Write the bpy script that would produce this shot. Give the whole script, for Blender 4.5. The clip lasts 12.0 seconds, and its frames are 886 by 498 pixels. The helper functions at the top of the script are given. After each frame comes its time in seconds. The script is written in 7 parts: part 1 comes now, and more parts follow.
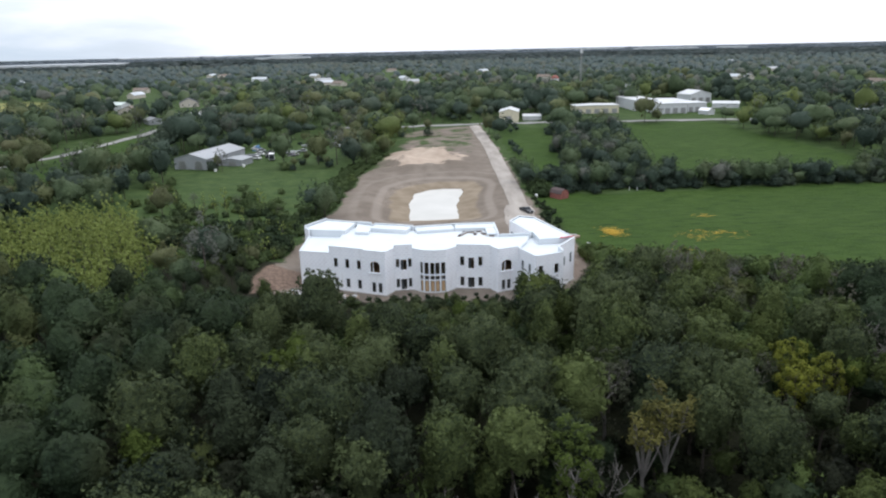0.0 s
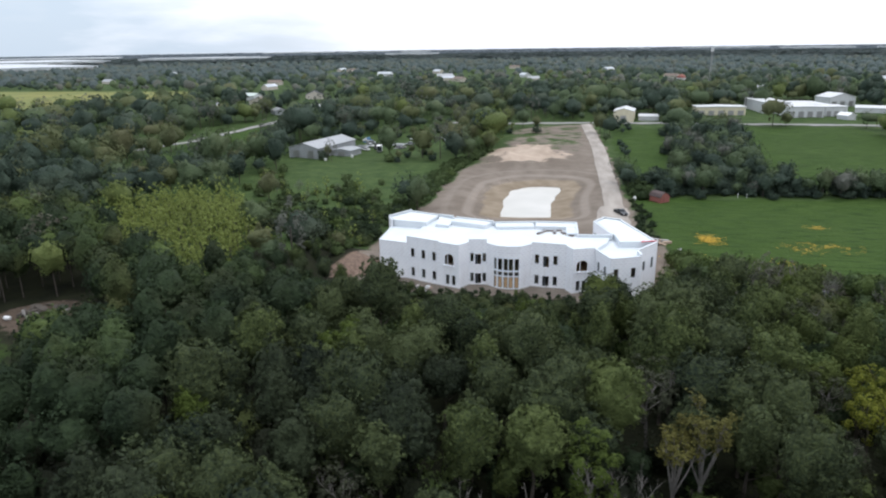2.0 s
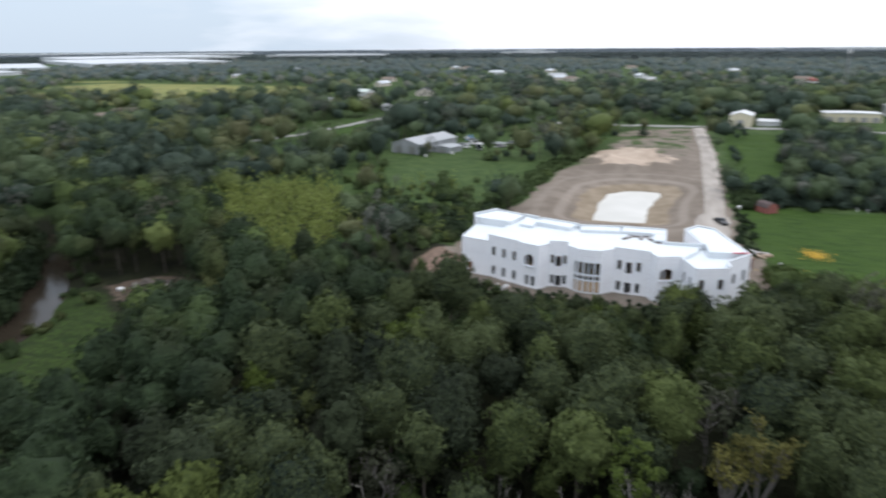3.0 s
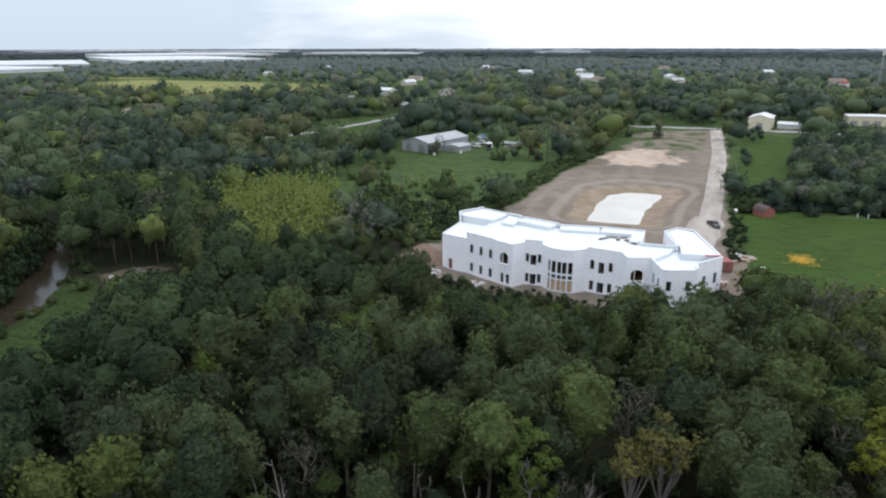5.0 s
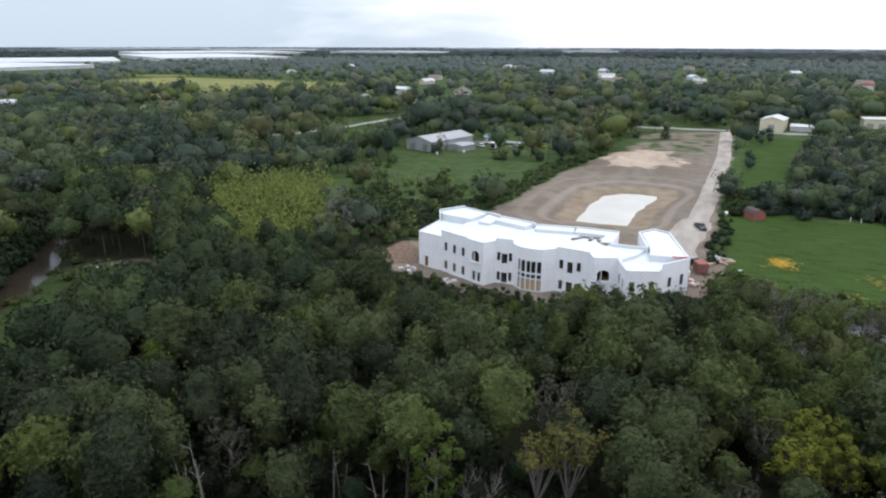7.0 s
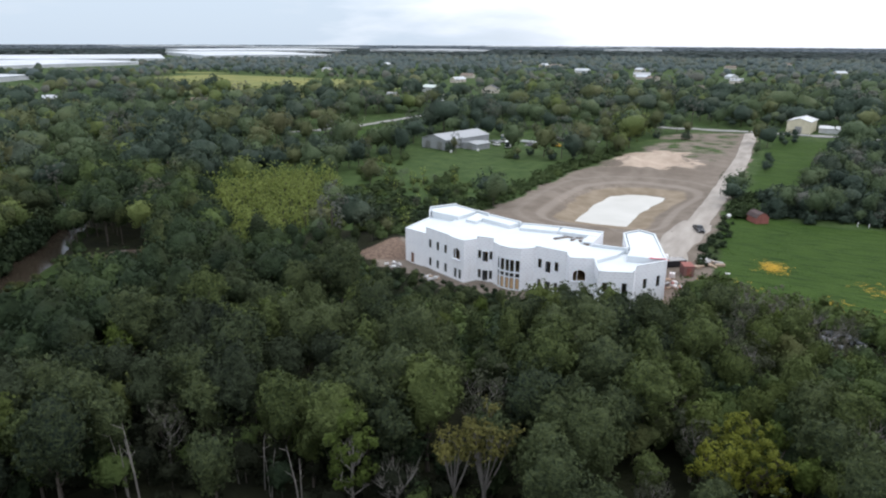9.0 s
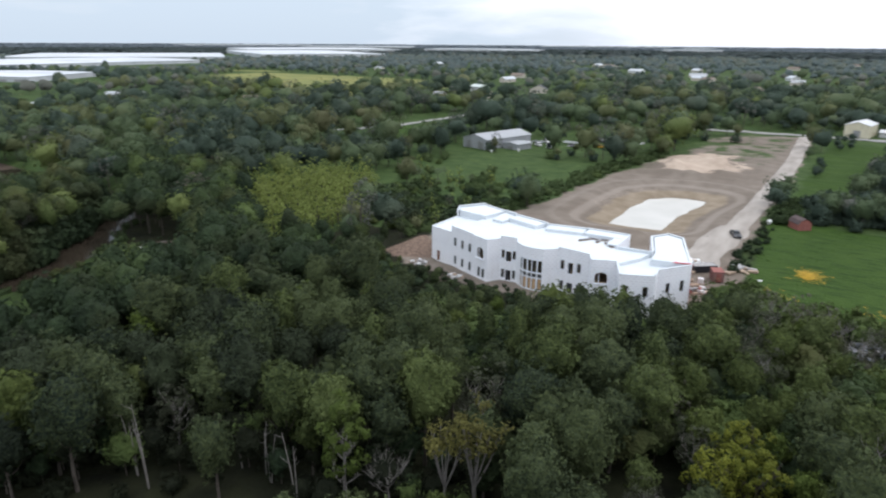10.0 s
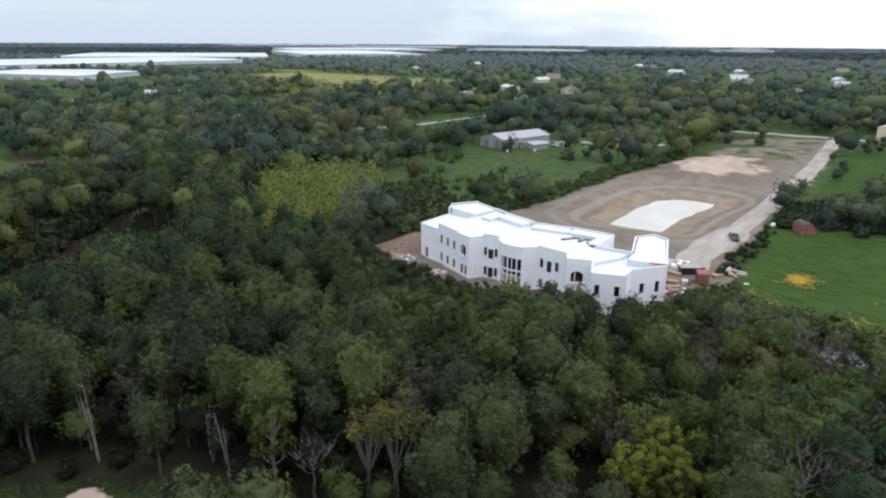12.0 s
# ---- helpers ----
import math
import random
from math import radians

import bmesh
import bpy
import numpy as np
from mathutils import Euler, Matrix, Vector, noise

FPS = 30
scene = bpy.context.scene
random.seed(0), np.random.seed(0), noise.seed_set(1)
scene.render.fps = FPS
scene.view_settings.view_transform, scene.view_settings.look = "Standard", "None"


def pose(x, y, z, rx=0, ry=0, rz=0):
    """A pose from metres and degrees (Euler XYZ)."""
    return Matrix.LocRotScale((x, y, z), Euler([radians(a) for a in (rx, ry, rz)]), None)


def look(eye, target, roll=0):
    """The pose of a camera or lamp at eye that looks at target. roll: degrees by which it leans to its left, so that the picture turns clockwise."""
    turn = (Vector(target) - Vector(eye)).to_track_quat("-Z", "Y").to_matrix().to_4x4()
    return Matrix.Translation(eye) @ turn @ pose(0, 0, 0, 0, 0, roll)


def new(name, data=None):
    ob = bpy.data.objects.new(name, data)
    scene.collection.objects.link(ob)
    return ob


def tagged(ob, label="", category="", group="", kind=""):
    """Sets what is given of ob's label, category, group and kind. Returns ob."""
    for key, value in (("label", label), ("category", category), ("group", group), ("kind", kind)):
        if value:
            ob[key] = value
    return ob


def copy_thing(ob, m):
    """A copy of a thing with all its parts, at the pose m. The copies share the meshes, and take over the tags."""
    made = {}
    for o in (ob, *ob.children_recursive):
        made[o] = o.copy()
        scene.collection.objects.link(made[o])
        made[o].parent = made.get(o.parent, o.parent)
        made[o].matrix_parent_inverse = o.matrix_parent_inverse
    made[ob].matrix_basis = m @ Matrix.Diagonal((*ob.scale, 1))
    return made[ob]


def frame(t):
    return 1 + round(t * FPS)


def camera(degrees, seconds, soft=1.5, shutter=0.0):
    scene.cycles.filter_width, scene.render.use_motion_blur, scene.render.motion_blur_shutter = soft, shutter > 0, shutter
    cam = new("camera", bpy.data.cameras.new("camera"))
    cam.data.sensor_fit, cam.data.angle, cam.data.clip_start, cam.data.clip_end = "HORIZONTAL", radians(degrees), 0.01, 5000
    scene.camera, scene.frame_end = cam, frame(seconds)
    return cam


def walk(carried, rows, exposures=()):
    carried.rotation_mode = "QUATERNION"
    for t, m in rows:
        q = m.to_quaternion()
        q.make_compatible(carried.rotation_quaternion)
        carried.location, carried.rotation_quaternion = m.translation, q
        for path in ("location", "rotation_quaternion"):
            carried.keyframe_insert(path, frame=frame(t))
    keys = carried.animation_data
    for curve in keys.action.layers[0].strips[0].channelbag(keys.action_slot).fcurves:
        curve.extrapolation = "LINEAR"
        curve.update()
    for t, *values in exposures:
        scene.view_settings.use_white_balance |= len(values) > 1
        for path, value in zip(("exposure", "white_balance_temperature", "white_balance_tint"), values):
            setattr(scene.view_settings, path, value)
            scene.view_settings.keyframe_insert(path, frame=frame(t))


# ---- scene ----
cam = camera(67.5, 12.0, 2.1, 0.5)
METRES, EYE, TILT, LEAN, TURN = 66.0, 47.0, -17.05, 1.25, 0.0
ROWS = [
    (0.0, 0.0, 0.0, 0.0, -0.0, 0.0, 0.0),
    (0.5, 0.0258, -0.0008, -0.0009, -0.04, -0.04, -0.03),
    (0.6, 0.0308, -0.0007, -0.0012, 0.15, -0.04, -0.08),
    (0.7, 0.0360, -0.0005, -0.0016, 1.6, -0.1, -0.55),
    (0.8, 0.0415, -0.0003, -0.0020, 4.4, -0.22, -1.5),
    (0.9, 0.0470, 0.0000, -0.0024, 7.2, -0.34, -2.45),
    (1.0, 0.0525, 0.0002, -0.0028, 8.87, -0.42, -3.01),
    (1.1, 0.0600, 0.0002, -0.0030, 9.6, -0.5, -3.25),
    (1.5, 0.0901, 0.0002, -0.0037, 9.94, -0.53, -3.37),
    (2.0, 0.1269, 0.0012, -0.0034, 10.1, -0.57, -3.5),
    (2.5, 0.1684, 0.0031, -0.0009, 10.32, -0.61, -3.65),
    (2.7, 0.1826, 0.0041, -0.0001, 10.4, -0.62, -3.68),
    (2.8, 0.1897, 0.0047, 0.0004, 12.5, -0.83, -4.4),
    (2.9, 0.1968, 0.0052, 0.0008, 16.6, -1.24, -5.7),
    (3.0, 0.204, 0.0057, 0.0012, 19.29, -1.51, -6.58),
    (3.1, 0.2127, 0.0065, 0.0019, 21.3, -1.82, -7.35),
    (3.2, 0.2214, 0.0074, 0.0026, 22.1, -1.95, -7.66),
    (4.8, 0.3612, 0.0236, 0.0154, 22.18, -1.96, -7.69),
    (5.0, 0.3783, 0.0259, 0.0171, 22.18, -1.96, -7.69),
    (5.5, 0.4172, 0.0325, 0.0211, 23.89, -2.23, -8.25),
    (6.0, 0.4606, 0.0417, 0.0269, 24.63, -2.36, -8.5),
    (6.5, 0.5014, 0.0515, 0.0321, 24.56, -2.36, -8.52),
    (7.0, 0.5419, 0.0626, 0.0371, 24.5, -2.37, -8.56),
    (7.5, 0.5827, 0.0752, 0.0422, 24.45, -2.4, -8.57),
    (7.7, 0.5996, 0.0806, 0.0447, 24.5, -2.42, -8.59),
    (9.3, 0.7350, 0.1263, 0.0660, 28.5, -3.15, -9.73),
    (9.5, 0.7509, 0.1322, 0.0686, 28.63, -3.17, -9.77),
    (9.7, 0.7662, 0.1383, 0.0708, 28.75, -3.19, -9.8),
    (9.85, 0.7776, 0.1430, 0.0724, 30.4, -3.5, -10.25),
    (10.0, 0.7891, 0.1476, 0.074, 32.45, -3.89, -10.8),
    (10.15, 0.8030, 0.1530, 0.0760, 32.95, -3.98, -10.9),
    (10.5, 0.8353, 0.1655, 0.0806, 33.04, -4.01, -10.92),
    (10.7, 0.8511, 0.1723, 0.0829, 33.15, -4.03, -10.95),
    (10.85, 0.8630, 0.1774, 0.0846, 34.7, -4.33, -11.3),
    (11.0, 0.8749, 0.1825, 0.0863, 36.1, -4.6, -11.64),
    (11.5, 0.9169, 0.2017, 0.0931, 36.18, -4.61, -11.65),
    (12.0, 0.9576, 0.2219, 0.1005, 36.17, -4.59, -11.67),
]
walk(cam, [(t, pose(0, 0, EYE, TILT, LEAN, TURN) @ pose(METRES * x, METRES * y, METRES * z, 90 + pitch, roll, yaw)) for t, x, y, z, yaw, pitch, roll in ROWS])

# ---- world and sun: a bright overcast evening sky, bluer cloud low in the west ----
world = bpy.data.worlds.new("overcast_sky")
scene.world = world
world.use_nodes = True
wn, wl = world.node_tree.nodes, world.node_tree.links
wn.clear()
w_out, w_bg = wn.new("ShaderNodeOutputWorld"), wn.new("ShaderNodeBackground")
w_sky = wn.new("ShaderNodeTexSky")
w_sky.sky_type, w_sky.sun_disc, w_sky.sun_elevation, w_sky.sun_rotation = "NISHITA", False, radians(59), radians(38)
w_tc, w_sep = wn.new("ShaderNodeTexCoord"), wn.new("ShaderNodeSeparateXYZ")
wl.new(w_tc.outputs["Generated"], w_sep.inputs[0])


def w_math(op, a, b=None, clamp=False):
    node = wn.new("ShaderNodeMath")
    node.operation, node.use_clamp = op, clamp
    for i, v in enumerate((a, b)):
        if v is None:
            continue
        if isinstance(v, (int, float)):
            node.inputs[i].default_value = v
        else:
            wl.new(v, node.inputs[i])
    return node.outputs[0]


def w_mix(fac, a, b):
    node = wn.new("ShaderNodeMix")
    node.data_type = "RGBA"
    for sock, v in ((node.inputs[0], fac), (node.inputs[6], a), (node.inputs[7], b)):
        if isinstance(v, (int, float)):
            sock.default_value = v
        elif isinstance(v, tuple):
            sock.default_value = (*v, 1)
        else:
            wl.new(v, sock)
    return node.outputs[2]


w_scale = wn.new("ShaderNodeMapping")
w_scale.inputs["Scale"].default_value = (3.0, 3.0, 14.0)
wl.new(w_tc.outputs["Generated"], w_scale.inputs[0])
w_noise = wn.new("ShaderNodeTexNoise")
w_noise.inputs["Scale"].default_value, w_noise.inputs["Detail"].default_value = 1.3, 6.0
wl.new(w_scale.outputs[0], w_noise.inputs[0])
west = w_math("ADD", w_math("MULTIPLY", w_sep.outputs[0], -2.2), w_math("MULTIPLY", w_sep.outputs[1], -0.5), False)
west = w_math("ADD", west, w_math("MULTIPLY", w_sep.outputs[2], -2.0))
west = w_math("ADD", west, w_math("MULTIPLY", w_math("SUBTRACT", w_noise.outputs[0], 0.5), 2.4))
west = w_math("MULTIPLY", w_math("ADD", west, -0.25), 1.6, True)
cloud = w_mix(west, (1.08, 1.13, 1.25), (0.66, 0.78, 0.93))
wisp = w_math("MULTIPLY", w_math("SUBTRACT", w_noise.outputs[0], 0.56), 2.5, True)
cloud = w_mix(wisp, cloud, (0.90, 0.94, 1.02))
sky_part = w_mix(1.0, (0, 0, 0), w_sky.outputs[0])
sky_dim = wn.new("ShaderNodeVectorMath")
sky_dim.operation = "SCALE"
sky_dim.inputs[3].default_value = 0.10
wl.new(sky_part, sky_dim.inputs[0])
# an overcast sky grows brighter towards the zenith
lift = wn.new("ShaderNodeVectorMath")
lift.operation = "SCALE"
wl.new(w_mix(0.93, sky_dim.outputs[0], cloud), lift.inputs[0])
wl.new(w_math("ADD", w_math("MULTIPLY", w_math("MAXIMUM", w_sep.outputs[2], 0.0), 0.6), 1.0), lift.inputs[3])
wl.new(lift.outputs[0], w_bg.inputs[0])
w_bg.inputs[1].default_value = 1.02
wl.new(w_bg.outputs[0], w_out.inputs[0])

sun = new("sun", bpy.data.lights.new("sun", "SUN"))
sun.data.energy, sun.data.angle, sun.data.color = 0.9, radians(25), (1.0, 0.98, 0.96)
sun.matrix_world = look((0, 0, 100), (-20, -26, 45))


# ---- material helpers ----
def material(name, rough=0.8, metal=0.0, spec=0.3):
    m = bpy.data.materials.new(name)
    m.use_nodes = True
    b = m.node_tree.nodes["Principled BSDF"]
    b.inputs["Roughness"].default_value, b.inputs["Metallic"].default_value = rough, metal
    b.inputs["Specular IOR Level"].default_value = spec
    return m, m.node_tree.nodes, m.node_tree.links, b


def mix(n, l, fac, a, b, blend="MIX"):
    node = n.new("ShaderNodeMix")
    node.data_type, node.blend_type = "RGBA", blend
    for sock, v in ((node.inputs[0], fac), (node.inputs[6], a), (node.inputs[7], b)):
        if isinstance(v, (int, float)):
            sock.default_value = v
        elif isinstance(v, tuple):
            sock.default_value = (*v, 1)
        else:
            l.new(v, sock)
    return node.outputs[2]


def calc(n, l, op, a, b=0.0, clamp=False):
    node = n.new("ShaderNodeMath")
    node.operation, node.use_clamp = op, clamp
    for i, v in enumerate((a, b)):
        if isinstance(v, (int, float)):
            node.inputs[i].default_value = v
        else:
            l.new(v, node.inputs[i])
    return node.outputs[0]


def noise_of(n, l, coord, scale, detail=4.0, stretch=None):
    node = n.new("ShaderNodeTexNoise")
    node.inputs["Scale"].default_value, node.inputs["Detail"].default_value = scale, detail
    if stretch:
        mp = n.new("ShaderNodeMapping")
        mp.inputs["Scale"].default_value = stretch
        l.new(coord, mp.inputs[0])
        coord = mp.outputs[0]
    l.new(coord, node.inputs[0])
    return node.outputs[0]


def band(n, l, v, lo, hi):
    node = n.new("ShaderNodeMapRange")
    node.inputs[1].default_value, node.inputs[2].default_value = lo, hi
    l.new(v, node.inputs[0])
    return node.outputs[0]


def bump(n, l, b, height, strength, distance):
    node = n.new("ShaderNodeBump")
    node.inputs["Strength"].default_value, node.inputs["Distance"].default_value = strength, distance
    l.new(height, node.inputs["Height"])
    l.new(node.outputs[0], b.inputs["Normal"])


def position(n):
    return n.new("ShaderNodeNewGeometry").outputs["Position"]


def local(n):
    return n.new("ShaderNodeTexCoord").outputs["Object"]


def plain(name, c1, c2, scale=3.0, rough=0.7, metal=0.0, spec=0.3, stretch=None, bumped=0.0):
    """Two tones mixed by coarse and fine noise."""
    m, n, l, b = material(name, rough, metal, spec)
    co = local(n)
    f = calc(n, l, "ADD", calc(n, l, "MULTIPLY", noise_of(n, l, co, scale, 5, stretch), 0.6), calc(n, l, "MULTIPLY", noise_of(n, l, co, scale * 7, 3, stretch), 0.4))
    l.new(mix(n, l, band(n, l, f, 0.35, 0.65), c1, c2), b.inputs["Base Color"])
    if bumped:
        bump(n, l, b, f, bumped, 0.05)
    return m


def foliage(name, dark, light, autumn=None, amount=0.0, single=False):
    """Leaves: tone by tree, by branch and by leaf; some light comes through them."""
    m, n, l, b = material(name, 0.75, 0.0, 0.12)
    geo = n.new("ShaderNodeNewGeometry")
    big = noise_of(n, l, geo.outputs["Position"], 0.11, 2)
    mid = noise_of(n, l, geo.outputs["Position"], 0.7, 3)
    f = calc(n, l, "ADD", calc(n, l, "MULTIPLY", band(n, l, big, 0.3, 0.7), 0.5), calc(n, l, "MULTIPLY", band(n, l, mid, 0.3, 0.7), 0.25))
    f = calc(n, l, "ADD", f, calc(n, l, "MULTIPLY", geo.outputs["Random Per Island"], 0.36))
    if single:
        info = n.new("ShaderNodeObjectInfo")
        f = calc(n, l, "ADD", calc(n, l, "MULTIPLY", f, 0.55), calc(n, l, "MULTIPLY", info.outputs["Random"], 0.55))
        sprays = noise_of(n, l, geo.outputs["Position"], 3.0, 5)
        f = calc(n, l, "ADD", f, calc(n, l, "MULTIPLY", calc(n, l, "SUBTRACT", sprays, 0.5), 2.0), True)
        bump(n, l, b, sprays, 1.0, 0.6)
    else:
        tone = n.new("ShaderNodeAttribute")
        tone.attribute_name = "tree_tone"
        f = calc(n, l, "ADD", calc(n, l, "MULTIPLY", f, 0.62), calc(n, l, "MULTIPLY", tone.outputs["Fac"], 0.36))
        sprays = noise_of(n, l, geo.outputs["Position"], 1.7, 5)
        f = calc(n, l, "ADD", f, calc(n, l, "MULTIPLY", calc(n, l, "SUBTRACT", sprays, 0.5), 1.1), True)
        bump(n, l, b, sprays, 1.0, 0.9)
    col = mix(n, l, f, dark, light)
    if autumn:
        far = noise_of(n, l, geo.outputs["Position"], 0.045, 2)
        col = mix(n, l, calc(n, l, "MULTIPLY", band(n, l, far, 0.52, 0.68), amount, True), col, autumn)
    l.new(col, b.inputs["Base Color"])
    thin = n.new("ShaderNodeBsdfTranslucent")
    l.new(col, thin.inputs[0])
    both = n.new("ShaderNodeMixShader")
    both.inputs[0].default_value = 0.22
    l.new(b.outputs[0], both.inputs[1])
    l.new(thin.outputs[0], both.inputs[2])
    l.new(both.outputs[0], n["Material Output"].inputs[0])
    return m


LEAF_OAK = foliage("leaves_dark_green", (0.011, 0.021, 0.017), (0.097, 0.123, 0.051), single=True)
# oak leaves with the view's corner dimming put into their colour
LEAF_DIMMED = foliage("leaves_dimmed_green", (0.009, 0.015, 0.012), (0.055, 0.072, 0.038), single=True)
LEAF_GREEN = foliage("leaves_green", (0.016, 0.029, 0.016), (0.123, 0.157, 0.053), single=True)
LEAF_OLIVE = foliage("leaves_olive", (0.037, 0.054, 0.020), (0.119, 0.152, 0.044), single=True)
LEAF_LIME = foliage("leaves_yellow_green", (0.048, 0.072, 0.016), (0.105, 0.145, 0.032), single=True)
LEAF_YELLOW = foliage("leaves_yellow", (0.091, 0.107, 0.018), (0.199, 0.218, 0.033), single=True)
LEAF_GREY = foliage("leaves_grey_green", (0.033, 0.038, 0.024), (0.078, 0.087, 0.054), single=True)
WOOD_OAK = foliage("woods_dark_green", (0.013, 0.023, 0.014), (0.047, 0.073, 0.033), (0.10, 0.10, 0.04), 0.35)
# these four leaf colours are paled and greyed to hold middle-distance haze
HAZED_OAK = foliage("country_hazed_dark_green", (0.026, 0.043, 0.034), (0.067, 0.097, 0.067), (0.13, 0.145, 0.09), 0.3)
HAZED_GREEN = foliage("country_hazed_green", (0.045, 0.070, 0.039), (0.116, 0.158, 0.077), (0.16, 0.175, 0.09), 0.35)
HAZED_OLIVE = foliage("country_hazed_olive", (0.065, 0.080, 0.039), (0.145, 0.165, 0.074), (0.17, 0.14, 0.085), 0.3)
HAZED_GREY = foliage("country_hazed_grey", (0.088, 0.094, 0.078), (0.160, 0.168, 0.140))
SHRUB = foliage("shrub_leaves", (0.042, 0.070, 0.026), (0.105, 0.145, 0.056))
# undergrowth leaves with the black of shaded gaps put into the colour
WOOD_SHADED = foliage("undergrowth_shaded", (0.008, 0.011, 0.007), (0.028, 0.034, 0.018))
WOOD_GREEN = foliage("woods_green", (0.024, 0.039, 0.019), (0.075, 0.111, 0.042), (0.14, 0.13, 0.045), 0.4)
WOOD_OLIVE = foliage("woods_olive", (0.044, 0.066, 0.024), (0.116, 0.164, 0.050), (0.12, 0.105, 0.045), 0.3)
WOOD_GREY = foliage("woods_grey", (0.070, 0.070, 0.052), (0.15, 0.145, 0.11))
WOOD_LIME = foliage("woods_yellow_green", (0.145, 0.185, 0.052), (0.285, 0.34, 0.095))
# far haze put into the leaf colours, bluest at the horizon
HAZED_FAR = foliage("woods_hazed_far", (0.069, 0.096, 0.094), (0.115, 0.147, 0.140), (0.15, 0.155, 0.13), 0.4)
HAZED_DULL = foliage("woods_hazed_olive", (0.082, 0.103, 0.087), (0.135, 0.158, 0.129), (0.17, 0.15, 0.12), 0.4)
HAZED_HORIZON = foliage("woods_hazed_horizon", (0.165, 0.205, 0.235), (0.22, 0.26, 0.29))
GRASS_BLADES = foliage("grass_blades", (0.040, 0.082, 0.014), (0.075, 0.125, 0.026))
PETALS = plain("yellow_petals", (0.46, 0.27, 0.015), (0.60, 0.38, 0.03), 4.0, 0.7)
LEAF_GOLD = foliage("leaves_gold", (0.072, 0.072, 0.022), (0.150, 0.142, 0.042), single=True)
MID_LIME = foliage("country_yellow_green", (0.083, 0.113, 0.038), (0.170, 0.209, 0.069))
BARK = plain("bark", (0.046, 0.039, 0.032), (0.118, 0.102, 0.087), 2.0, 0.9, stretch=(3, 3, 0.6), bumped=0.5)
PALE_BARK = plain("pale_bark", (0.128, 0.120, 0.108), (0.256, 0.240, 0.224), 2.0, 0.9, stretch=(3, 3, 0.6), bumped=0.4)


# ---- mesh helpers ----
def np_mesh(name, verts, faces, mat, smooth=False, second=None, mask=None, normals=None):
    """A mesh from vertex and face arrays (all faces with the same number of corners)."""
    verts, faces = np.asarray(verts, np.float32), np.asarray(faces, np.int32)
    me = bpy.data.meshes.new(name)
    k = faces.shape[1]
    me.vertices.add(len(verts))
    me.vertices.foreach_set("co", verts.ravel())
    me.loops.add(faces.size)
    me.loops.foreach_set("vertex_index", faces.ravel())
    me.polygons.add(len(faces))
    me.polygons.foreach_set("loop_start", np.arange(0, faces.size, k, dtype=np.int32))
    me.polygons.foreach_set("loop_total", np.full(len(faces), k, np.int32))
    if smooth:
        me.polygons.foreach_set("use_smooth", np.ones(len(faces), bool))
    me.update(calc_edges=True)
    if mat:
        me.materials.append(mat)
    if second:
        me.materials.append(second)
        me.polygons.foreach_set("material_index", mask.astype(np.int32))
    if normals is not None:
        me.polygons.foreach_set("use_smooth", np.ones(len(faces), bool))
        me.normals_split_custom_set_from_vertices(normals.astype(np.float32))
    return me


def part(name, bm, mat, parent=None, label="", m=None):
    """Links a bmesh (or a mesh) as one object under parent."""
    if isinstance(bm, bpy.types.Mesh):
        me = bm
    else:
        me = bpy.data.meshes.new(name)
        bm.normal_update()
        bm.to_mesh(me)
        bm.free()
        me.materials.append(mat)
    ob = new(name, me)
    if parent:
        ob.parent = parent
    if m is not None:
        ob.matrix_basis = m
    if label:
        ob["label"] = label
    return ob


def thing(name, m, label, category, group="", kind=""):
    ob = new(name)
    ob.empty_display_size = 0.2
    ob.matrix_basis = m
    return tagged(ob, label, category, group, kind)


def add_box(bm, x0, x1, y0, y1, z0, z1, bevel=0.0, m=None):
    vs = [bm.verts.new(Vector((x, y, z))) for x in (x0, x1) for y in (y0, y1) for z in (z0, z1)]
    for a in ((0, 1, 3, 2), (4, 6, 7, 5), (0, 4, 5, 1), (2, 3, 7, 6), (0, 2, 6, 4), (1, 5, 7, 3)):
        bm.faces.new([vs[i] for i in a])
    if bevel:
        edges = list({e for v in vs for e in v.link_edges})
        out = bmesh.ops.bevel(bm, geom=edges, offset=bevel, segments=1, affect="EDGES")
        vs = list({v for f in out["faces"] for v in f.verts} | {v for v in vs if v.is_valid})
    if m is not None:
        bmesh.ops.transform(bm, matrix=m, verts=[v for v in vs if v.is_valid])
    return bm


def box(*a, bevel=0.0):
    return add_box(bmesh.new(), *a, bevel=bevel)


def add_prism(bm, outline, y0, y1):
    """An outline in x and z, drawn out from y0 to y1."""
    front = [bm.verts.new((x, y0, z)) for x, z in outline]
    back = [bm.verts.new((x, y1, z)) for x, z in outline]
    bm.faces.new(front)
    bm.faces.new(back[::-1])
    for i in range(len(outline)):
        j = (i + 1) % len(outline)
        bm.faces.new((front[j], front[i], back[i], back[j]))
    return bm


def prism(outline, y0, y1):
    return add_prism(bmesh.new(), outline, y0, y1)


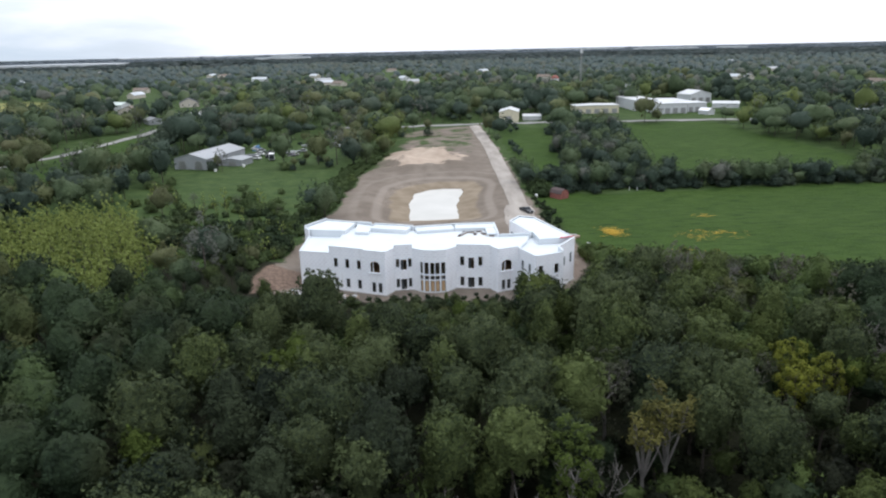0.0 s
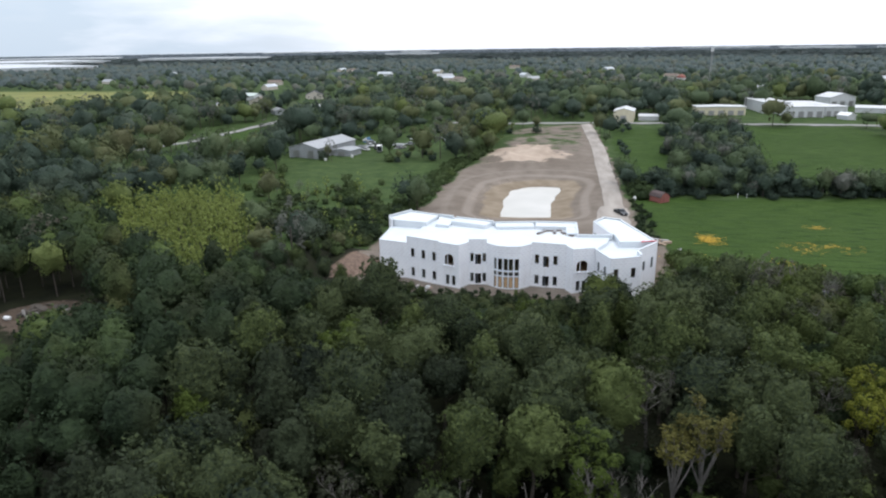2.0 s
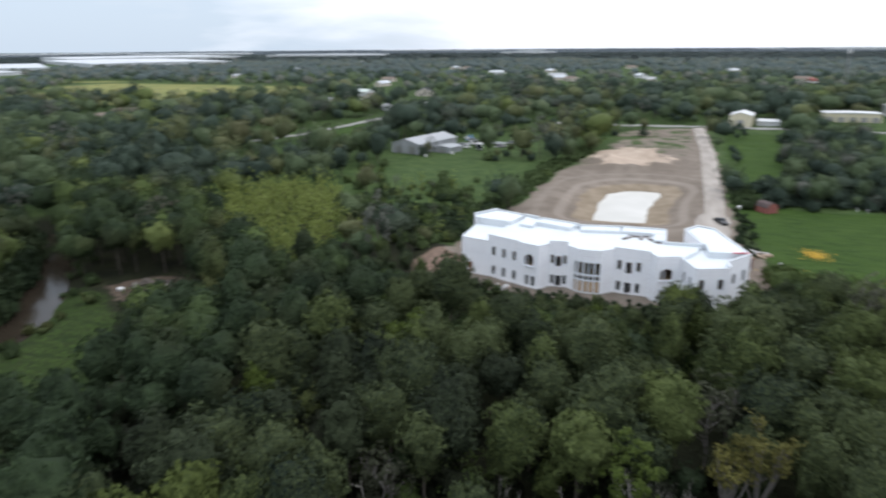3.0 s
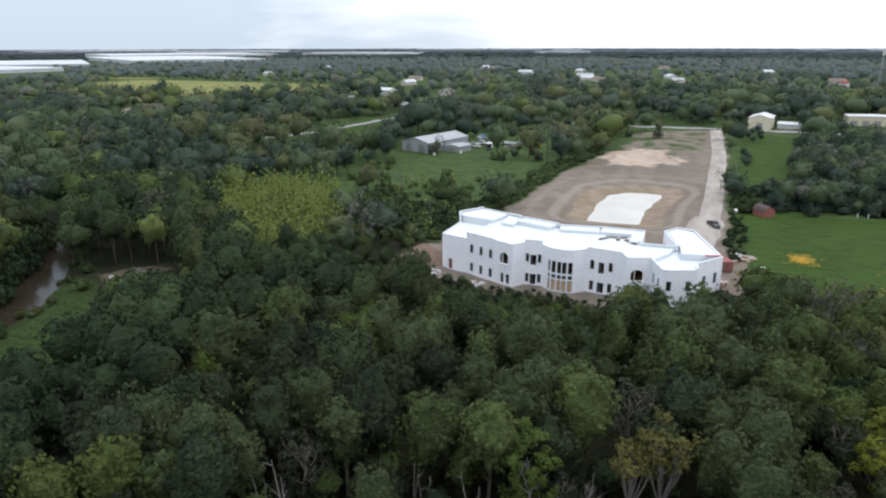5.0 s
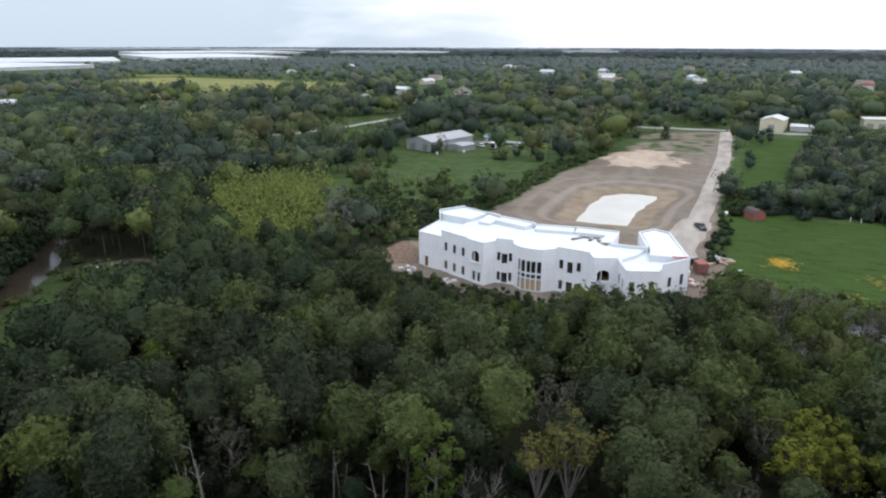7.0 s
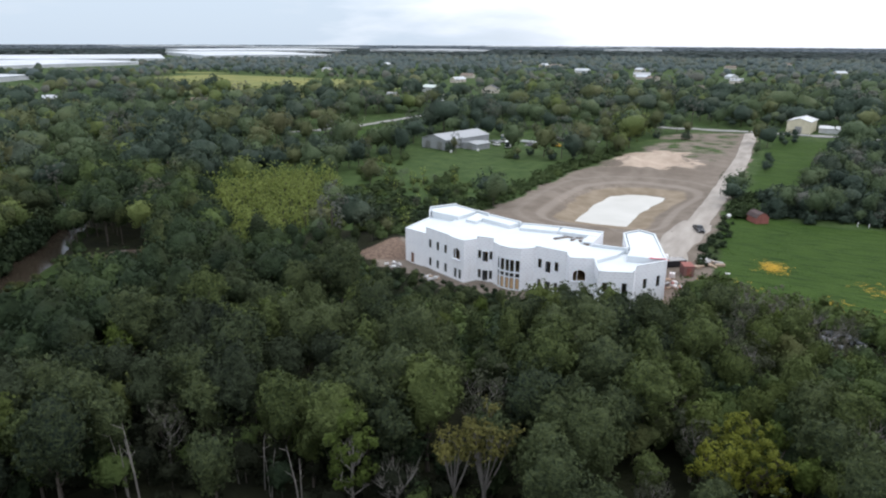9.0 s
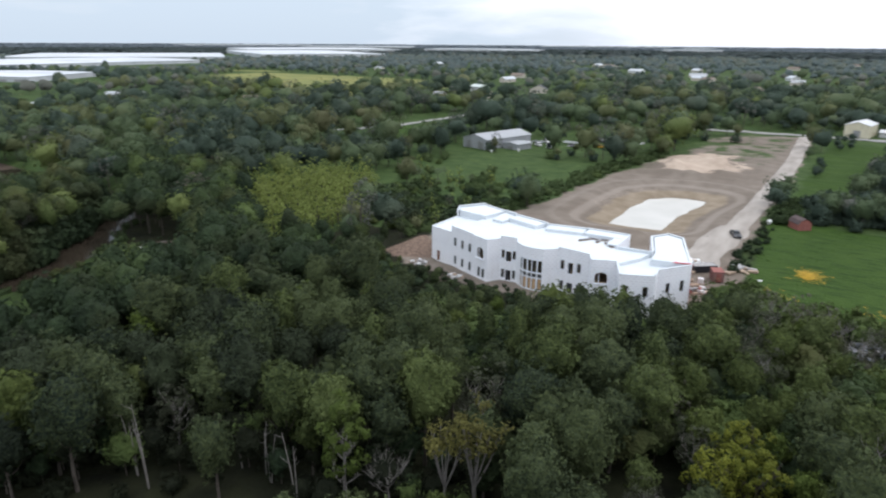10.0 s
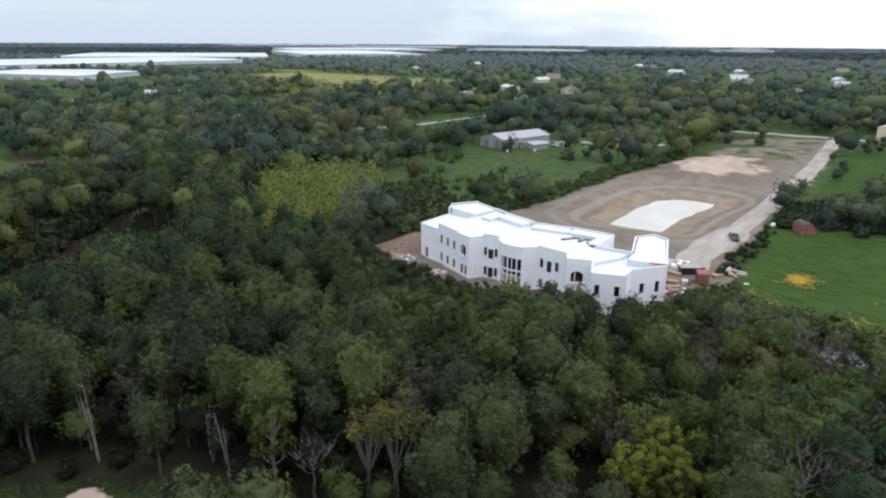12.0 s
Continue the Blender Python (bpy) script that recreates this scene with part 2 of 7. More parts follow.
def add_tube(bm, points, radii, sides=6):
    """A tapered tube through points."""
    rings = []
    for i, p in enumerate(points):
        d = (Vector(points[min(i + 1, len(points) - 1)]) - Vector(points[max(i - 1, 0)])).normalized()
        a = d.orthogonal().normalized()
        b = d.cross(a)
        rings.append([bm.verts.new(Vector(p) + radii[i] * (math.cos(k) * a + math.sin(k) * b)) for k in (2 * math.pi * s / sides for s in range(sides))])
    for r0, r1 in zip(rings, rings[1:]):
        for s in range(sides):
            bm.faces.new((r0[s], r0[(s + 1) % sides], r1[(s + 1) % sides], r1[s]))
    bm.faces.new(rings[0][::-1])
    bm.faces.new(rings[-1])
    return bm


def tube(points, radii, sides=6):
    return add_tube(bmesh.new(), points, radii, sides)


# ---- the plan: zones of the ground, in metres ----
SITE = [(-38.5, 128), (-33, 122), (-24, 121), (-14, 116), (-8, 118.5), (8, 118.5), (14, 116), (17, 113.5), (25, 114.5), (29.5, 124), (31, 150), (28.5, 172), (26.5, 200), (25.5, 230), (25, 285), (21, 384), (-4, 386), (-27, 354), (-25, 295), (-32, 251), (-33, 200), (-36, 172), (-39, 143)]
MEADOW = [(34, 143), (30, 172), (28.5, 211), (56, 210), (94, 215), (145, 217), (290, 222), (290, 100), (110, 119), (88, 126), (72, 132), (52, 141)]
FIELD = [(95, 380), (150, 374), (157, 313), (166, 246), (150, 228), (108, 225), (83, 225), (80, 250), (81, 274), (90, 336)]
PADDOCK = [(28, 379), (58, 367), (44, 258), (30, 240)]
CLEARING = [(-99, 200), (-106, 236), (-100, 250), (-88, 264), (-43, 272), (-33, 240), (-37, 205), (-40, 180), (-50, 184), (-62, 198), (-78, 195), (-96, 186)]
WETLAND = [(-60, 108), (-88, 124), (-119, 150), (-114, 184), (-89, 183), (-66, 146)]
YARD = [(-108, 270), (-86, 272), (-50, 280), (-40, 320), (-52, 356), (-88, 340), (-98, 300)]
STRIP = [(-150, 216), (-137, 216), (-137, 262), (-144, 340), (-152, 366), (-178, 366), (-176, 300)]
STUBBLE = [(-440, 375), (-540, 430), (-700, 650), (-545, 615), (-340, 600), (-270, 480), (-300, 405)]
GLADE = [(-22, 26), (-15, 36), (-8, 43), (4, 51), (12, 50), (18, 41), (14, 27)]
CREEK = [(-76, 8), (-92, 40), (-96, 62), (-97.5, 72), (-101, 80), (-109, 89), (-118, 99), (-129, 111), (-143, 120), (-182, 126), (-240, 128)]
BANK = [(-86, 46), (-62, 40), (-56, 56), (-66, 72), (-80, 84), (-95, 96), (-110, 96), (-101, 84), (-94, 74), (-92, 62)]
POND = [(-10.8, 190.3), (-11.9, 210), (-11.4, 227), (-7, 233), (-1, 235.3), (5.8, 234.6), (6.2, 231.5), (4.5, 220), (3.3, 208), (3.7, 191)]
SCRUB = [(-38, 146), (-64, 142), (-68, 150), (-89, 183), (-78, 197), (-60, 200), (-40, 182)]
ROAD = [(21, 156), (21.5, 172), (22.2, 200), (22, 246), (21, 312), (17, 384)]
FRONT = [(-30.1, 128.8), (-23.8, 127.2), (-16.6, 124.4), (-12.2, 122.7), (-10.6, 125.4), (-7.0, 125.8), (-4.7, 124.1), (-2.5, 123.75), (-0.3, 124.1), (1.8, 126.3), (8.6, 125.4), (9.9, 123.2), (14.1, 125.0), (16.7, 119.2), (22.4, 121.6), (26.2, 130.6)]


def far_from_line(p, line):
    p = np.asarray(p, float)
    best = np.full(len(p), 1e9)
    for a, b in zip(line, line[1:]):
        a, b = np.array(a, float), np.array(b, float)
        t = np.clip(((p - a) @ (b - a)) / ((b - a) @ (b - a)), 0, 1)
        best = np.minimum(best, np.hypot(*(p - a - t[:, None] * (b - a)).T))
    return best


def depth_in(p, poly):
    """Metres inside an outline; minus outside it."""
    p = np.asarray(p, float)
    inside = np.zeros(len(p), bool)
    for (x0, y0), (x1, y1) in zip(poly, poly[1:] + poly[:1]):
        cross = (y0 > p[:, 1]) != (y1 > p[:, 1])
        inside ^= cross & (p[:, 0] < (x1 - x0) * (p[:, 1] - y0) / ((y1 - y0) or 1e-9) + x0)
    d = far_from_line(p, poly + poly[:1])
    return np.where(inside, d, -d)


def smooth(v, lo, hi):
    u = np.clip((v - lo) / (hi - lo), 0, 1)
    return u * u * (3 - 2 * u)


def waves(p, size, seed):
    """Smooth uneven values, mostly between -1 and 1: two octaves of lattice noise."""
    p = np.asarray(p, float)
    out = np.zeros(len(p))
    for octave, weight in ((1.0, 0.8), (0.43, 0.45)):
        r = np.random.RandomState(seed * 7 + int(octave * 10))
        table, turn = r.normal(0, 1, (64, 64)), r.uniform(0.2, 1.3)
        u = (p[:, 0] * math.cos(turn) - p[:, 1] * math.sin(turn)) / (size * octave * 0.5) + r.uniform(0, 64)
        v = (p[:, 0] * math.sin(turn) + p[:, 1] * math.cos(turn)) / (size * octave * 0.5) + r.uniform(0, 64)
        i, j = np.floor(u).astype(int), np.floor(v).astype(int)
        fu, fv = u - i, v - j
        fu, fv = fu * fu * (3 - 2 * fu), fv * fv * (3 - 2 * fv)
        i0, i1, j0, j1 = i % 64, (i + 1) % 64, j % 64, (j + 1) % 64
        out += weight * ((table[i0, j0] * (1 - fu) + table[i1, j0] * fu) * (1 - fv) + (table[i0, j1] * (1 - fu) + table[i1, j1] * fu) * fv)
    return np.clip(out * 0.8, -1.4, 1.4)


def height(p):
    p = np.asarray(p, float)
    d = np.hypot(p[:, 0], p[:, 1])
    z = 6 * smooth(d, 200, 600)
    out = -depth_in(p, POND)
    z += np.interp(out, [-6, -1.5, 0, 6, 7.5, 14, 16, 20], [-3.2, -2.9, -2.4, -1.25, -1.15, 0.25, 0.35, 0.0]) * (p[:, 0] < 24)
    site = smooth(depth_in(p, SITE), 0, 5)
    z += site * (0.09 * waves(p, 9, 3) + 0.03 * waves(p, 4, 4))
    # spoil heaps: two at the end of the pit, one behind the building, one beside it
    for x, y, rx, ry, h in ((-17, 276, 9, 7, 3.2), (-4, 288, 11, 7, 3.6), (-9, 261, 18, 3.6, 2.3), (3, 270, 8, 4, 2.2), (-14, 296, 10, 5, 2.0), (2, 171, 6.5, 4, 2.4), (-36, 131, 5.0, 8.0, 2.3), (-40, 140, 5, 7, 1.4)):
        g = ((p[:, 0] - x) / rx) ** 2 + ((p[:, 1] - y) / ry) ** 2
        z += h * np.exp(-1.6 * g) * (1 + 0.18 * waves(p, 4, 9))
    c = far_from_line(p, CREEK)
    z -= 2.6 * smooth(c, 12, 3.4)
    forest = 1 - np.clip(site + smooth(depth_in(p, MEADOW), -2, 3) + smooth(depth_in(p, FIELD), -2, 3), 0, 1)
    z += forest * 0.25 * waves(p, 18, 5) * smooth(d, 0, 30)
    return z


def ground_z(x, y):
    return float(height(np.array([[x, y]]))[0])


# ---- the ground: one sheet to the horizon ----
def steps(lo, hi, step, far):
    out, s, v = list(np.arange(lo, hi + 0.01, step)), step, hi
    up = []
    while v < far:
        s *= 1.16
        v += s
        up.append(v)
    s, v, down = step, lo, []
    while v > -far:
        s *= 1.16
        v -= s
        down.append(v)
    return np.array(down[::-1] + out + up)


GX, GY = steps(-150, 170, 2.1, 4900), steps(24, 396, 2.1, 4900)
grid = np.stack(np.meshgrid(GX, GY), -1).reshape(-1, 2)
gz = height(grid)
cols = len(GX)
quad = np.arange(len(GX) * (len(GY) - 1)).reshape(len(GY) - 1, cols)[:, :-1].ravel()
quads = np.stack([quad, quad + 1, quad + cols + 1, quad + cols], 1)

m, n, l, b = material("ground", 0.95, 0, 0.1)
co = position(n)


def zone(name):
    node = n.new("ShaderNodeAttribute")
    node.attribute_name = name
    return node.outputs["Fac"]


fine, mid, big = noise_of(n, l, co, 1.6, 6), noise_of(n, l, co, 0.22, 5), noise_of(n, l, co, 0.035, 3)
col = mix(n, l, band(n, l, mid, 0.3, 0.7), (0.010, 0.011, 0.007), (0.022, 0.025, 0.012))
grass = mix(n, l, band(n, l, fine, 0.3, 0.7), (0.026, 0.053, 0.009), (0.044, 0.080, 0.016))
grass = mix(n, l, calc(n, l, "MULTIPLY", band(n, l, big, 0.35, 0.7), 0.55), grass, (0.052, 0.088, 0.020))
grass = mix(n, l, calc(n, l, "MULTIPLY", band(n, l, mid, 0.55, 0.75), 0.5), grass, (0.024, 0.050, 0.010))
tuft = noise_of(n, l, co, 0.55, 6, (0.28, 1.3, 1))
grass = mix(n, l, calc(n, l, "MULTIPLY", band(n, l, tuft, 0.46, 0.64), 0.75), grass, (0.017, 0.038, 0.008))
rough_grass = mix(n, l, band(n, l, mid, 0.3, 0.7), (0.030, 0.056, 0.017), (0.060, 0.092, 0.030))
dirt = mix(n, l, band(n, l, mid, 0.3, 0.7), (0.142, 0.117, 0.094), (0.225, 0.190, 0.157))
dirt = mix(n, l, calc(n, l, "MULTIPLY", band(n, l, fine, 0.3, 0.7), 0.5), dirt, (0.180, 0.156, 0.132))
dirt = mix(n, l, calc(n, l, "MULTIPLY", band(n, l, big, 0.45, 0.65), 0.6), dirt, (0.135, 0.110, 0.088))
rut = n.new("ShaderNodeTexWave")
rut.inputs["Scale"].default_value, rut.inputs["Distortion"].default_value, rut.inputs["Detail"].default_value = 1.0, 5.0, 4.0
rings = n.new("ShaderNodeCombineXYZ")
l.new(calc(n, l, "MULTIPLY", zone("pit_ring"), 0.34), rings.inputs[0])
l.new(calc(n, l, "MULTIPLY", big, 0.9), rings.inputs[1])
l.new(rings.outputs[0], rut.inputs[0])
dirt = mix(n, l, calc(n, l, "MULTIPLY", calc(n, l, "MULTIPLY", band(n, l, rut.outputs["Fac"], 0.4, 0.9), band(n, l, calc(n, l, "SUBTRACT", 3.2, zone("pit_ring")), 0.0, 1.6)), 0.42), dirt, (0.31, 0.27, 0.23))
sand = mix(n, l, band(n, l, mid, 0.3, 0.7), (0.33, 0.262, 0.205), (0.46, 0.375, 0.30))
red_soil = mix(n, l, band(n, l, fine, 0.3, 0.7), (0.11, 0.078, 0.060), (0.21, 0.150, 0.115))
clay = mix(n, l, band(n, l, mid, 0.3, 0.7), (0.185, 0.147, 0.104), (0.270, 0.222, 0.165))
stubble = mix(n, l, band(n, l, big, 0.3, 0.7), (0.13, 0.16, 0.06), (0.23, 0.215, 0.075))
mud = mix(n, l, band(n, l, fine, 0.3, 0.7), (0.06, 0.045, 0.035), (0.11, 0.085, 0.065))
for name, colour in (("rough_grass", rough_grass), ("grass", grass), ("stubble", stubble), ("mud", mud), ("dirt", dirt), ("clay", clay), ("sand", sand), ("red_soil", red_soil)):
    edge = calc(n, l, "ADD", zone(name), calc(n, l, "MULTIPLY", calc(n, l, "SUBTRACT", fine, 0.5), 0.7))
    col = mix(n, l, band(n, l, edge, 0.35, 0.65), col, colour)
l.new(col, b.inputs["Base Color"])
bump(n, l, b, calc(n, l, "ADD", fine, calc(n, l, "MULTIPLY", mid, 1.5)), 0.9, 0.25)
GROUND = m

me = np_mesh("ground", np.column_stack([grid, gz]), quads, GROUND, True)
wob = 1.6 * waves(grid, 9, 11)


def inside(poly, soft=2.0, shake=1.0):
    return smooth(depth_in(grid, poly) + shake * wob, -soft, soft)


rim = -depth_in(grid, POND)
scrub = inside(SITE) * smooth(grid[:, 1], 250, 262) + inside(CLEARING) + inside(WETLAND) + inside(YARD) + inside(STRIP)
zones = {
    "rough_grass": np.clip(scrub + inside(SCRUB) + smooth(np.hypot(grid[:, 0], grid[:, 1]), 190, 230) + 0.5 * smooth(depth_in(grid, SITE) + wob, -14, -6) * (grid[:, 1] > 140), 0, 1),
    "pit_ring": np.where(rim > 0, np.clip(rim, 0, 40), 0) * 0.14,
    "grass": np.clip(inside(MEADOW) + inside(FIELD) + inside(PADDOCK) + inside(STRIP) + 0.5 * inside(BANK) + 0.42 * inside(GLADE), 0, 1),
    "stubble": inside(STUBBLE, 4),
    "mud": np.clip(0.5 * smooth(np.hypot((grid[:, 0] - 25.5) / 6.5, (grid[:, 1] - 147) / 14) + 0.22 * wob, 1.1, 0.6) + smooth(far_from_line(grid, CREEK), 6, 4) + smooth(np.hypot(grid[:, 0] + 86, grid[:, 1] - 98) + wob, 9, 6), 0, 1),
    "dirt": inside(SITE) * (1 - smooth(grid[:, 1] + 3 * wob, 292, 312) * (0.44 + 0.30 * waves(grid, 11, 60) + 0.1 * wob) * smooth(grid[:, 0], 19, 12) - 0.4 * smooth(grid[:, 1] + 2 * wob, 252, 262) * smooth(grid[:, 0] + 2 * wob, -16, -24)),
    "sand": np.clip(0.85 * smooth(np.hypot((grid[:, 0] + 11) / 18, (grid[:, 1] - 288) / 29) + 0.16 * wob + 0.1 * waves(grid, 5, 61), 1.15, 0.5) + 0.36 * smooth(np.abs(rim - 7.5 + 1.2 * wob), 6.0, 0.5) * smooth(-grid[:, 0], 4, 12) * smooth(grid[:, 1], 190, 205)
                    + smooth(np.hypot((grid[:, 0] + 1.0) / 6, (grid[:, 1] - 40) / 2.2) + 0.08 * wob, 1.0, 0.8), 0, 1),
    "clay": smooth(rim + 0.5 * wob, 8.0, 4.5) * smooth(rim, -1, 0),
    "red_soil": np.clip(smooth(np.hypot((grid[:, 0] + 36) / 6.5, (grid[:, 1] - 131) / 9) + 0.12 * wob, 1.0, 0.7), 0, 1),
}
for key, values in zones.items():
    me.attributes.new(key, "FLOAT", "POINT").data.foreach_set("value", values.astype(np.float32))
tagged(new("ground", me), "flat land of woods, green pasture and bare tan building site", "ground", kind="structure")


# ---- gravel road, cross road, pond and creek ----
def ribbon(name, line, half, mat, lift, label, category, crown=0.0, across=5, jitter=0.3, step=2.0):
    """A strip that follows a line over the ground, with uneven edges."""
    pts = []
    for a, b in zip(line, line[1:]):
        k = max(1, int(math.dist(a, b) / step))
        pts += [(a[0] + (b[0] - a[0]) * i / k, a[1] + (b[1] - a[1]) * i / k) for i in range(k)]
    pts.append(line[-1])
    pts = np.array(pts)
    for _ in range(6):
        pts[1:-1] = (pts[:-2] + 2 * pts[1:-1] + pts[2:]) / 4
    d = np.gradient(pts, axis=0)
    d /= np.linalg.norm(d, axis=1)[:, None]
    side = np.stack([d[:, 1], -d[:, 0]], 1)
    rows = []
    for k in range(across):
        u = 2 * k / (across - 1) - 1
        off = u * (half + (jitter * waves(pts, 26, 20 + k) if abs(u) == 1 else 0))
        rows.append(pts + side * np.reshape(off, (-1, 1)) if np.ndim(off) else pts + side * off)
    flat = np.concatenate(rows)
    z = height(flat) + lift
    for k in range(across):
        u = 2 * k / (across - 1) - 1
        z[k * len(pts):(k + 1) * len(pts)] += crown * (1 - abs(u)) - (0.08 if abs(u) == 1 else 0)
    c = len(pts)
    q = np.concatenate([np.stack([np.arange(c - 1) + k * c, np.arange(c - 1) + 1 + k * c, np.arange(c - 1) + 1 + (k + 1) * c, np.arange(c - 1) + (k + 1) * c], 1) for k in range(across - 1)])
    return tagged(new(name, np_mesh(name, np.column_stack([flat, z]), q[:, ::-1], mat, True)), label, category, kind="structure")


m, n, l, b = material("gravel", 0.95, 0, 0.15)
co = position(n)
f1, f2 = noise_of(n, l, co, 2.5, 6), noise_of(n, l, co, 0.35, 4, (1, 0.25, 1))
col = mix(n, l, band(n, l, f2, 0.3, 0.7), (0.25, 0.225, 0.20), (0.40, 0.37, 0.335))
l.new(mix(n, l, calc(n, l, "MULTIPLY", band(n, l, f1, 0.35, 0.65), 0.4), col, (0.30, 0.26, 0.22)), b.inputs["Base Color"])
bump(n, l, b, f1, 0.5, 0.05)
GRAVEL = m
ASPHALT = plain("asphalt", (0.20, 0.20, 0.195), (0.30, 0.29, 0.28), 0.3, 0.9)
ribbon("road", ROAD, 2.9, GRAVEL, 0.16, "pale gravel track with worn wheel ruts beside the site", "road", 0.05, 7, 0.3)
ribbon("road", [(21.8, 196), (21.0, 178), (20.5, 166), (22.5, 156)], 3.9, GRAVEL, 0.11, "pale gravel spread where the track meets the yard", "road", 0.03, 7, 1.4)
ribbon("road", [(19, 160), (15, 158), (8, 158)], 3.2, GRAVEL, 0.13, "pale gravel apron that turns in behind the building", "road", 0.03, 7, 0.9)
ribbon("road", [(-60, 386), (-28, 386), (-2, 388), (18, 390), (60, 390), (96, 388), (149, 383), (240, 366), (330, 344)], 3.0, ASPHALT, 0.3, "pale paved country road beyond the fields", "road", 0.05, 5, 0.1)
ribbon("road", [(-200, 262), (-184, 288), (-176, 308), (-172, 341), (-167, 372), (-164, 420), (-172, 470), (-182, 560)], 2.6, ASPHALT, 0.3, "pale paved lane between trees", "road", 0.05, 5, 0.1)

m, n, l, b = material("milky_water", 0.3, 0, 0.25)
co = position(n)
l.new(mix(n, l, band(n, l, noise_of(n, l, co, 0.12, 4), 0.3, 0.7), (0.46, 0.45, 0.41), (0.53, 0.515, 0.475)), b.inputs["Base Color"])
bump(n, l, b, noise_of(n, l, co, 3.0, 3), 0.04, 0.02)
POND_WATER = m
m, n, l, b = material("creek_water", 0.12, 0, 0.13)
co = position(n)
l.new(mix(n, l, noise_of(n, l, co, 0.3, 3), (0.020, 0.016, 0.012), (0.036, 0.028, 0.020)), b.inputs["Base Color"])
bump(n, l, b, noise_of(n, l, co, 2.0, 3), 0.06, 0.03)
CREEK_WATER = m


def sheet_of_water(name, x0, x1, y0, y1, z, mat, label, keep):
    xs, ys = np.arange(x0, x1, 1.5), np.arange(y0, y1, 1.5)
    p = np.stack(np.meshgrid(xs, ys), -1).reshape(-1, 2)
    c = len(xs)
    i = np.arange(c * (len(ys) - 1)).reshape(len(ys) - 1, c)[:, :-1].ravel()
    q = np.stack([i, i + 1, i + c + 1, i + c], 1)
    wet = keep(p)
    q = q[wet[q].any(1)]
    used, inv = np.unique(q, return_inverse=True)
    return tagged(new(name, np_mesh(name, np.column_stack([p[used], np.full(len(used), z)]), inv.reshape(q.shape), mat, True)), label, "water", kind="structure")


POND_Z = -2.4
sheet_of_water("water", -25, 18, 170, 250, POND_Z, POND_WATER, "still milky grey-beige pond in the bare pit", lambda p: depth_in(p, POND) > -1.2)
sheet_of_water("water", -240, -30, 8, 140, -2.05, CREEK_WATER, "dark brown creek under overhanging trees", lambda p: (far_from_line(p, CREEK) < 7) & (height(p) < -1.8))

# ---- the unfinished building ----
m, n, l, b = material("house_wrap", 0.55, 0, 0.3)
co = local(n)
sep = n.new("ShaderNodeSeparateXYZ")
l.new(co, sep.inputs[0])


def stripe(sock, period, width, shift=0.0):
    v = calc(n, l, "FRACT", calc(n, l, "ADD", calc(n, l, "DIVIDE", sock, period), shift))
    return calc(n, l, "LESS_THAN", v, width)


rowz = calc(n, l, "FLOOR", calc(n, l, "DIVIDE", sep.outputs[2], 0.46))
shifted = calc(n, l, "ADD", sep.outputs[0], calc(n, l, "MULTIPLY", calc(n, l, "MODULO", rowz, 2.0), 0.46))
mark = calc(n, l, "MULTIPLY", stripe(shifted, 0.92, 0.46), stripe(sep.outputs[2], 0.46, 0.36))
mark = calc(n, l, "MULTIPLY", mark, band(n, l, noise_of(n, l, co, 0.5, 3), 0.3, 0.7))
col = mix(n, l, band(n, l, noise_of(n, l, co, 0.35, 4), 0.3, 0.7), (0.83, 0.855, 0.89), (0.88, 0.895, 0.92))
col = mix(n, l, calc(n, l, "MULTIPLY", mark, 0.42), col, (0.44, 0.38, 0.44))
seam = stripe(sep.outputs[2], 2.74, 0.012, 0.3)
col = mix(n, l, calc(n, l, "MULTIPLY", seam, 0.5), col, (0.5, 0.5, 0.52))
stain = noise_of(n, l, co, 0.8, 5, (1.5, 1, 0.25))
col = mix(n, l, calc(n, l, "MULTIPLY", band(n, l, stain, 0.56, 0.75), 0.25), col, (0.55, 0.52, 0.50))
l.new(col, b.inputs["Base Color"])
bump(n, l, b, noise_of(n, l, co, 2.2, 4), 0.25, 0.03)
WRAP = m
m, n, l, b = material("roof_membrane", 0.5, 0, 0.3)
co = position(n)
col = mix(n, l, band(n, l, noise_of(n, l, co, 0.25, 4), 0.3, 0.7), (0.57, 0.615, 0.645), (0.635, 0.67, 0.69))
col = mix(n, l, calc(n, l, "MULTIPLY", band(n, l, noise_of(n, l, co, 0.12, 5), 0.55, 0.75), 0.3), col, (0.60, 0.65, 0.69))
sep = n.new("ShaderNodeSeparateXYZ")
l.new(co, sep.inputs[0])
lap = stripe(sep.outputs[0], 3.0, 0.02)
l.new(mix(n, l, calc(n, l, "MULTIPLY", lap, 0.12), col, (0.6, 0.62, 0.65)), b.inputs["Base Color"])
bump(n, l, b, noise_of(n, l, co, 1.2, 4), 0.2, 0.03)
MEMBRANE = m
RED_WRAP = plain("red_sheathing", (0.42, 0.10, 0.10), (0.55, 0.17, 0.16), 0.8, 0.7)
PLYWOOD = plain("plywood", (0.42, 0.27, 0.14), (0.58, 0.40, 0.23), 1.2, 0.8, stretch=(4, 4, 0.6))
DOOR_WOOD = plain("raw_door_wood", (0.13, 0.06, 0.035), (0.22, 0.11, 0.06), 1.2, 0.8, stretch=(4, 4, 0.6))
CONCRETE = plain("concrete", (0.32, 0.31, 0.29), (0.45, 0.43, 0.40), 1.0, 0.9)
DARK_FRAME = plain("dark_window_frame", (0.035, 0.04, 0.045), (0.06, 0.065, 0.07), 3.0, 0.4)
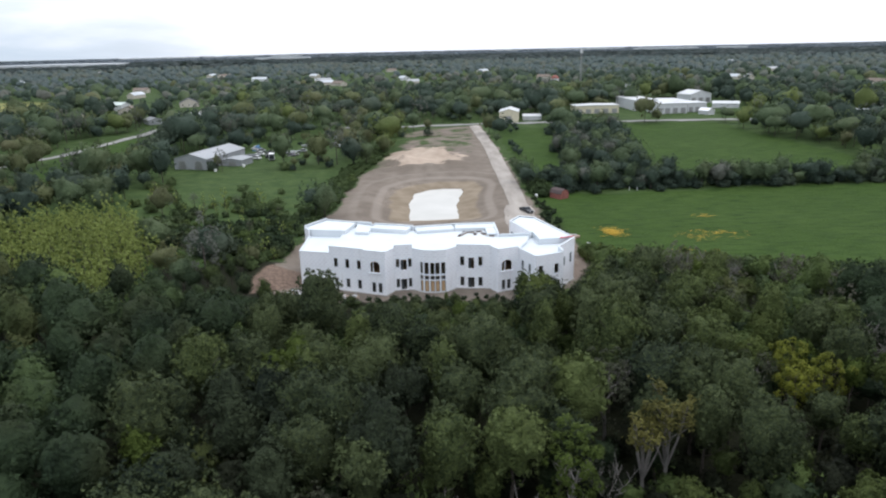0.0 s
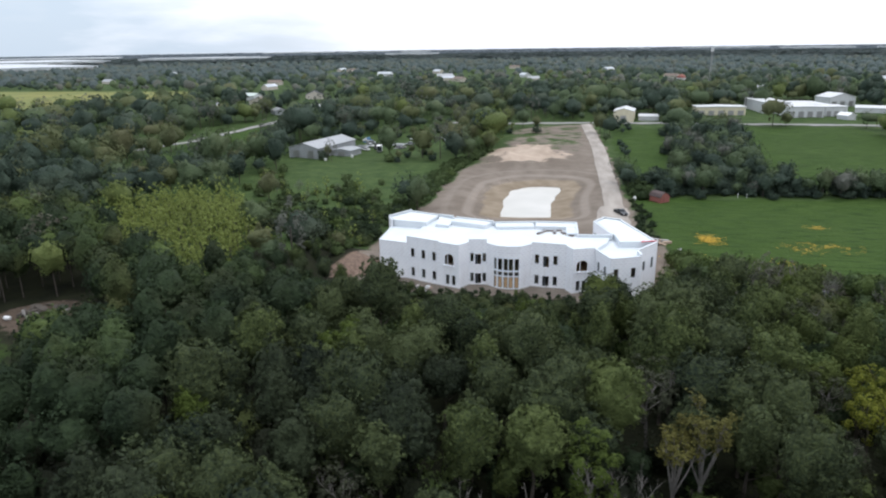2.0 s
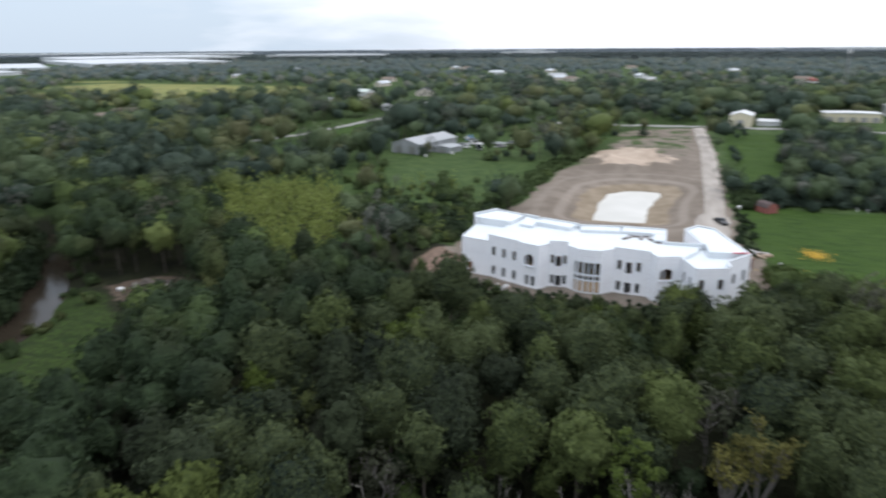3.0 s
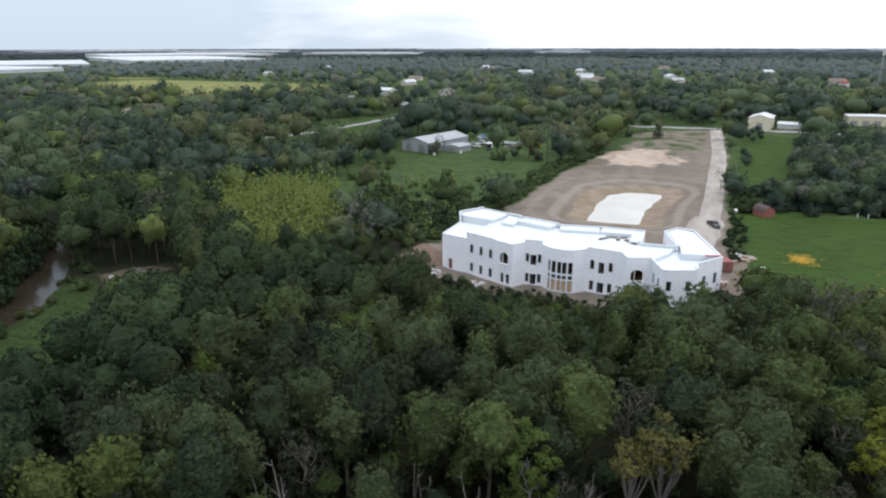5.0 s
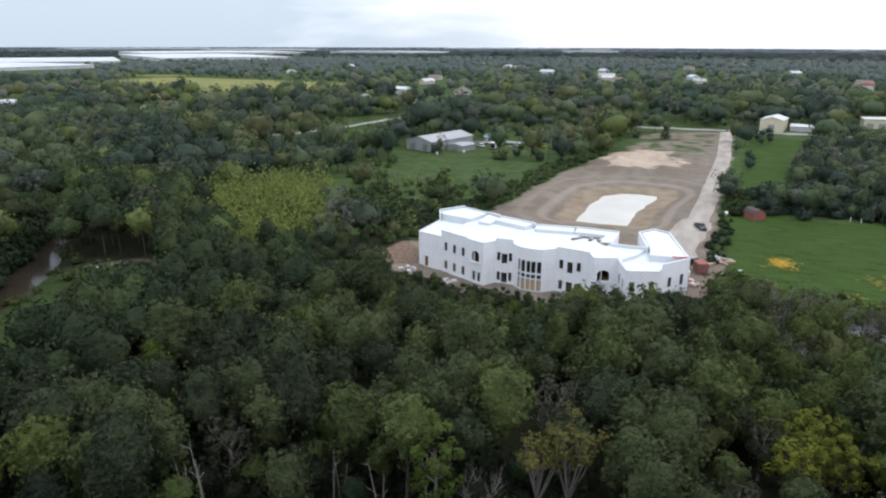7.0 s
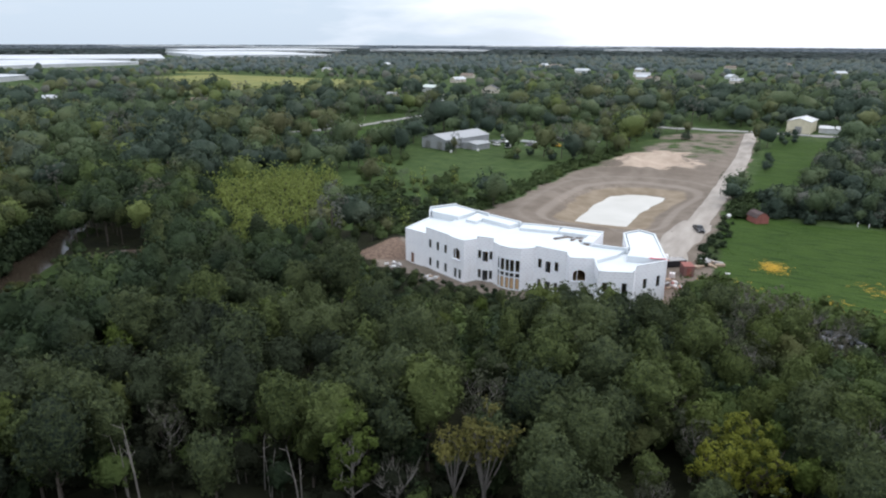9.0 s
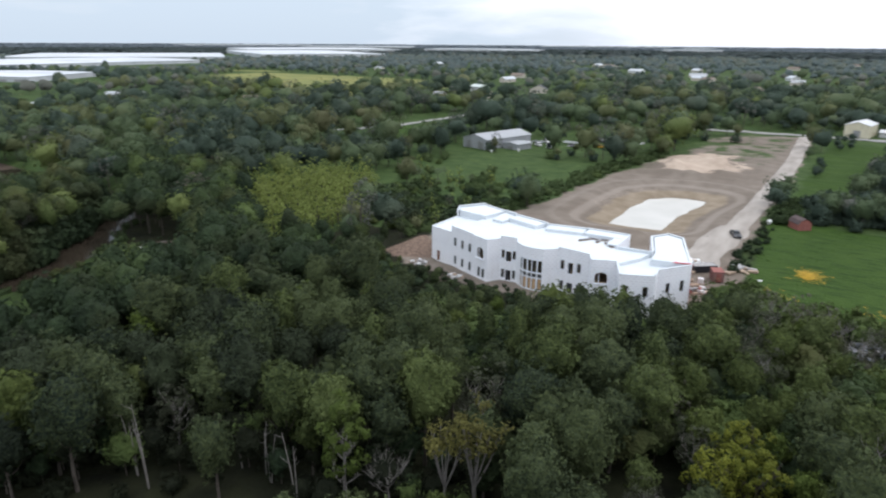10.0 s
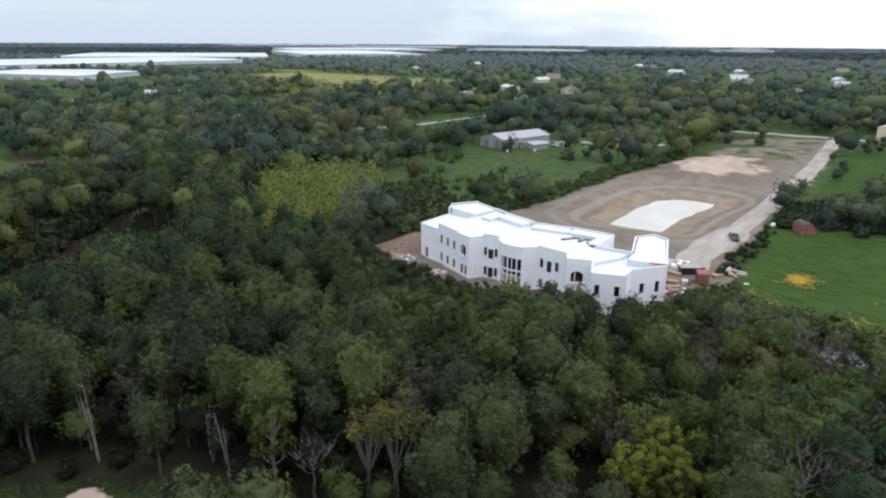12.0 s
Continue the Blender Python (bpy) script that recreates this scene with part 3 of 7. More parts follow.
m, n, l, b = material("window_glass", 0.03, 0, 0.5)
b.inputs["Transmission Weight"].default_value = 1.0
b.inputs["Base Color"].default_value = (0.75, 0.80, 0.82, 1)
GLASS = m

building = thing("building", pose(0, 0, 0), "large two-storey building under construction, sheathed in white house wrap", "building")


def wall(p0, p1, z0, z1, openings, thick=0.3, mat=None, name="wall", label=""):
    """A wall from p0 to p1 with real openings (u0, u1, v0, v1); its inner side lies to the left of the way from p0 to p1."""
    length = math.dist(p0, p1)
    us = sorted({0.0, length} | {u for o in openings for u in o[:2]})
    vs = sorted({z0, z1} | {v for o in openings for v in o[2:4]})
    solid = {}
    for i in range(len(us) - 1):
        for j in range(len(vs) - 1):
            cu, cv = (us[i] + us[i + 1]) / 2, (vs[j] + vs[j + 1]) / 2
            solid[i, j] = not any(o[0] < cu < o[1] and o[2] < cv < o[3] for o in openings)
    bm = bmesh.new()
    made = {}

    def vert(i, y, j):
        key = (i, y, j)
        if key not in made:
            made[key] = bm.verts.new((us[i], y, vs[j]))
        return made[key]

    for (i, j), on in solid.items():
        if not on:
            continue
        a, t = 0.0, thick
        bm.faces.new((vert(i, a, j), vert(i + 1, a, j), vert(i + 1, a, j + 1), vert(i, a, j + 1)))
        bm.faces.new((vert(i, t, j + 1), vert(i + 1, t, j + 1), vert(i + 1, t, j), vert(i, t, j))).material_index = 1
        for di, dj, c in ((-1, 0, ((i, j), (i, j + 1))), (1, 0, ((i + 1, j + 1), (i + 1, j))), (0, -1, ((i + 1, j), (i, j))), (0, 1, ((i, j + 1), (i + 1, j + 1)))):
            if not solid.get((i + di, j + dj), False):
                (i0, j0), (i1, j1) = c
                bm.faces.new((vert(i0, a, j0), vert(i1, a, j1), vert(i1, t, j1), vert(i0, t, j0)))
    yaw = math.degrees(math.atan2(p1[1] - p0[1], p1[0] - p0[0]))
    ob = part(name, bm, mat or WRAP, building, label, pose(p0[0], p0[1], 0, 0, 0, yaw))
    ob.data.materials.append(MEMBRANE)
    return ob, pose(p0[0], p0[1], 0, 0, 0, yaw)


def window_in(m, u0, u1, v0, v1, bars=1, filled=None):
    """A dark-framed window, set back in its opening: frame with its panes."""
    bm = bmesh.new()
    w, y0, y1 = 0.07, 0.07, 0.16
    add_box(bm, u0, u0 + w, y0, y1, v0, v1)
    add_box(bm, u1 - w, u1, y0, y1, v0, v1)
    add_box(bm, u0 + w, u1 - w, y0, y1, v0, v0 + w)
    add_box(bm, u0 + w, u1 - w, y0, y1, v1 - w, v1)
    for k in range(bars):
        z = v0 + (v1 - v0) * (k + 1) / (bars + 1)
        add_box(bm, u0 + w, u1 - w, y0 + 0.01, y1 - 0.01, z - 0.03, z + 0.03)
    win = part("window", bm, DARK_FRAME, building, "dark-framed window" if not filled else "window opening closed with bare plywood", m)
    edges = [v0 + w] + [v0 + (v1 - v0) * (k + 1) / (bars + 1) for k in range(bars)] + [v1 - w]
    for a, c in zip(edges, edges[1:]):
        part("pane", box(u0 + w - 0.01, u1 - w + 0.01, 0.105, 0.125, a, c), filled or GLASS, win)
    # wrap turned in round the opening, a little proud
    bm = bmesh.new()
    e = 0.10
    for a in ((u0 - e, u0, v0 - e, v1 + e), (u1, u1 + e, v0 - e, v1 + e), (u0, u1, v1, v1 + e), (u0, u1, v0 - e, v0)):
        add_box(bm, a[0], a[1], -0.025, 0.0, a[2], a[3])
    part("flashing", bm, MEMBRANE, win)
    return win


def opening_doors(m, u0, u1, v0, v1):
    """A lintel over a balcony door and a ledge under it."""
    part("lintel", box(u0 - 0.1, u1 + 0.1, -0.05, 0.0, v1 + 0.05, v1 + 0.22, bevel=0.01), WRAP, building, "", m)
    part("door_leaf", box(u0 + 0.02, u0 + (u1 - u0) * 0.48, 0.16, 0.2, v0, v1 - 0.1), DARK_FRAME, building, "dark door leaf standing ajar", m)


def arch_fill(m, u0, u1, v0, v1, rise):
    """The two rounded corners of an arched opening."""
    bm = bmesh.new()
    r = (u1 - u0) / 2
    for s in (-1, 1):
        c = (u0 + u1) / 2
        arc = [(c + s * r * math.cos(a), v1 - rise + rise * math.sin(a)) for a in (math.pi / 2 * k / 6 for k in range(7))]
        outline = arc + [(c + s * r, v1)]
        add_prism(bm, outline if s < 0 else outline[::-1], 0.004, 0.29)
    part("arch", bm, WRAP, building, "", m)


ROOF_Z = 7.62
P = FRONT
# (start, end, top, openings as (kind, centre u, width, sill, head))
L01 = math.dist(P[1], P[2])
W = 0.78
facade = [
    (P[0], P[1], 7.72, [("door", 2.2, 0.95, 0.15, 2.45)]),
    (P[1], P[2], 9.15, [("win", u, W, v, v + 1.75) for u in (1.45, 4.05, 6.65) for v in (0.85, 4.95)]),
    (P[2], P[3], 8.95, [("arch", 2.45, 2.1, 4.55, 6.85), ("win", 2.1, 0.75, 0.5, 2.45), ("win", 3.5, 0.75, 0.5, 2.45)]),
    (P[3], P[4], 8.95, []),
    (P[4], P[5], 9.5, [("win", 0.65, 0.62, 4.95, 6.6), ("hole", 1.85, 1.2, 4.3, 6.4), ("win", 3.1, 0.62, 4.95, 6.6), ("win", 0.65, 0.62, 0.7, 2.45), ("hole", 1.85, 1.2, 0.15, 2.35), ("win", 3.1, 0.62, 0.7, 2.45)]),
    (P[5], P[6], 8.75, [("win", 2.3, 0.6, 4.0, 6.2), ("win", 2.3, 0.6, 2.75, 3.55), ("board", 2.3, 0.6, 0.2, 2.45)]),
    (P[6], P[7], 8.75, [(k, u, 0.78, v0, v1) for u in (0.55, 1.7) for k, v0, v1 in (("win", 3.9, 6.2), ("win", 2.75, 3.5), ("board", 0.2, 2.45))]),
    (P[7], P[8], 8.75, [(k, u, 0.78, v0, v1) for u in (0.5, 1.65) for k, v0, v1 in (("win", 3.9, 6.2), ("win", 2.75, 3.5), ("board", 0.2, 2.45))]),
    (P[8], P[9], 8.75, []),
    (P[9], P[10], 9.15, [("win", 1.15, 0.75, 4.9, 6.65), ("hole", 2.95, 1.15, 4.2, 6.45), ("win", 4.8, 0.75, 4.9, 6.65), ("win", 1.15, 0.75, 0.6, 2.4), ("hole", 2.95, 1.3, 0.15, 2.3), ("win", 4.8, 0.75, 0.6, 2.4)]),
    (P[10], P[11], 8.95, []),
    (P[11], P[12], 8.9, [("arch", 1.95, 2.3, 4.35, 6.5), ("win", 1.2, 0.7, 0.5, 2.4), ("win", 2.4, 0.7, 0.5, 2.4)]),
    (P[12], P[13], 8.6, [("win", 1.6, 0.75, 4.6, 6.4), ("win", 4.2, 0.75, 4.6, 6.4), ("hole", 1.7, 1.5, 0.1, 2.9), ("hole", 4.2, 1.5, 0.1, 2.9)]),
    (P[13], P[14], 8.6, [("win", 1.15, 0.85, 4.7, 6.5), ("win", 4.6, 0.85, 4.7, 6.5)]),
    (P[14], (22.0, 124.4), 8.95, []),
    ((22.0, 124.4), P[15], 8.95, [("win", 2.4, 0.85, 4.3, 6.1), ("win", 5.6, 0.8, 4.2, 6.2)]),
]
BACK = [(26.2, 130.6), (20.3, 147.4), (16.6, 149.0), (14.2, 145.0), (17.6, 135.0), (10.9, 134.4), (10.6, 142.8), (1.4, 142.5), (-7.4, 140.9), (-16.1, 143.5), (-16.9, 144.4), (-20.5, 145.6), (-27.8, 148.4), (-31.6, 142.2), (-30.2, 139.4), (-30.1, 128.8)]
BACK_TOP = [8.9, 9.0, 8.95, 8.9, 8.8, 9.1, 9.2, 9.15, 9.4, 9.0, 9.35, 9.25, 9.5, 9.2, 7.75]
for k, (p0, p1, top) in enumerate(zip(BACK, BACK[1:], BACK_TOP)):
    holes = []
    if k == 3:
        holes = [("win", u, 1.7, v, v + 2.0) for u in (1.6, 4.2, 6.8) for v in (0.7, 4.6)]
    facade.append((p0, p1, top, holes, k == 0))
for p0, p1, top, holes, *red in facade:
    rects = [(u - w / 2, u + w / 2, v0, v1) for _, u, w, v0, v1 in holes]
    _, wm = wall(p0, p1, -0.6, top, rects, mat=None)
    for kind, u, w, v0, v1 in holes:
        r = (u - w / 2, u + w / 2, v0, v1)
        if kind == "win":
            window_in(wm, *r)
        elif kind == "board":
            window_in(wm, *r, bars=0, filled=PLYWOOD)
        elif kind == "hole":
            opening_doors(wm, *r)
        elif kind == "door":
            part("door", box(r[0], r[1], 0.10, 0.15, v0, v1), DOOR_WOOD, building, "bare brown wooden door", wm)
        elif kind == "arch":
            arch_fill(wm, *r, 0.85)
            part("mullion", box(u - 0.45, u - 0.33, 0.08, 0.2, v0, v1 - 0.1), WRAP, building, "", wm)
            part("balcony_ledge", box(r[0] - 0.25, r[1] + 0.25, -0.35, 0.05, v0 - 0.22, v0, bevel=0.02), WRAP, building, "", wm)
    # coping along the wall's top
    length = math.dist(p0, p1)
    part("coping", box(-0.02, length + 0.02, -0.05, 0.36, top, top + 0.05, bevel=0.015), MEMBRANE, building, "", wm)

outline = [f[0] for f in facade]


def slab(points, z0, z1):
    bm = bmesh.new()
    low = [bm.verts.new((x, y, z0)) for x, y in points]
    high = [bm.verts.new((x, y, z1)) for x, y in points]
    bm.faces.new(high)
    bm.faces.new(low[::-1])
    for i in range(len(points)):
        j = (i + 1) % len(points)
        bm.faces.new((low[i], low[j], high[j], high[i]))
    return bm


def shrink(points, d):
    out = []
    for i, p in enumerate(points):
        a, c = Vector(points[i - 1]), Vector(points[(i + 1) % len(points)])
        p = Vector(p)
        e0, e1 = (p - a).normalized(), (c - p).normalized()
        n0, n1 = Vector((-e0.y, e0.x)), Vector((-e1.y, e1.x))
        k = n0 + n1
        out.append(tuple(p + k * (d / max(0.35, 1 + n0.dot(n1)))))
    return out


inner = shrink(outline, 0.29)
part("roof", slab(inner, ROOF_Z - 0.35, ROOF_Z), MEMBRANE, building, "flat white membrane roof")
part("upper_floor", slab(shrink(outline, 0.31), 3.45, 3.8), PLYWOOD, building)
part("ground_floor", slab(shrink(outline, 0.31), -0.3, 0.12), CONCRETE, building)
part("footing", slab(shrink(outline, -0.25), -0.9, 0.03), CONCRETE, building, "grey concrete slab edge")
# main deck, a little below the parapets; a lower strip stays along the west end
MAIN_DECK = 8.3
deck = P[1:13] + [(16.9, 131.0), (17.6, 135.0), (10.9, 134.4), (10.6, 142.8), (1.4, 142.5), (-7.4, 140.9), (-16.1, 143.5), (-16.9, 144.4), (-20.5, 145.6), (-23.0, 139.0)]
part("main_deck", slab(shrink(deck, 0.302), ROOF_Z + 0.003, MAIN_DECK), MEMBRANE, building, "flat white membrane roof with lapped seams")
# raised roof decks behind the rear parapets
for k, (p0, p1, top) in enumerate(zip(BACK, BACK[1:], BACK_TOP)):
    run = math.dist(p0, p1)
    if run > 6 and 4 < k < 11:
        wm = pose(p0[0], p0[1], 0, 0, 0, math.degrees(math.atan2(p1[1] - p0[1], p1[0] - p0[0])))
        part("raised_deck", box(0.32, run - 0.32, 0.302, 3.4 if k != 5 else 2.4, ROOF_Z - 0.02, top - 0.2, bevel=0.05), MEMBRANE, building, "", wm)
for pts, top in (([(-29.8, 140.0), (-22.0, 138.6), (-20.6, 144.9), (-27.6, 147.6), (-31.0, 142.0)], 9.15), ([(25.6, 131.2), (20.0, 146.7), (16.8, 148.2), (14.9, 145.0), (18.3, 134.6), (18.9, 130.0)], 8.84), ([(-19.9, 138.2), (-16.9, 137.6), (-16.4, 143.0), (-20.2, 144.9)], 8.9)):
    part("raised_deck", slab(pts, ROOF_Z - 0.02, top), MEMBRANE, building)
# interior cross walls keep the rooms dark
for a, c in (((-24, 133), (10, 132)), ((-12, 128), (-12.2, 142)), ((2.5, 128), (2.3, 142)), ((-23.5, 129), (-23.5, 144)), ((19, 124), (18.6, 146))):
    wm = pose(a[0], a[1], 0, 0, 0, math.degrees(math.atan2(c[1] - a[1], c[0] - a[0])))
    part("inner_wall", box(0, math.dist(a, c), 0, 0.12, 0.12, ROOF_Z - 0.36), PLYWOOD, building, "", wm)


# ---- trees ----
PHI = (1 + 5 ** 0.5) / 2
ICO_V = np.array([(-1, PHI, 0), (1, PHI, 0), (-1, -PHI, 0), (1, -PHI, 0), (0, -1, PHI), (0, 1, PHI), (0, -1, -PHI), (0, 1, -PHI), (PHI, 0, -1), (PHI, 0, 1), (-PHI, 0, -1), (-PHI, 0, 1)]) / math.hypot(1, PHI)
ICO_F = np.array([(0, 11, 5), (0, 5, 1), (0, 1, 7), (0, 7, 10), (0, 10, 11), (1, 5, 9), (5, 11, 4), (11, 10, 2), (10, 7, 6), (7, 1, 8), (3, 9, 4), (3, 4, 2), (3, 2, 6), (3, 6, 8), (3, 8, 9), (4, 9, 5), (2, 4, 11), (6, 2, 10), (8, 6, 7), (9, 8, 1)])


OCT_V = np.array([(1, 0, 0), (-1, 0, 0), (0, 1, 0), (0, -1, 0), (0, 0, 1), (0, 0, -1)], float)
OCT_F = np.array([(0, 2, 4), (2, 1, 4), (1, 3, 4), (3, 0, 4), (2, 0, 5), (1, 2, 5), (3, 1, 5), (0, 3, 5)])


def unit(v):
    return v / np.maximum(np.linalg.norm(v, axis=-1, keepdims=True), 1e-9)


def sprays(seed, radius, tall, clumps, leaves, leaf, low=-0.35, fill=0.66, spread=(0.66, 1.05), core=8, size=(0.20, 0.36), dome=0.7):
    """Leaf clumps round an uneven dome, each a knot of twigs with small folded leaf sprays on it. Centre at the origin."""
    r = np.random.RandomState(seed)
    k = np.arange(clumps)
    z = low + (1 - low) * (k + 0.5) / clumps
    a = k * 2.39996 + r.uniform(0, 6.28)
    s = np.sqrt(np.maximum(0, 1 - z * z))
    d = np.stack([s * np.cos(a), s * np.sin(a), z], 1) + r.normal(0, 0.13, (clumps, 3))
    lop = 1 + 0.18 * np.sin(2 * a + r.uniform(0, 6)) * s
    c = d * np.array([radius, radius, tall]) * (r.uniform(*spread, clumps) * lop)[:, None]
    cr = radius * r.uniform(*size, clumps)
    verts, faces, norms, at = [], [], [], 0
    if core:
        ball_v, ball_f = (ICO_V, ICO_F) if core == 20 else (OCT_V, OCT_F)
        for i in range(clumps):
            v = ball_v * r.uniform(0.75, 1.15, (len(ball_v), 1)) * cr[i] * fill * np.array([1, 1, 0.85]) + c[i]
            verts.append(v)
            norms.append(unit((1.25 - dome) * unit(v - c[i]) + dome * unit(c[i]) + np.array([0, 0, 0.15])))
            faces.append(ball_f + at)
            at += len(ball_v)
    if leaves:
        i = np.repeat(np.arange(clumps), leaves)
        out = unit(r.normal(0, 1, (len(i), 3)) + 0.9 * unit(c)[i] + np.array([0, 0, 0.35]))
        p = c[i] + out * (cr[i] * r.uniform(0.78, 1.14, len(i)))[:, None]
        nrm = unit(1.0 * out + 0.25 * unit(c)[i] + np.array([0, 0, 0.2]) + r.normal(0, 0.28, (len(i), 3)))
        t = unit(np.cross(nrm, r.normal(0, 1, (len(i), 3))))
        bt = np.cross(nrm, t)
        h = leaf * r.uniform(0.6, 1.4, len(i))[:, None]
        lift = nrm * h * r.uniform(-0.3, 0.5, len(i))[:, None]
        q = np.stack([p - t * h * 0.75, p + t * h * 0.75 - bt * h * 0.2, p + bt * h * 1.5 + lift], 1).reshape(-1, 3)
        verts.append(q)
        norms.append(np.repeat(unit((1.25 - dome) * out + dome * unit(c)[i] + 0.35 * nrm + np.array([0, 0, 0.15])), 3, axis=0))
        faces.append(np.arange(len(i) * 3).reshape(-1, 3) + at)
    return np.concatenate(verts), np.concatenate(faces), np.concatenate(norms)


def round_grid(times):
    """A unit ball of triangles, each edge halved so many times."""
    v, f = [tuple(p) for p in ICO_V], [tuple(t) for t in ICO_F]
    for _ in range(times):
        made, out = {}, []

        def middle(i, j):
            key = (min(i, j), max(i, j))
            if key not in made:
                made[key] = len(v)
                c = np.add(v[i], v[j])
                v.append(tuple(c / np.linalg.norm(c)))
            return made[key]

        for a, b, c in f:
            ab, bc, ca = middle(a, b), middle(b, c), middle(c, a)
            out += [(a, ab, ca), (b, bc, ab), (c, ca, bc), (ab, bc, ca)]
        f = out
    return np.array(v), np.array(f)


BALLS = [round_grid(k) for k in range(4)]


def crown(seed, radius, tall, lumps, puffs, leaves, leaf, low=-0.6, fine=3, depth=0.42, up=0.3, solid=0.93, puff=0.125):
    """A crown of boughs that close into one uneven dome, with knots of leaf sprays all over it. Centre at the origin."""
    r = np.random.RandomState(seed)
    boughs, mass = unit(r.normal(0, 1, (lumps, 3)) + np.array([0, 0, 0.3])), unit(r.normal(0, 1, (5, 3)) * np.array([1, 1, 0.6]))
    wide, strong, heavy = 1.75 / math.sqrt(lumps), r.uniform(0.55, 1.0, lumps), r.uniform(-0.17, 0.17, 5)

    def dome(level):
        d, f = BALLS[level]
        near = ((strong * np.exp(-(2 - 2 * d @ boughs.T) / wide ** 2)) ** 4).sum(1) ** 0.25
        out = 1 - depth + depth * np.clip(near, 0, 1.15) + (heavy * np.exp(-(2 - 2 * d @ mass.T) / 0.5)).sum(1)
        body = d * out[:, None] * np.array([radius, radius, tall])
        body[:, :2] *= (1 - 0.25 * np.clip(-d[:, 2], 0, 1))[:, None]
        body[:, 2] = np.maximum(body[:, 2], low * tall)
        cross = np.cross(body[f[:, 1]] - body[f[:, 0]], body[f[:, 2]] - body[f[:, 0]])
        vn = np.zeros_like(body)
        for k in range(3):
            np.add.at(vn, f[:, k], cross)
        return d, f, body, cross, unit(vn)

    d, f, body, cross, vn = dome(min(fine, 2))
    facing = cross[:, 2] > -0.75 * np.linalg.norm(cross, axis=1) - 1e-9
    verts, faces = [body * solid], [f[facing]]
    norms = [unit(vn + 0.3 * d + np.array([0, 0, up]))]
    core = len(body)
    d, f, body, cross, vn = dome(fine)
    a, b, c = body[f[:, 0]], body[f[:, 1]], body[f[:, 2]]
    if puffs:
        area = np.linalg.norm(cross, axis=1) * np.where(cross[:, 2] < 0, 0.6, 1.0)
        i = r.choice(len(f), puffs, p=area / area.sum())
        w = r.dirichlet((1, 1, 1), puffs)
        nrm = unit(vn[f[i]].mean(1))
        size = puff * radius * r.uniform(0.6, 1.35, puffs)
        knot = a[i] * w[:, :1] + b[i] * w[:, 1:2] + c[i] * w[:, 2:] + nrm * (size * r.uniform(-0.7, 1.25, puffs))[:, None]
        k = np.repeat(np.arange(puffs), leaves)
        n_ = len(k)
        o = unit(r.normal(0, 1, (n_, 3)) + 1.1 * nrm[k] + np.array([0, 0, 0.35]))
        p = knot[k] + o * (size[k] * r.uniform(0.65, 1.1, n_))[:, None]
        face = unit(o + 0.3 * nrm[k] + r.normal(0, 0.3, (n_, 3)))
        rise = unit(np.array([0, 0, 1.0]) + 0.5 * nrm[k] + r.normal(0, 0.5, (n_, 3)))
        bt = unit(rise - face * (rise * face).sum(1)[:, None])
        t = np.cross(bt, face)
        h = leaf * r.uniform(0.55, 1.45, n_)[:, None]
        tip = p + bt * h * 1.6 + o * h * r.uniform(-0.1, 0.5, n_)[:, None]
        verts.append(np.stack([p - t * h * 0.75, p + t * h * 0.75 - bt * h * 0.2, tip], 1).reshape(-1, 3))
        norms.append(np.repeat(unit(o + 0.35 * nrm[k] + 0.4 * face + np.array([0, 0, up])), 3, axis=0))
        faces.append(np.arange(n_ * 3).reshape(-1, 3) + core)
    return np.concatenate(verts), np.concatenate(faces), np.concatenate(norms)


def trunk_mesh(seed, tall, radius, limbs, reach, mat, bare=False):
    """A tapered, slightly crooked trunk with rising limbs."""
    r = random.Random(seed)
    bm = bmesh.new()
    pts = [(r.uniform(-0.12, 0.12) * k, r.uniform(-0.12, 0.12) * k, tall * k / 4 - 0.3 * (k == 0)) for k in range(5)]
    add_tube(bm, pts, [radius * f for f in (1.25, 0.95, 0.8, 0.6, 0.35)], 7)
    for k in range(limbs):
        a, z = k * 2.4 + r.uniform(-0.4, 0.4), tall * r.uniform(0.42, 0.95)
        b0 = Vector((pts[3][0] * z / tall, pts[3][1] * z / tall, z))
        out = Vector((math.cos(a), math.sin(a), 0))
        run = reach * r.uniform(0.55, 0.95)
        mid = b0 + out * run * 0.5 + Vector((0, 0, run * r.uniform(0.25, 0.55)))
        tip = b0 + out * run + Vector((0, 0, run * r.uniform(0.7, 1.2)))
        add_tube(bm, [b0, mid, tip], [radius * 0.42, radius * 0.28, radius * 0.1], 5)
        if bare:
            for j in range(4):
                s = mid.lerp(tip, r.uniform(0, 0.8))
                e = s + Vector((r.uniform(-1, 1), r.uniform(-1, 1), r.uniform(0.5, 1.6))) * run * 0.42
                add_tube(bm, [s, s.lerp(e, 0.5) + Vector((r.uniform(-.1, .1), r.uniform(-.1, .1), 0.05)), e], [radius * 0.2, radius * 0.13, radius * 0.05], 4)
                for i in range(2):
                    f = e + Vector((r.uniform(-1, 1), r.uniform(-1, 1), r.uniform(0.3, 1.2))) * run * 0.22
                    add_tube(bm, [s.lerp(e, 0.6), f], [radius * 0.1, radius * 0.04], 3)
    me = bpy.data.meshes.new("trunk")
    bm.normal_update()
    bm.to_mesh(me)
    bm.free()
    me.materials.append(mat)
    return me


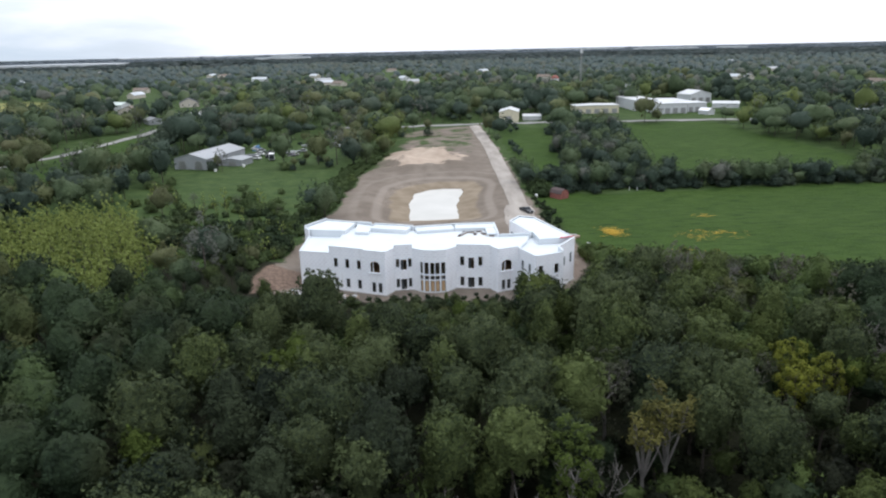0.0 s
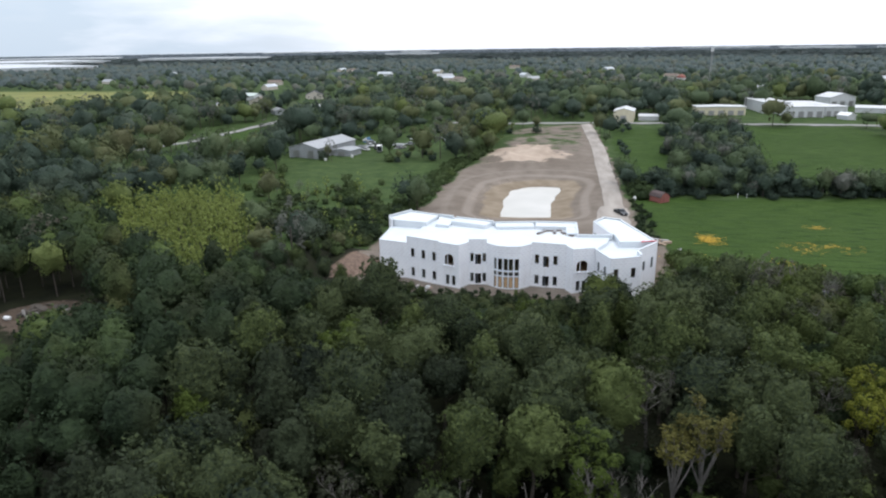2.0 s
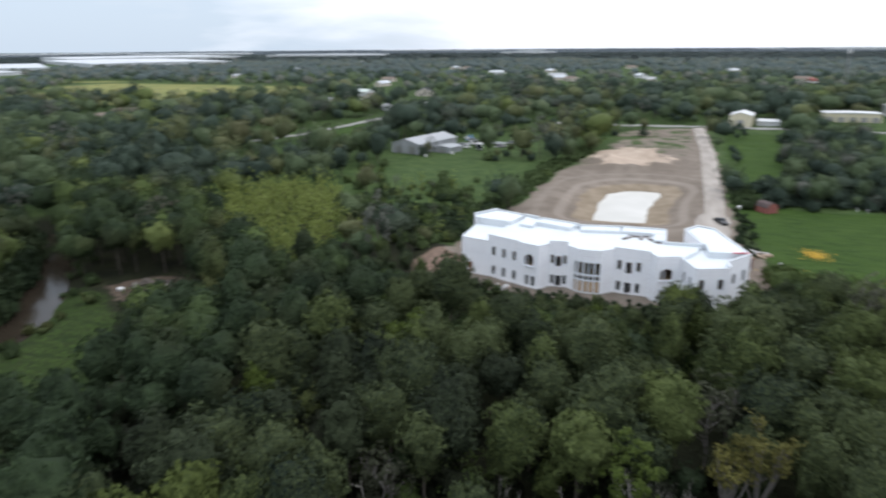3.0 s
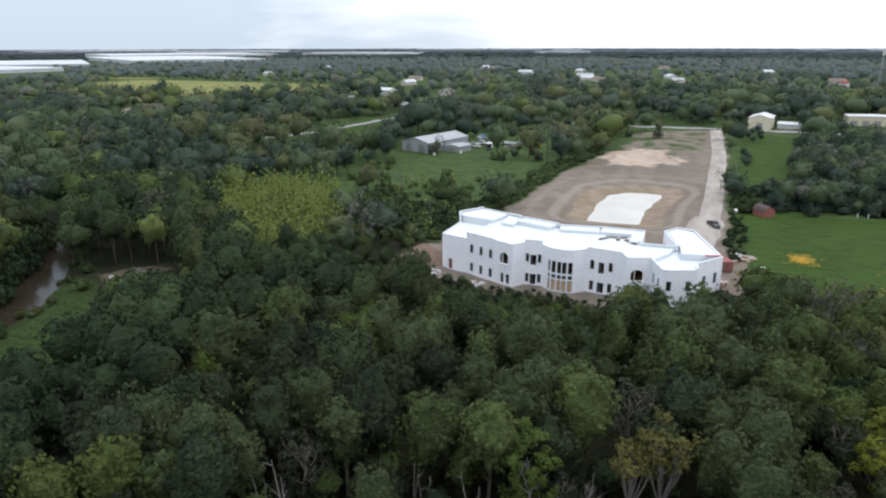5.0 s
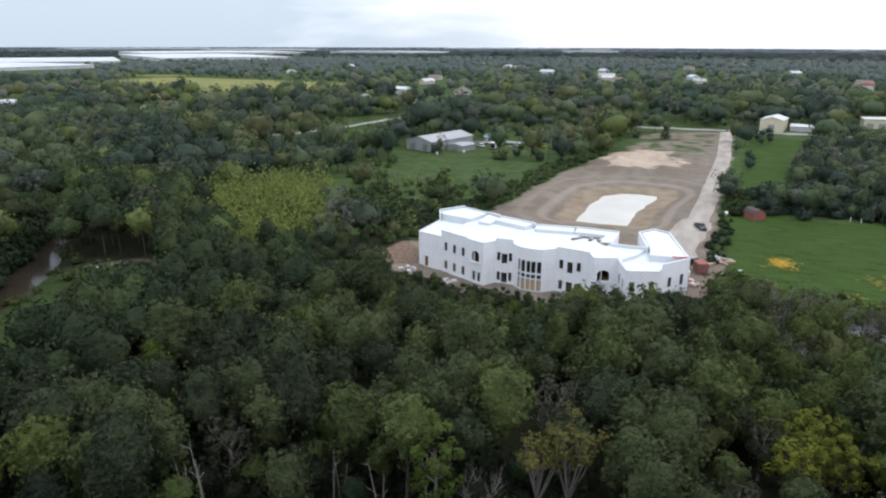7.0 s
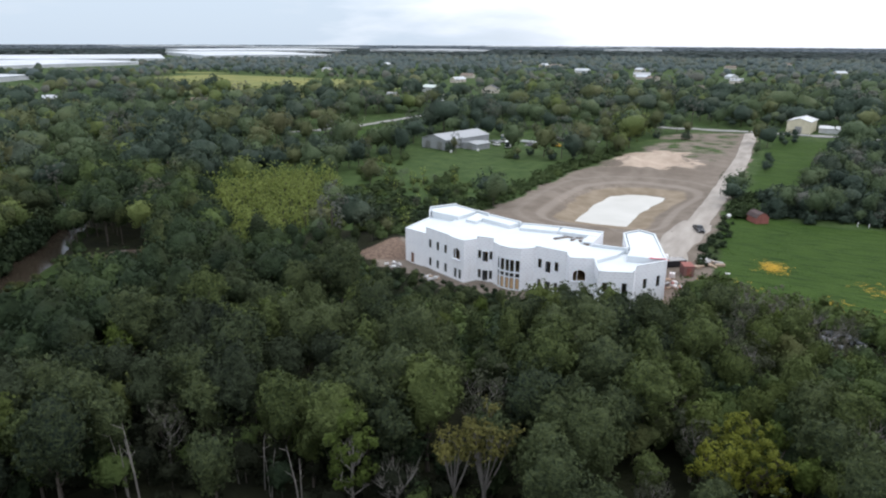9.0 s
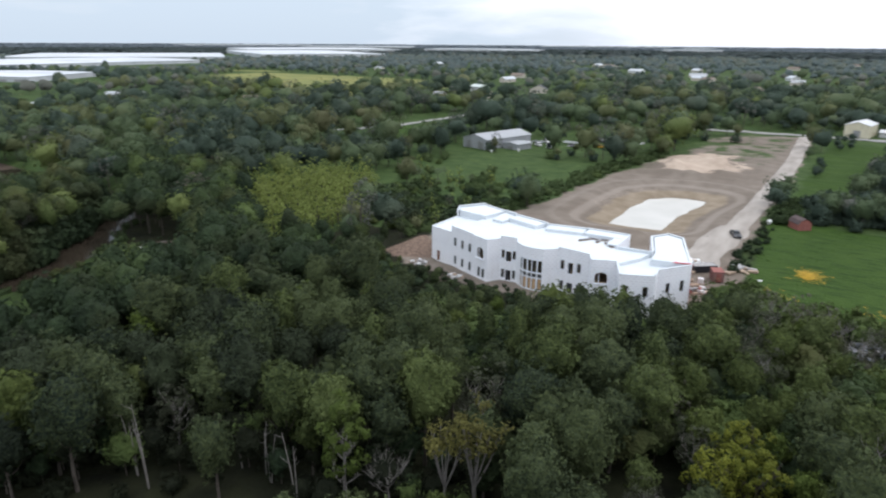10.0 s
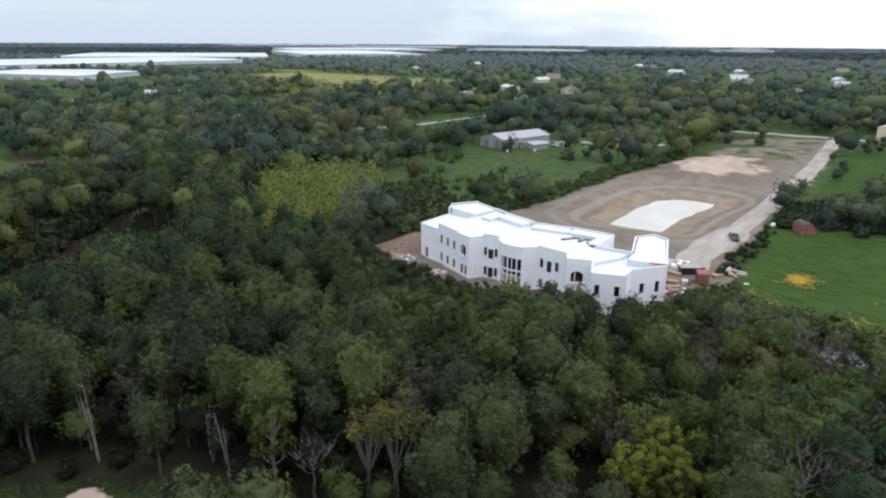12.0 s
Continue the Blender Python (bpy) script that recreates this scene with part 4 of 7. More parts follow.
def tree_model(seed, leaf_mat, label, radius=3.6, tall=4.4, stem=8.5, lumps=22, puffs=220, leaves=13, leaf=0.172, bark=None, low=-0.98, depth=0.48):
    """One dense tree with its trunk and crown, standing at the origin; about stem + tall metres high."""
    t = thing("tree", pose(0, 0, 0), label, "tree")
    part("trunk", trunk_mesh(seed, stem, 0.2, 6, radius * 0.8, bark or BARK), None, t)
    v, f, nv = crown(seed, radius * 0.9, tall, lumps, puffs, leaves, leaf, low, depth=depth)
    part("crown", np_mesh("crown", v + np.array([0, 0, stem]), f, leaf_mat, normals=nv), None, t)
    return t


def thin_model(seed, leaf_mat, label, radius, tall, stem=8.0, clumps=44, leaves=58, leaf=0.17, fill=0.35, bark=None):
    """A tree whose leaves let the limbs show through."""
    t = thing("tree", pose(0, 0, 0), label, "tree")
    part("trunk", trunk_mesh(seed, stem, 0.22, 9, radius * 0.95, bark or BARK, True), None, t)
    v, f, nv = sprays(seed, radius, tall, clumps, leaves, leaf, low=-0.75, spread=(0.6, 1.05), size=(0.17, 0.30), fill=fill, dome=0.4)
    part("crown", np_mesh("crown", v + np.array([0, 0, stem]), f, leaf_mat, normals=nv), None, t)
    return t


def bare_model(seed, label, tall=10.0, reach=3.6):
    t = thing("bare_tree", pose(0, 0, 0), label, "tree")
    part("trunk", trunk_mesh(seed, tall * 0.62, 0.2, 9, reach, PALE_BARK, True), None, t)
    return t


def vase_model(seed, label, tall=13.0, reach=2.9, leaf_mat=None):
    """Pale limbs that fork low and rise side by side, with leaves at their tips alone."""
    r = random.Random(seed)
    t = thing("pale_limbed_tree", pose(0, 0, 0), label, "tree")
    bm, tips = bmesh.new(), []
    fork = tall * 0.34
    add_tube(bm, [(0, 0, -0.3), (0.08, 0.05, fork * 0.5), (0, 0.1, fork)], [0.30, 0.24, 0.2], 8)
    for k in range(9):
        a = k * 2.4 + r.uniform(-0.3, 0.3)
        wide = reach * (0.35 + 0.65 * (k % 3) / 2)
        end = Vector((math.cos(a) * wide, math.sin(a) * wide, tall * r.uniform(0.80, 0.95)))
        start = Vector((0, 0.05, fork * r.uniform(0.75, 1.0)))
        knee = start.lerp(end, 0.45) + Vector((math.cos(a), math.sin(a), 0)) * wide * 0.10
        add_tube(bm, [start, knee, end], [0.135, 0.095, 0.035], 6)
        for j in range(5):
            s = knee.lerp(end, r.uniform(0.0, 0.85))
            e = s + Vector((math.cos(a) * 0.5 + r.uniform(-0.8, 0.8), math.sin(a) * 0.5 + r.uniform(-0.8, 0.8), r.uniform(1.1, 2.2))) * 0.8
            add_tube(bm, [s, s.lerp(e, 0.5) + Vector((r.uniform(-.1, .1), r.uniform(-.1, .1), 0)), e], [0.055, 0.04, 0.018], 4)
            tips.append(e)
            for _ in range(2):
                add_tube(bm, [s.lerp(e, 0.5), s.lerp(e, 0.5) + Vector((r.uniform(-0.6, 0.6), r.uniform(-0.6, 0.6), r.uniform(0.3, 0.9)))], [0.028, 0.012], 3)
        tips.append(end)
    part("trunk", bm, PALE_BARK, t)
    q = np.random.RandomState(seed)
    knots = np.array([tuple(p) for p in tips if p.z > tall * 0.70])
    c = knots[q.randint(0, len(knots), 1200)]
    p = c + q.normal(0, 1, (1200, 3)) * np.array([0.34, 0.34, 0.28]) + np.array([0, 0, 0.2])
    nrm = unit(p - c + np.array([0, 0, 0.6]) + q.normal(0, 0.25, p.shape))
    tan = unit(np.cross(nrm, q.normal(0, 1, p.shape)))
    bt, h = np.cross(nrm, tan), 0.16 * q.uniform(0.6, 1.4, (1200, 1))
    v = np.stack([p - tan * h, p + tan * h, p + bt * h * 1.7], 1).reshape(-1, 3)
    part("crown", np_mesh("crown", v, np.arange(3600).reshape(-1, 3), leaf_mat, normals=np.repeat(nrm, 3, axis=0)), None, t)
    return t


def snag_model(seed, label):
    """A broken pale trunk with a few stubs."""
    r = random.Random(seed)
    t = thing("dead_trunk", pose(0, 0, 0), label, "tree")
    bm = bmesh.new()
    for k in range(2):
        a = k * 2.1 + r.uniform(-0.4, 0.4)
        lean, top = r.uniform(0.5, 1.6), r.uniform(6.5, 9.5)
        d = Vector((math.cos(a), math.sin(a), 0))
        base = d * 0.12
        p1, p2 = base + d * lean * 0.35 + Vector((0, 0, top * 0.5)), base + d * lean + Vector((0, 0, top))
        add_tube(bm, [base + Vector((0, 0, -0.3)), p1, p2], [0.085, 0.065, 0.025], 5)
        for j in range(3):
            s = p1.lerp(p2, r.uniform(0.1, 0.9))
            add_tube(bm, [s, s + Vector((r.uniform(-1, 1), r.uniform(-1, 1), r.uniform(0.2, 0.9)))], [0.03, 0.01], 4)
    part("trunk", bm, PALE_BARK, t)
    return t


KINDS = {
    "oak": [tree_model(s, LEAF_OAK, "tall broad tree with a lumpy dark green crown", radius=rd, tall=tl, stem=8.6, lumps=n_) for s, rd, tl, n_ in ((1, 3.9, 5.0, 22), (2, 4.6, 4.8, 28), (3, 3.3, 5.3, 18), (4, 4.1, 4.4, 24))],
    # same kind of tree as the oaks, corner dimming held in the leaf colour
    "dark": [tree_model(s, LEAF_DIMMED, "tall broad tree with a dense, dimmed green crown", radius=rd, tall=tl, stem=8.4, lumps=23) for s, rd, tl in ((5, 3.9, 5.2), (6, 4.4, 4.8), (7, 3.5, 5.0))],
    "green": [tree_model(s, LEAF_GREEN, "tall broad tree with a fresh mid-green crown", radius=rd, tall=tl, stem=8.6, lumps=21) for s, rd, tl in ((11, 3.7, 5.0), (12, 4.1, 4.7), (13, 3.3, 5.3))],
    "olive": [tree_model(s, LEAF_OLIVE, "tall tree with a dull olive-green crown", radius=rd, tall=tl, stem=8.6, lumps=19, depth=0.46) for s, rd, tl in ((21, 3.5, 4.6), (22, 3.1, 4.2))],
    "lime": [tree_model(s, LEAF_LIME, "small tree with a bright yellow-green crown", radius=rd, tall=tl, stem=8.4, lumps=15, puffs=150, leaf=0.15, depth=0.46) for s, rd, tl in ((31, 2.5, 3.2), (32, 2.9, 3.0))],
    "yellow": [thin_model(s, LEAF_YELLOW, "tree with thin yellowing autumn leaves", rd, tl) for s, rd, tl in ((41, 2.8, 3.6), (42, 3.2, 3.2))],
    "grey": [thin_model(s, LEAF_GREY, "sparse grey-green tree that has lost many leaves", rd, tl, leaves=36, fill=0.0, bark=PALE_BARK) for s, rd, tl in ((51, 2.9, 3.6), (52, 3.3, 3.9))],
    "gold": [thin_model(s, LEAF_LIME, "tree with thin yellow-green leaves and pale limbs", rd, tl, leaves=48, fill=0.0, bark=PALE_BARK) for s, rd, tl in ((43, 2.1, 4.6),)],
    "bare": [bare_model(61, "leafless tree with pale bare branches"), bare_model(62, "leafless tree with pale bare branches", 9.0, 3.0)],
    "tuft": [vase_model(71, "pale-limbed tree with a thin top of olive-yellow leaves", 13.0, 2.9, LEAF_GOLD), vase_model(72, "pale-limbed tree with a thin top of olive-yellow leaves", 12.3, 2.5, LEAF_GOLD)],
    "snag": [snag_model(81, "broken pale dead trunk at the edge of the wood"), snag_model(82, "broken pale dead trunk at the edge of the wood")],
}
used_models = set()


def plant(kind, x, y, scale=1.0, rng=random, squash=1.0, group="trees of the wood"):
    model = rng.choice(KINDS[kind])
    m = pose(x, y, ground_z(x, y) - 0.05, 0, 0, rng.uniform(0, 360)) @ Matrix.Diagonal((scale, scale, scale * squash, 1))
    if model.name not in used_models:
        used_models.add(model.name)
        model["group"] = group
        model.matrix_basis = m
        return model
    ob = copy_thing(model, Matrix())
    ob.matrix_basis = m
    ob["group"] = group
    return ob


# where no tree stands
OPEN_GROUND = [(BANK, 0.0), (SCRUB, 0.0), (SITE, 0.5), (MEADOW, -1.0), (FIELD, 0.0), (PADDOCK, 0.0), (CLEARING, 0.0), (WETLAND, 0.0), (YARD, 0.0), (STRIP, 0.0), (STUBBLE, 0.0), (GLADE, 0.0)]
LANES = [([(-60, 386), (-28, 386), (18, 390), (96, 388), (149, 383), (240, 366), (330, 344)], 6.0), ([(-200, 262), (-184, 288), (-176, 308), (-172, 341), (-167, 372), (-164, 420), (-172, 470), (-182, 560)], 11.0), (CREEK, 4.0)]
HARD = []      # (x, y, radius) of far buildings
FAR_HOUSES = [(-396, 222), (-430, 290), (-418, 306), (-326, 312), (-333, 340), (-328, 376), (-244, 446), (-351, 1090), (-372, 1100), (-51, 870), (-119, 775), (-137, 800), (-50, 628), (-336, 1078), (-152, 860), (-35, 775), (323, 725), (311, 738), (161, 600), (246, 1500), (290, 560), (345, 480), (380, 600), (-290, 640), (-320, 720), (-90, 1180), (60, 1050), (430, 900), (520, 1250), (-480, 1250), (120, 820), (-610, 980), (-250, 930), (-190, 1010), (500, 700), (-20, 1400), (-700, 1400), (330, 1200), (-560, 760)]
HALLS = ((-735, 345, 28, 150, 110, 5), (-1110, 580, 0, 270, 400, 5), (-1370, 880, 143, 380, 400, 6), (-1300, 1330, 60, 300, 520, 8), (-1720, 1800, 60, 520, 420, 9), (-1270, 2250, 10, 420, 160, 9), (-2100, 2500, 30, 500, 200, 10), (-1600, 3900, 20, 420, 120, 10), (-1200, 3900, 20, 300, 90, 10), (-820, 3600, 15, 160, 90, 10), (760, 3700, -12, 400, 110, 11), (1010, 3150, -15, 280, 100, 11), (1250, 3000, -18, 120, 80, 11), (360, 3900, -5, 130, 80, 10), (-2900, 2500, 45, 700, 160, 10), (-650, 2800, 10, 220, 80, 10))


def off_halls(p, front=110.0, side=14.0):
    """Clear of the far halls and of the yards on their near side."""
    ok = np.ones(len(p), bool)
    for x, y, yaw, w, d, _ in HALLS:
        a = math.radians(yaw)
        u = (p[:, 0] - x) * math.cos(a) + (p[:, 1] - y) * math.sin(a)
        v = (p[:, 1] - y) * math.cos(a) - (p[:, 0] - x) * math.sin(a)
        ok &= (np.abs(u) > w / 2 + side) | (np.abs(v) > d / 2 + side)
        c = np.array([x, y], float)
        toward = (np.array([40.0, 10.0]) - c) / math.hypot(x - 40, y - 10)
        along, across = (p - c) @ toward, np.abs((p - c) @ np.array([-toward[1], toward[0]]))
        half = 0.5 * (abs(w * math.cos(a) * toward[1] - w * math.sin(a) * toward[0]) + abs(-d * math.sin(a) * toward[1] - d * math.cos(a) * toward[0]))
        deep = 0.5 * (abs(w * math.cos(a) * toward[0] + w * math.sin(a) * toward[1]) + abs(-d * math.sin(a) * toward[0] + d * math.cos(a) * toward[1]))
        ok &= ~((along > 0) & (along < deep + front) & (across < half * 0.9))
    return ok


def free(p):
    ok = off_halls(p)
    for poly, margin in OPEN_GROUND:
        ok &= depth_in(p, poly) < -margin
    for line, gap in LANES:
        ok &= far_from_line(p, line) > gap
    ok &= np.hypot(p[:, 0] + 86, p[:, 1] - 98) > 8
    for x, y, rad in HARD:
        ok &= np.hypot(p[:, 0] - x, p[:, 1] - y) > rad
    return ok


def scatter(x0, x1, y0, y1, gap, seed):
    r = np.random.RandomState(seed)
    xs, ys = np.arange(x0, x1, gap), np.arange(y0, y1, gap * 0.87)
    p = np.stack(np.meshgrid(xs, ys), -1)
    p[1::2, :, 0] += gap / 2
    p = p.reshape(-1, 2) + r.uniform(-0.36, 0.36, (len(xs) * len(ys), 2)) * gap
    return p


def seen(p, margin=0.0):
    """The wedge of land that lies before the path."""
    az = np.degrees(np.arctan2(p[:, 0] - 20, p[:, 1] + 20))
    return (az > -82 - margin) & (az < 48 + margin)


SIGHTS = [((-86, 98), (22, 1), 8.0, 0.36), ((-90, 66), (27, 2), 9.0, 0.28), ((-94, 77), (27, 2), 8.0, 0.28), ((-104, 84), (27, 2), 7.0, 0.26), ((-105, 86), (57, 12), 5.0, 0.22), ((-115, 95), (57, 12), 5.0, 0.21), ((55, 130), (62, 15), 3.8, 0.30)]


def kept_low(p, h):
    """Lower growth where the land opens towards the water and the fallen logs."""
    h = np.array(h, float)
    for spot, eye, half, slope in SIGHTS:
        a, e = np.array(spot, float), np.array(eye, float)
        d = (e - a) / np.linalg.norm(e - a)
        along, across = (p - a) @ d, np.abs((p - a) @ np.array([-d[1], d[0]]))
        near = (along > -4) & (along < 52) & (across < half)
        h = np.where(near, np.minimum(h, np.maximum(0.8, along * slope)), h)
    return h

# sizes of some far buildings keep the trees off them
HARD += [(-101, 283, 17), (-64, 300, 20), (39, 404, 13), (97, 432, 20), (52, 410, 8), (140, 430, 36), (165, 470, 30), (175, 425, 22), (-232, 515, 16), (-215, 462, 12), (-168, 452, 20), (210, 380, 16), (214, 350, 14), (36, 207, 5), (-200, 530, 15)]

HARD += [(x, y, 16) for x, y in FAR_HOUSES] + [(x * 0.965, y * 0.965, 24) for x, y in ((-232, 510), (-200, 520), (-166, 446), (140, 420), (165, 420), (96, 425), (39, 395))] + [(92, 402, 22), (88, 376, 14), (204, 344, 15), (208, 370, 15), (230, 362, 12), (-226, 480, 20), (-205, 440, 18), (-158, 425, 18), (-188, 495, 18)]
rng = random.Random(7)
near_wood = scatter(-66, 78, 26, 122, 5.8, 3)
near_wood = near_wood[free(near_wood)]
near_wood = near_wood[np.random.RandomState(77).uniform(0, 1, len(near_wood)) > 0.07]
gap_front = far_from_line(near_wood, FRONT)


def by_pasture(p):
    """Lower growth towards the pasture's edge."""
    return 2.6 + 0.40 * np.maximum(0, -depth_in(p, MEADOW))


def tree_height(p, gap):
    """Lower trees towards the building; they come nearest to its east end."""
    if p[0] < -6:
        return min(13.0, 0.3 + 0.29 * gap)
    return min(13.0, 0.4 + 0.30 * gap) if p[0] < 13 else min(13.0, 5.0 + 0.36 * gap)


keep = gap_front > np.where(near_wood[:, 0] < 7, 7, 4)
SPECIAL = [("oak", -19.5, 92, 1.15), ("oak", -25, 95, 0.95), ("lime", -20, 79, 1.0), ("lime", -22.5, 78, 0.85), ("tuft", 22.8, 60.6, 1.0), ("tuft", 19.9, 59.3, 0.86), ("gold", 11.5, 53.5, 1.1), ("yellow", 44.3, 79, 0.85), ("yellow", 47, 75, 0.82), ("yellow", 43.2, 73.5, 0.75), ("green", -0.7, 56.8, 1.0), ("oak", -8.5, 53.5, 1.0), ("grey", -11.6, 50.0, 0.8), ("oak", -16, 45.5, 0.95), ("green", 6.0, 57.5, 1.05), ("olive", 29, 54, 0.5), ("green", -20, 40, 0.9), ("olive", 3.6, 56.5, 0.62), ("snag", -0.6, 53.2, 0.8), ("snag", -3.6, 52.4, 0.55), ("snag", 6.9, 51.0, 1.15), ("snag", -9.5, 44.4, 1.25), ("snag", -12.6, 45.0, 1.0), ("snag", 0.9, 52.6, 0.75), ("bare", 15.5, 55.5, 0.8), ("bare", 57.8, 81.6, 1.1), ("grey", 60.5, 84, 0.9), ("lime", -32, 59, 0.95), ("olive", -24, 38, 1.0), ("olive", -27.2, 34, 1.0), ("bare", 40.8, 121, 0.92), ("bare", 46, 123, 0.8), ("bare", 50, 121, 0.95), ("bare", 53.5, 119, 0.85), ("bare", 38, 126, 0.6), ("grey", 55.5, 122, 0.6), ("bare", 62, 118, 0.8), ("oak", -44, 119.5, 0.5), ("green", -46.5, 124, 0.55), ("oak", -43, 114, 0.5), ("green", -45, 130, 0.42), ("oak", -44.5, 136, 0.36), ("oak", -38.5, 118.5, 0.5), ("green", -34, 115, 0.5), ("oak", -40.5, 123, 0.4)]
for _, x, y, s in SPECIAL:
    near = np.hypot(near_wood[:, 0] - x + 0.01 * (x - 30) * 2.5, near_wood[:, 1] - y + 1.6)
    keep &= near > 3.6
near_wood, gap_front = near_wood[keep], gap_front[keep]


def in_front_of_marked(x, y):
    """Lower trees stand before the pale, golden and yellow ones."""
    top = 99.0
    for kind, sx, sy, _ in SPECIAL:
        if kind in ("tuft", "gold", "yellow"):
            for ex, ey in ((2, 0), (30, 4), (63, 15)):
                run = math.hypot(ex - sx, ey - sy)
                dx, dy = (ex - sx) / run, (ey - sy) / run
                along, across = (x - sx) * dx + (y - sy) * dy, abs((y - sy) * dx - (x - sx) * dy)
                if 0 < along < 12 and across < 2.8:
                    top = min(top, 8.5)
    return top


single, joined = [], []
for (x, y), gap in zip(near_wood, gap_front):
    h = float(kept_low(np.array([(x, y)]), [tree_height((x, y), gap)])[0]) * rng.choice((rng.uniform(0.70, 0.95), rng.uniform(0.9, 1.1), rng.uniform(1.0, 1.26)))
    h = min(h, tree_height((x, y), gap) * 1.08) if gap < 30 else h
    h = min(h, float(by_pasture(np.array([(x, y)]))[0]))
    h = min(h, in_front_of_marked(x, y))
    east = x > 34 + 0.10 * (y - 60) and y > 70
    u = rng.random()
    if east:
        kind = "olive" if u < 0.30 else "green" if u < 0.48 else "grey" if u < 0.74 else "lime" if u < 0.84 else "bare" if u < 0.90 else "oak"
        h *= 0.85
    else:
        # darker kinds towards the south-west stand in for the view's corner dimming
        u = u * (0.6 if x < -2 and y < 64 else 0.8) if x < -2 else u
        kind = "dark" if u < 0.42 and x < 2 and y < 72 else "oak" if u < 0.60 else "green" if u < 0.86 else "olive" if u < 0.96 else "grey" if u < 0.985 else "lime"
    (single if (-34 < x < 58 and y < 124) else joined).append((kind, x, y, h))
single.sort(key=lambda a: a[2])
joined += single[300:]
single = single[:300]
for kind, x, y, h in single:
    plant(kind, x, y, h / 13.8 * (1.0 if h > 8 else 1.08), rng)
# trees that stand out
for kind, x, y, s in SPECIAL:
    plant(kind, x, y, s, rng)
for models in KINDS.values():
    for model in models:
        if model.name not in used_models:
            for ob in list(model.children) + [model]:
                bpy.data.objects.remove(ob)


# ---- woods that nobody could count ----
def low_tree(make, seed, radius, tall, stem, *a, **kw):
    v, f, nv = make(seed, radius, tall, *a, **kw)
    v = v + np.array([0, 0, stem])
    # a three-sided stem
    r0 = 0.16
    t = np.array([(r0 * math.cos(a), r0 * math.sin(a), z) for z in (-0.4, stem) for a in (0, 2.1, 4.2)])
    k = len(v)
    tf = np.array([(0, 1, 4), (0, 4, 3), (1, 2, 5), (1, 5, 4), (2, 0, 3), (2, 3, 5)]) + k
    return np.concatenate([v, t]), np.concatenate([f, tf]), np.concatenate([nv, unit(t * np.array([1, 1, 0]))])


def woods(name, models, spots, scales, mat, label, seed, squash=(0.9, 1.12), soft=False):
    """Many trees joined into one mesh."""
    r = np.random.RandomState(seed)
    if len(spots) == 0:
        return
    z = height(spots)
    pick = r.randint(0, len(models), len(spots))
    verts, faces, masks, norms, tones, at = [], [], [], [], [], 0
    for k, (v, f, nv) in enumerate(models):
        i = np.where(pick == k)[0]
        if not len(i):
            continue
        a, s = r.uniform(0, 6.28, len(i)), np.asarray(scales)[i]
        c, sn = np.cos(a)[:, None], np.sin(a)[:, None]
        sq = r.uniform(*squash, len(i))
        w = np.stack([(v[:, 0] * c - v[:, 1] * sn) * s[:, None] + spots[i, 0:1], (v[:, 0] * sn + v[:, 1] * c) * s[:, None] + spots[i, 1:2], v[None, :, 2] * (s * sq)[:, None] + z[i][:, None]], -1)
        verts.append(w.reshape(-1, 3))
        faces.append((f[None] + (np.arange(len(i)) * len(v))[:, None, None]).reshape(-1, 3) + at)
        if soft:
            norms.append(np.stack([nv[:, 0] * c - nv[:, 1] * sn, nv[:, 0] * sn + nv[:, 1] * c, np.broadcast_to(nv[None, :, 2], (len(i), len(nv)))], -1).reshape(-1, 3))
        tones.append(np.repeat(r.beta(1.6, 1.6, len(i)), len(v)))
        masks.append(np.tile(np.arange(len(f)) >= len(f) - 6, len(i)))
        at += len(i) * len(v)
    me = np_mesh(name, np.concatenate(verts), np.concatenate(faces), mat, True, BARK, np.concatenate(masks), np.concatenate(norms) if soft else None)
    me.attributes.new("tree_tone", "FLOAT", "POINT").data.foreach_set("value", np.concatenate(tones).astype(np.float32))
    return tagged(new(name, me), label, "trees", kind="stuff")


MID = [low_tree(crown, s, rd * 1.06, tl, 8.2, 16, 84, 7, 0.25, -0.95, fine=1, puff=0.16) for s, rd, tl in ((101, 3.6, 4.3), (102, 4.1, 4.0), (103, 3.2, 4.6))]
DISTANT = [low_tree(crown, s, rd * 1.2, tl, 5.6, 15, 56, 7, 0.34, -0.95, fine=1, puff=0.19, depth=0.5) for s, rd, tl in ((111, 4.2, 4.6), (112, 4.8, 4.2), (113, 3.7, 4.8), (117, 3.2, 4.4))]
DIM = [low_tree(crown, s, rd * 1.2, tl, 5.6, 11, 26, 5, 0.46, -0.95, fine=1, puff=0.2) for s, rd, tl in ((114, 4.2, 4.6), (115, 4.8, 4.2), (116, 3.7, 5.0))]
THIN = [low_tree(sprays, s, rd, tl, 7.0, 20, 18, 0.26, -0.6, fill=0.3, size=(0.18, 0.32), dome=0.4) for s, rd, tl in ((121, 3.2, 4.6), (122, 2.8, 4.2))]
SLIM = [low_tree(sprays, s, rd, tl, 4.0, 14, 20, 0.2, -0.9, fill=0.3, size=(0.22, 0.4), dome=0.4) for s, rd, tl in ((131, 1.2, 3.9), (132, 1.4, 3.5))]
BUSH = [low_tree(crown, s, rd, tl, 0.5, 10, 40, 7, 0.22, -0.2, fine=1, puff=0.22) for s, rd, tl in ((141, 1.5, 1.5), (142, 1.9, 1.3))]
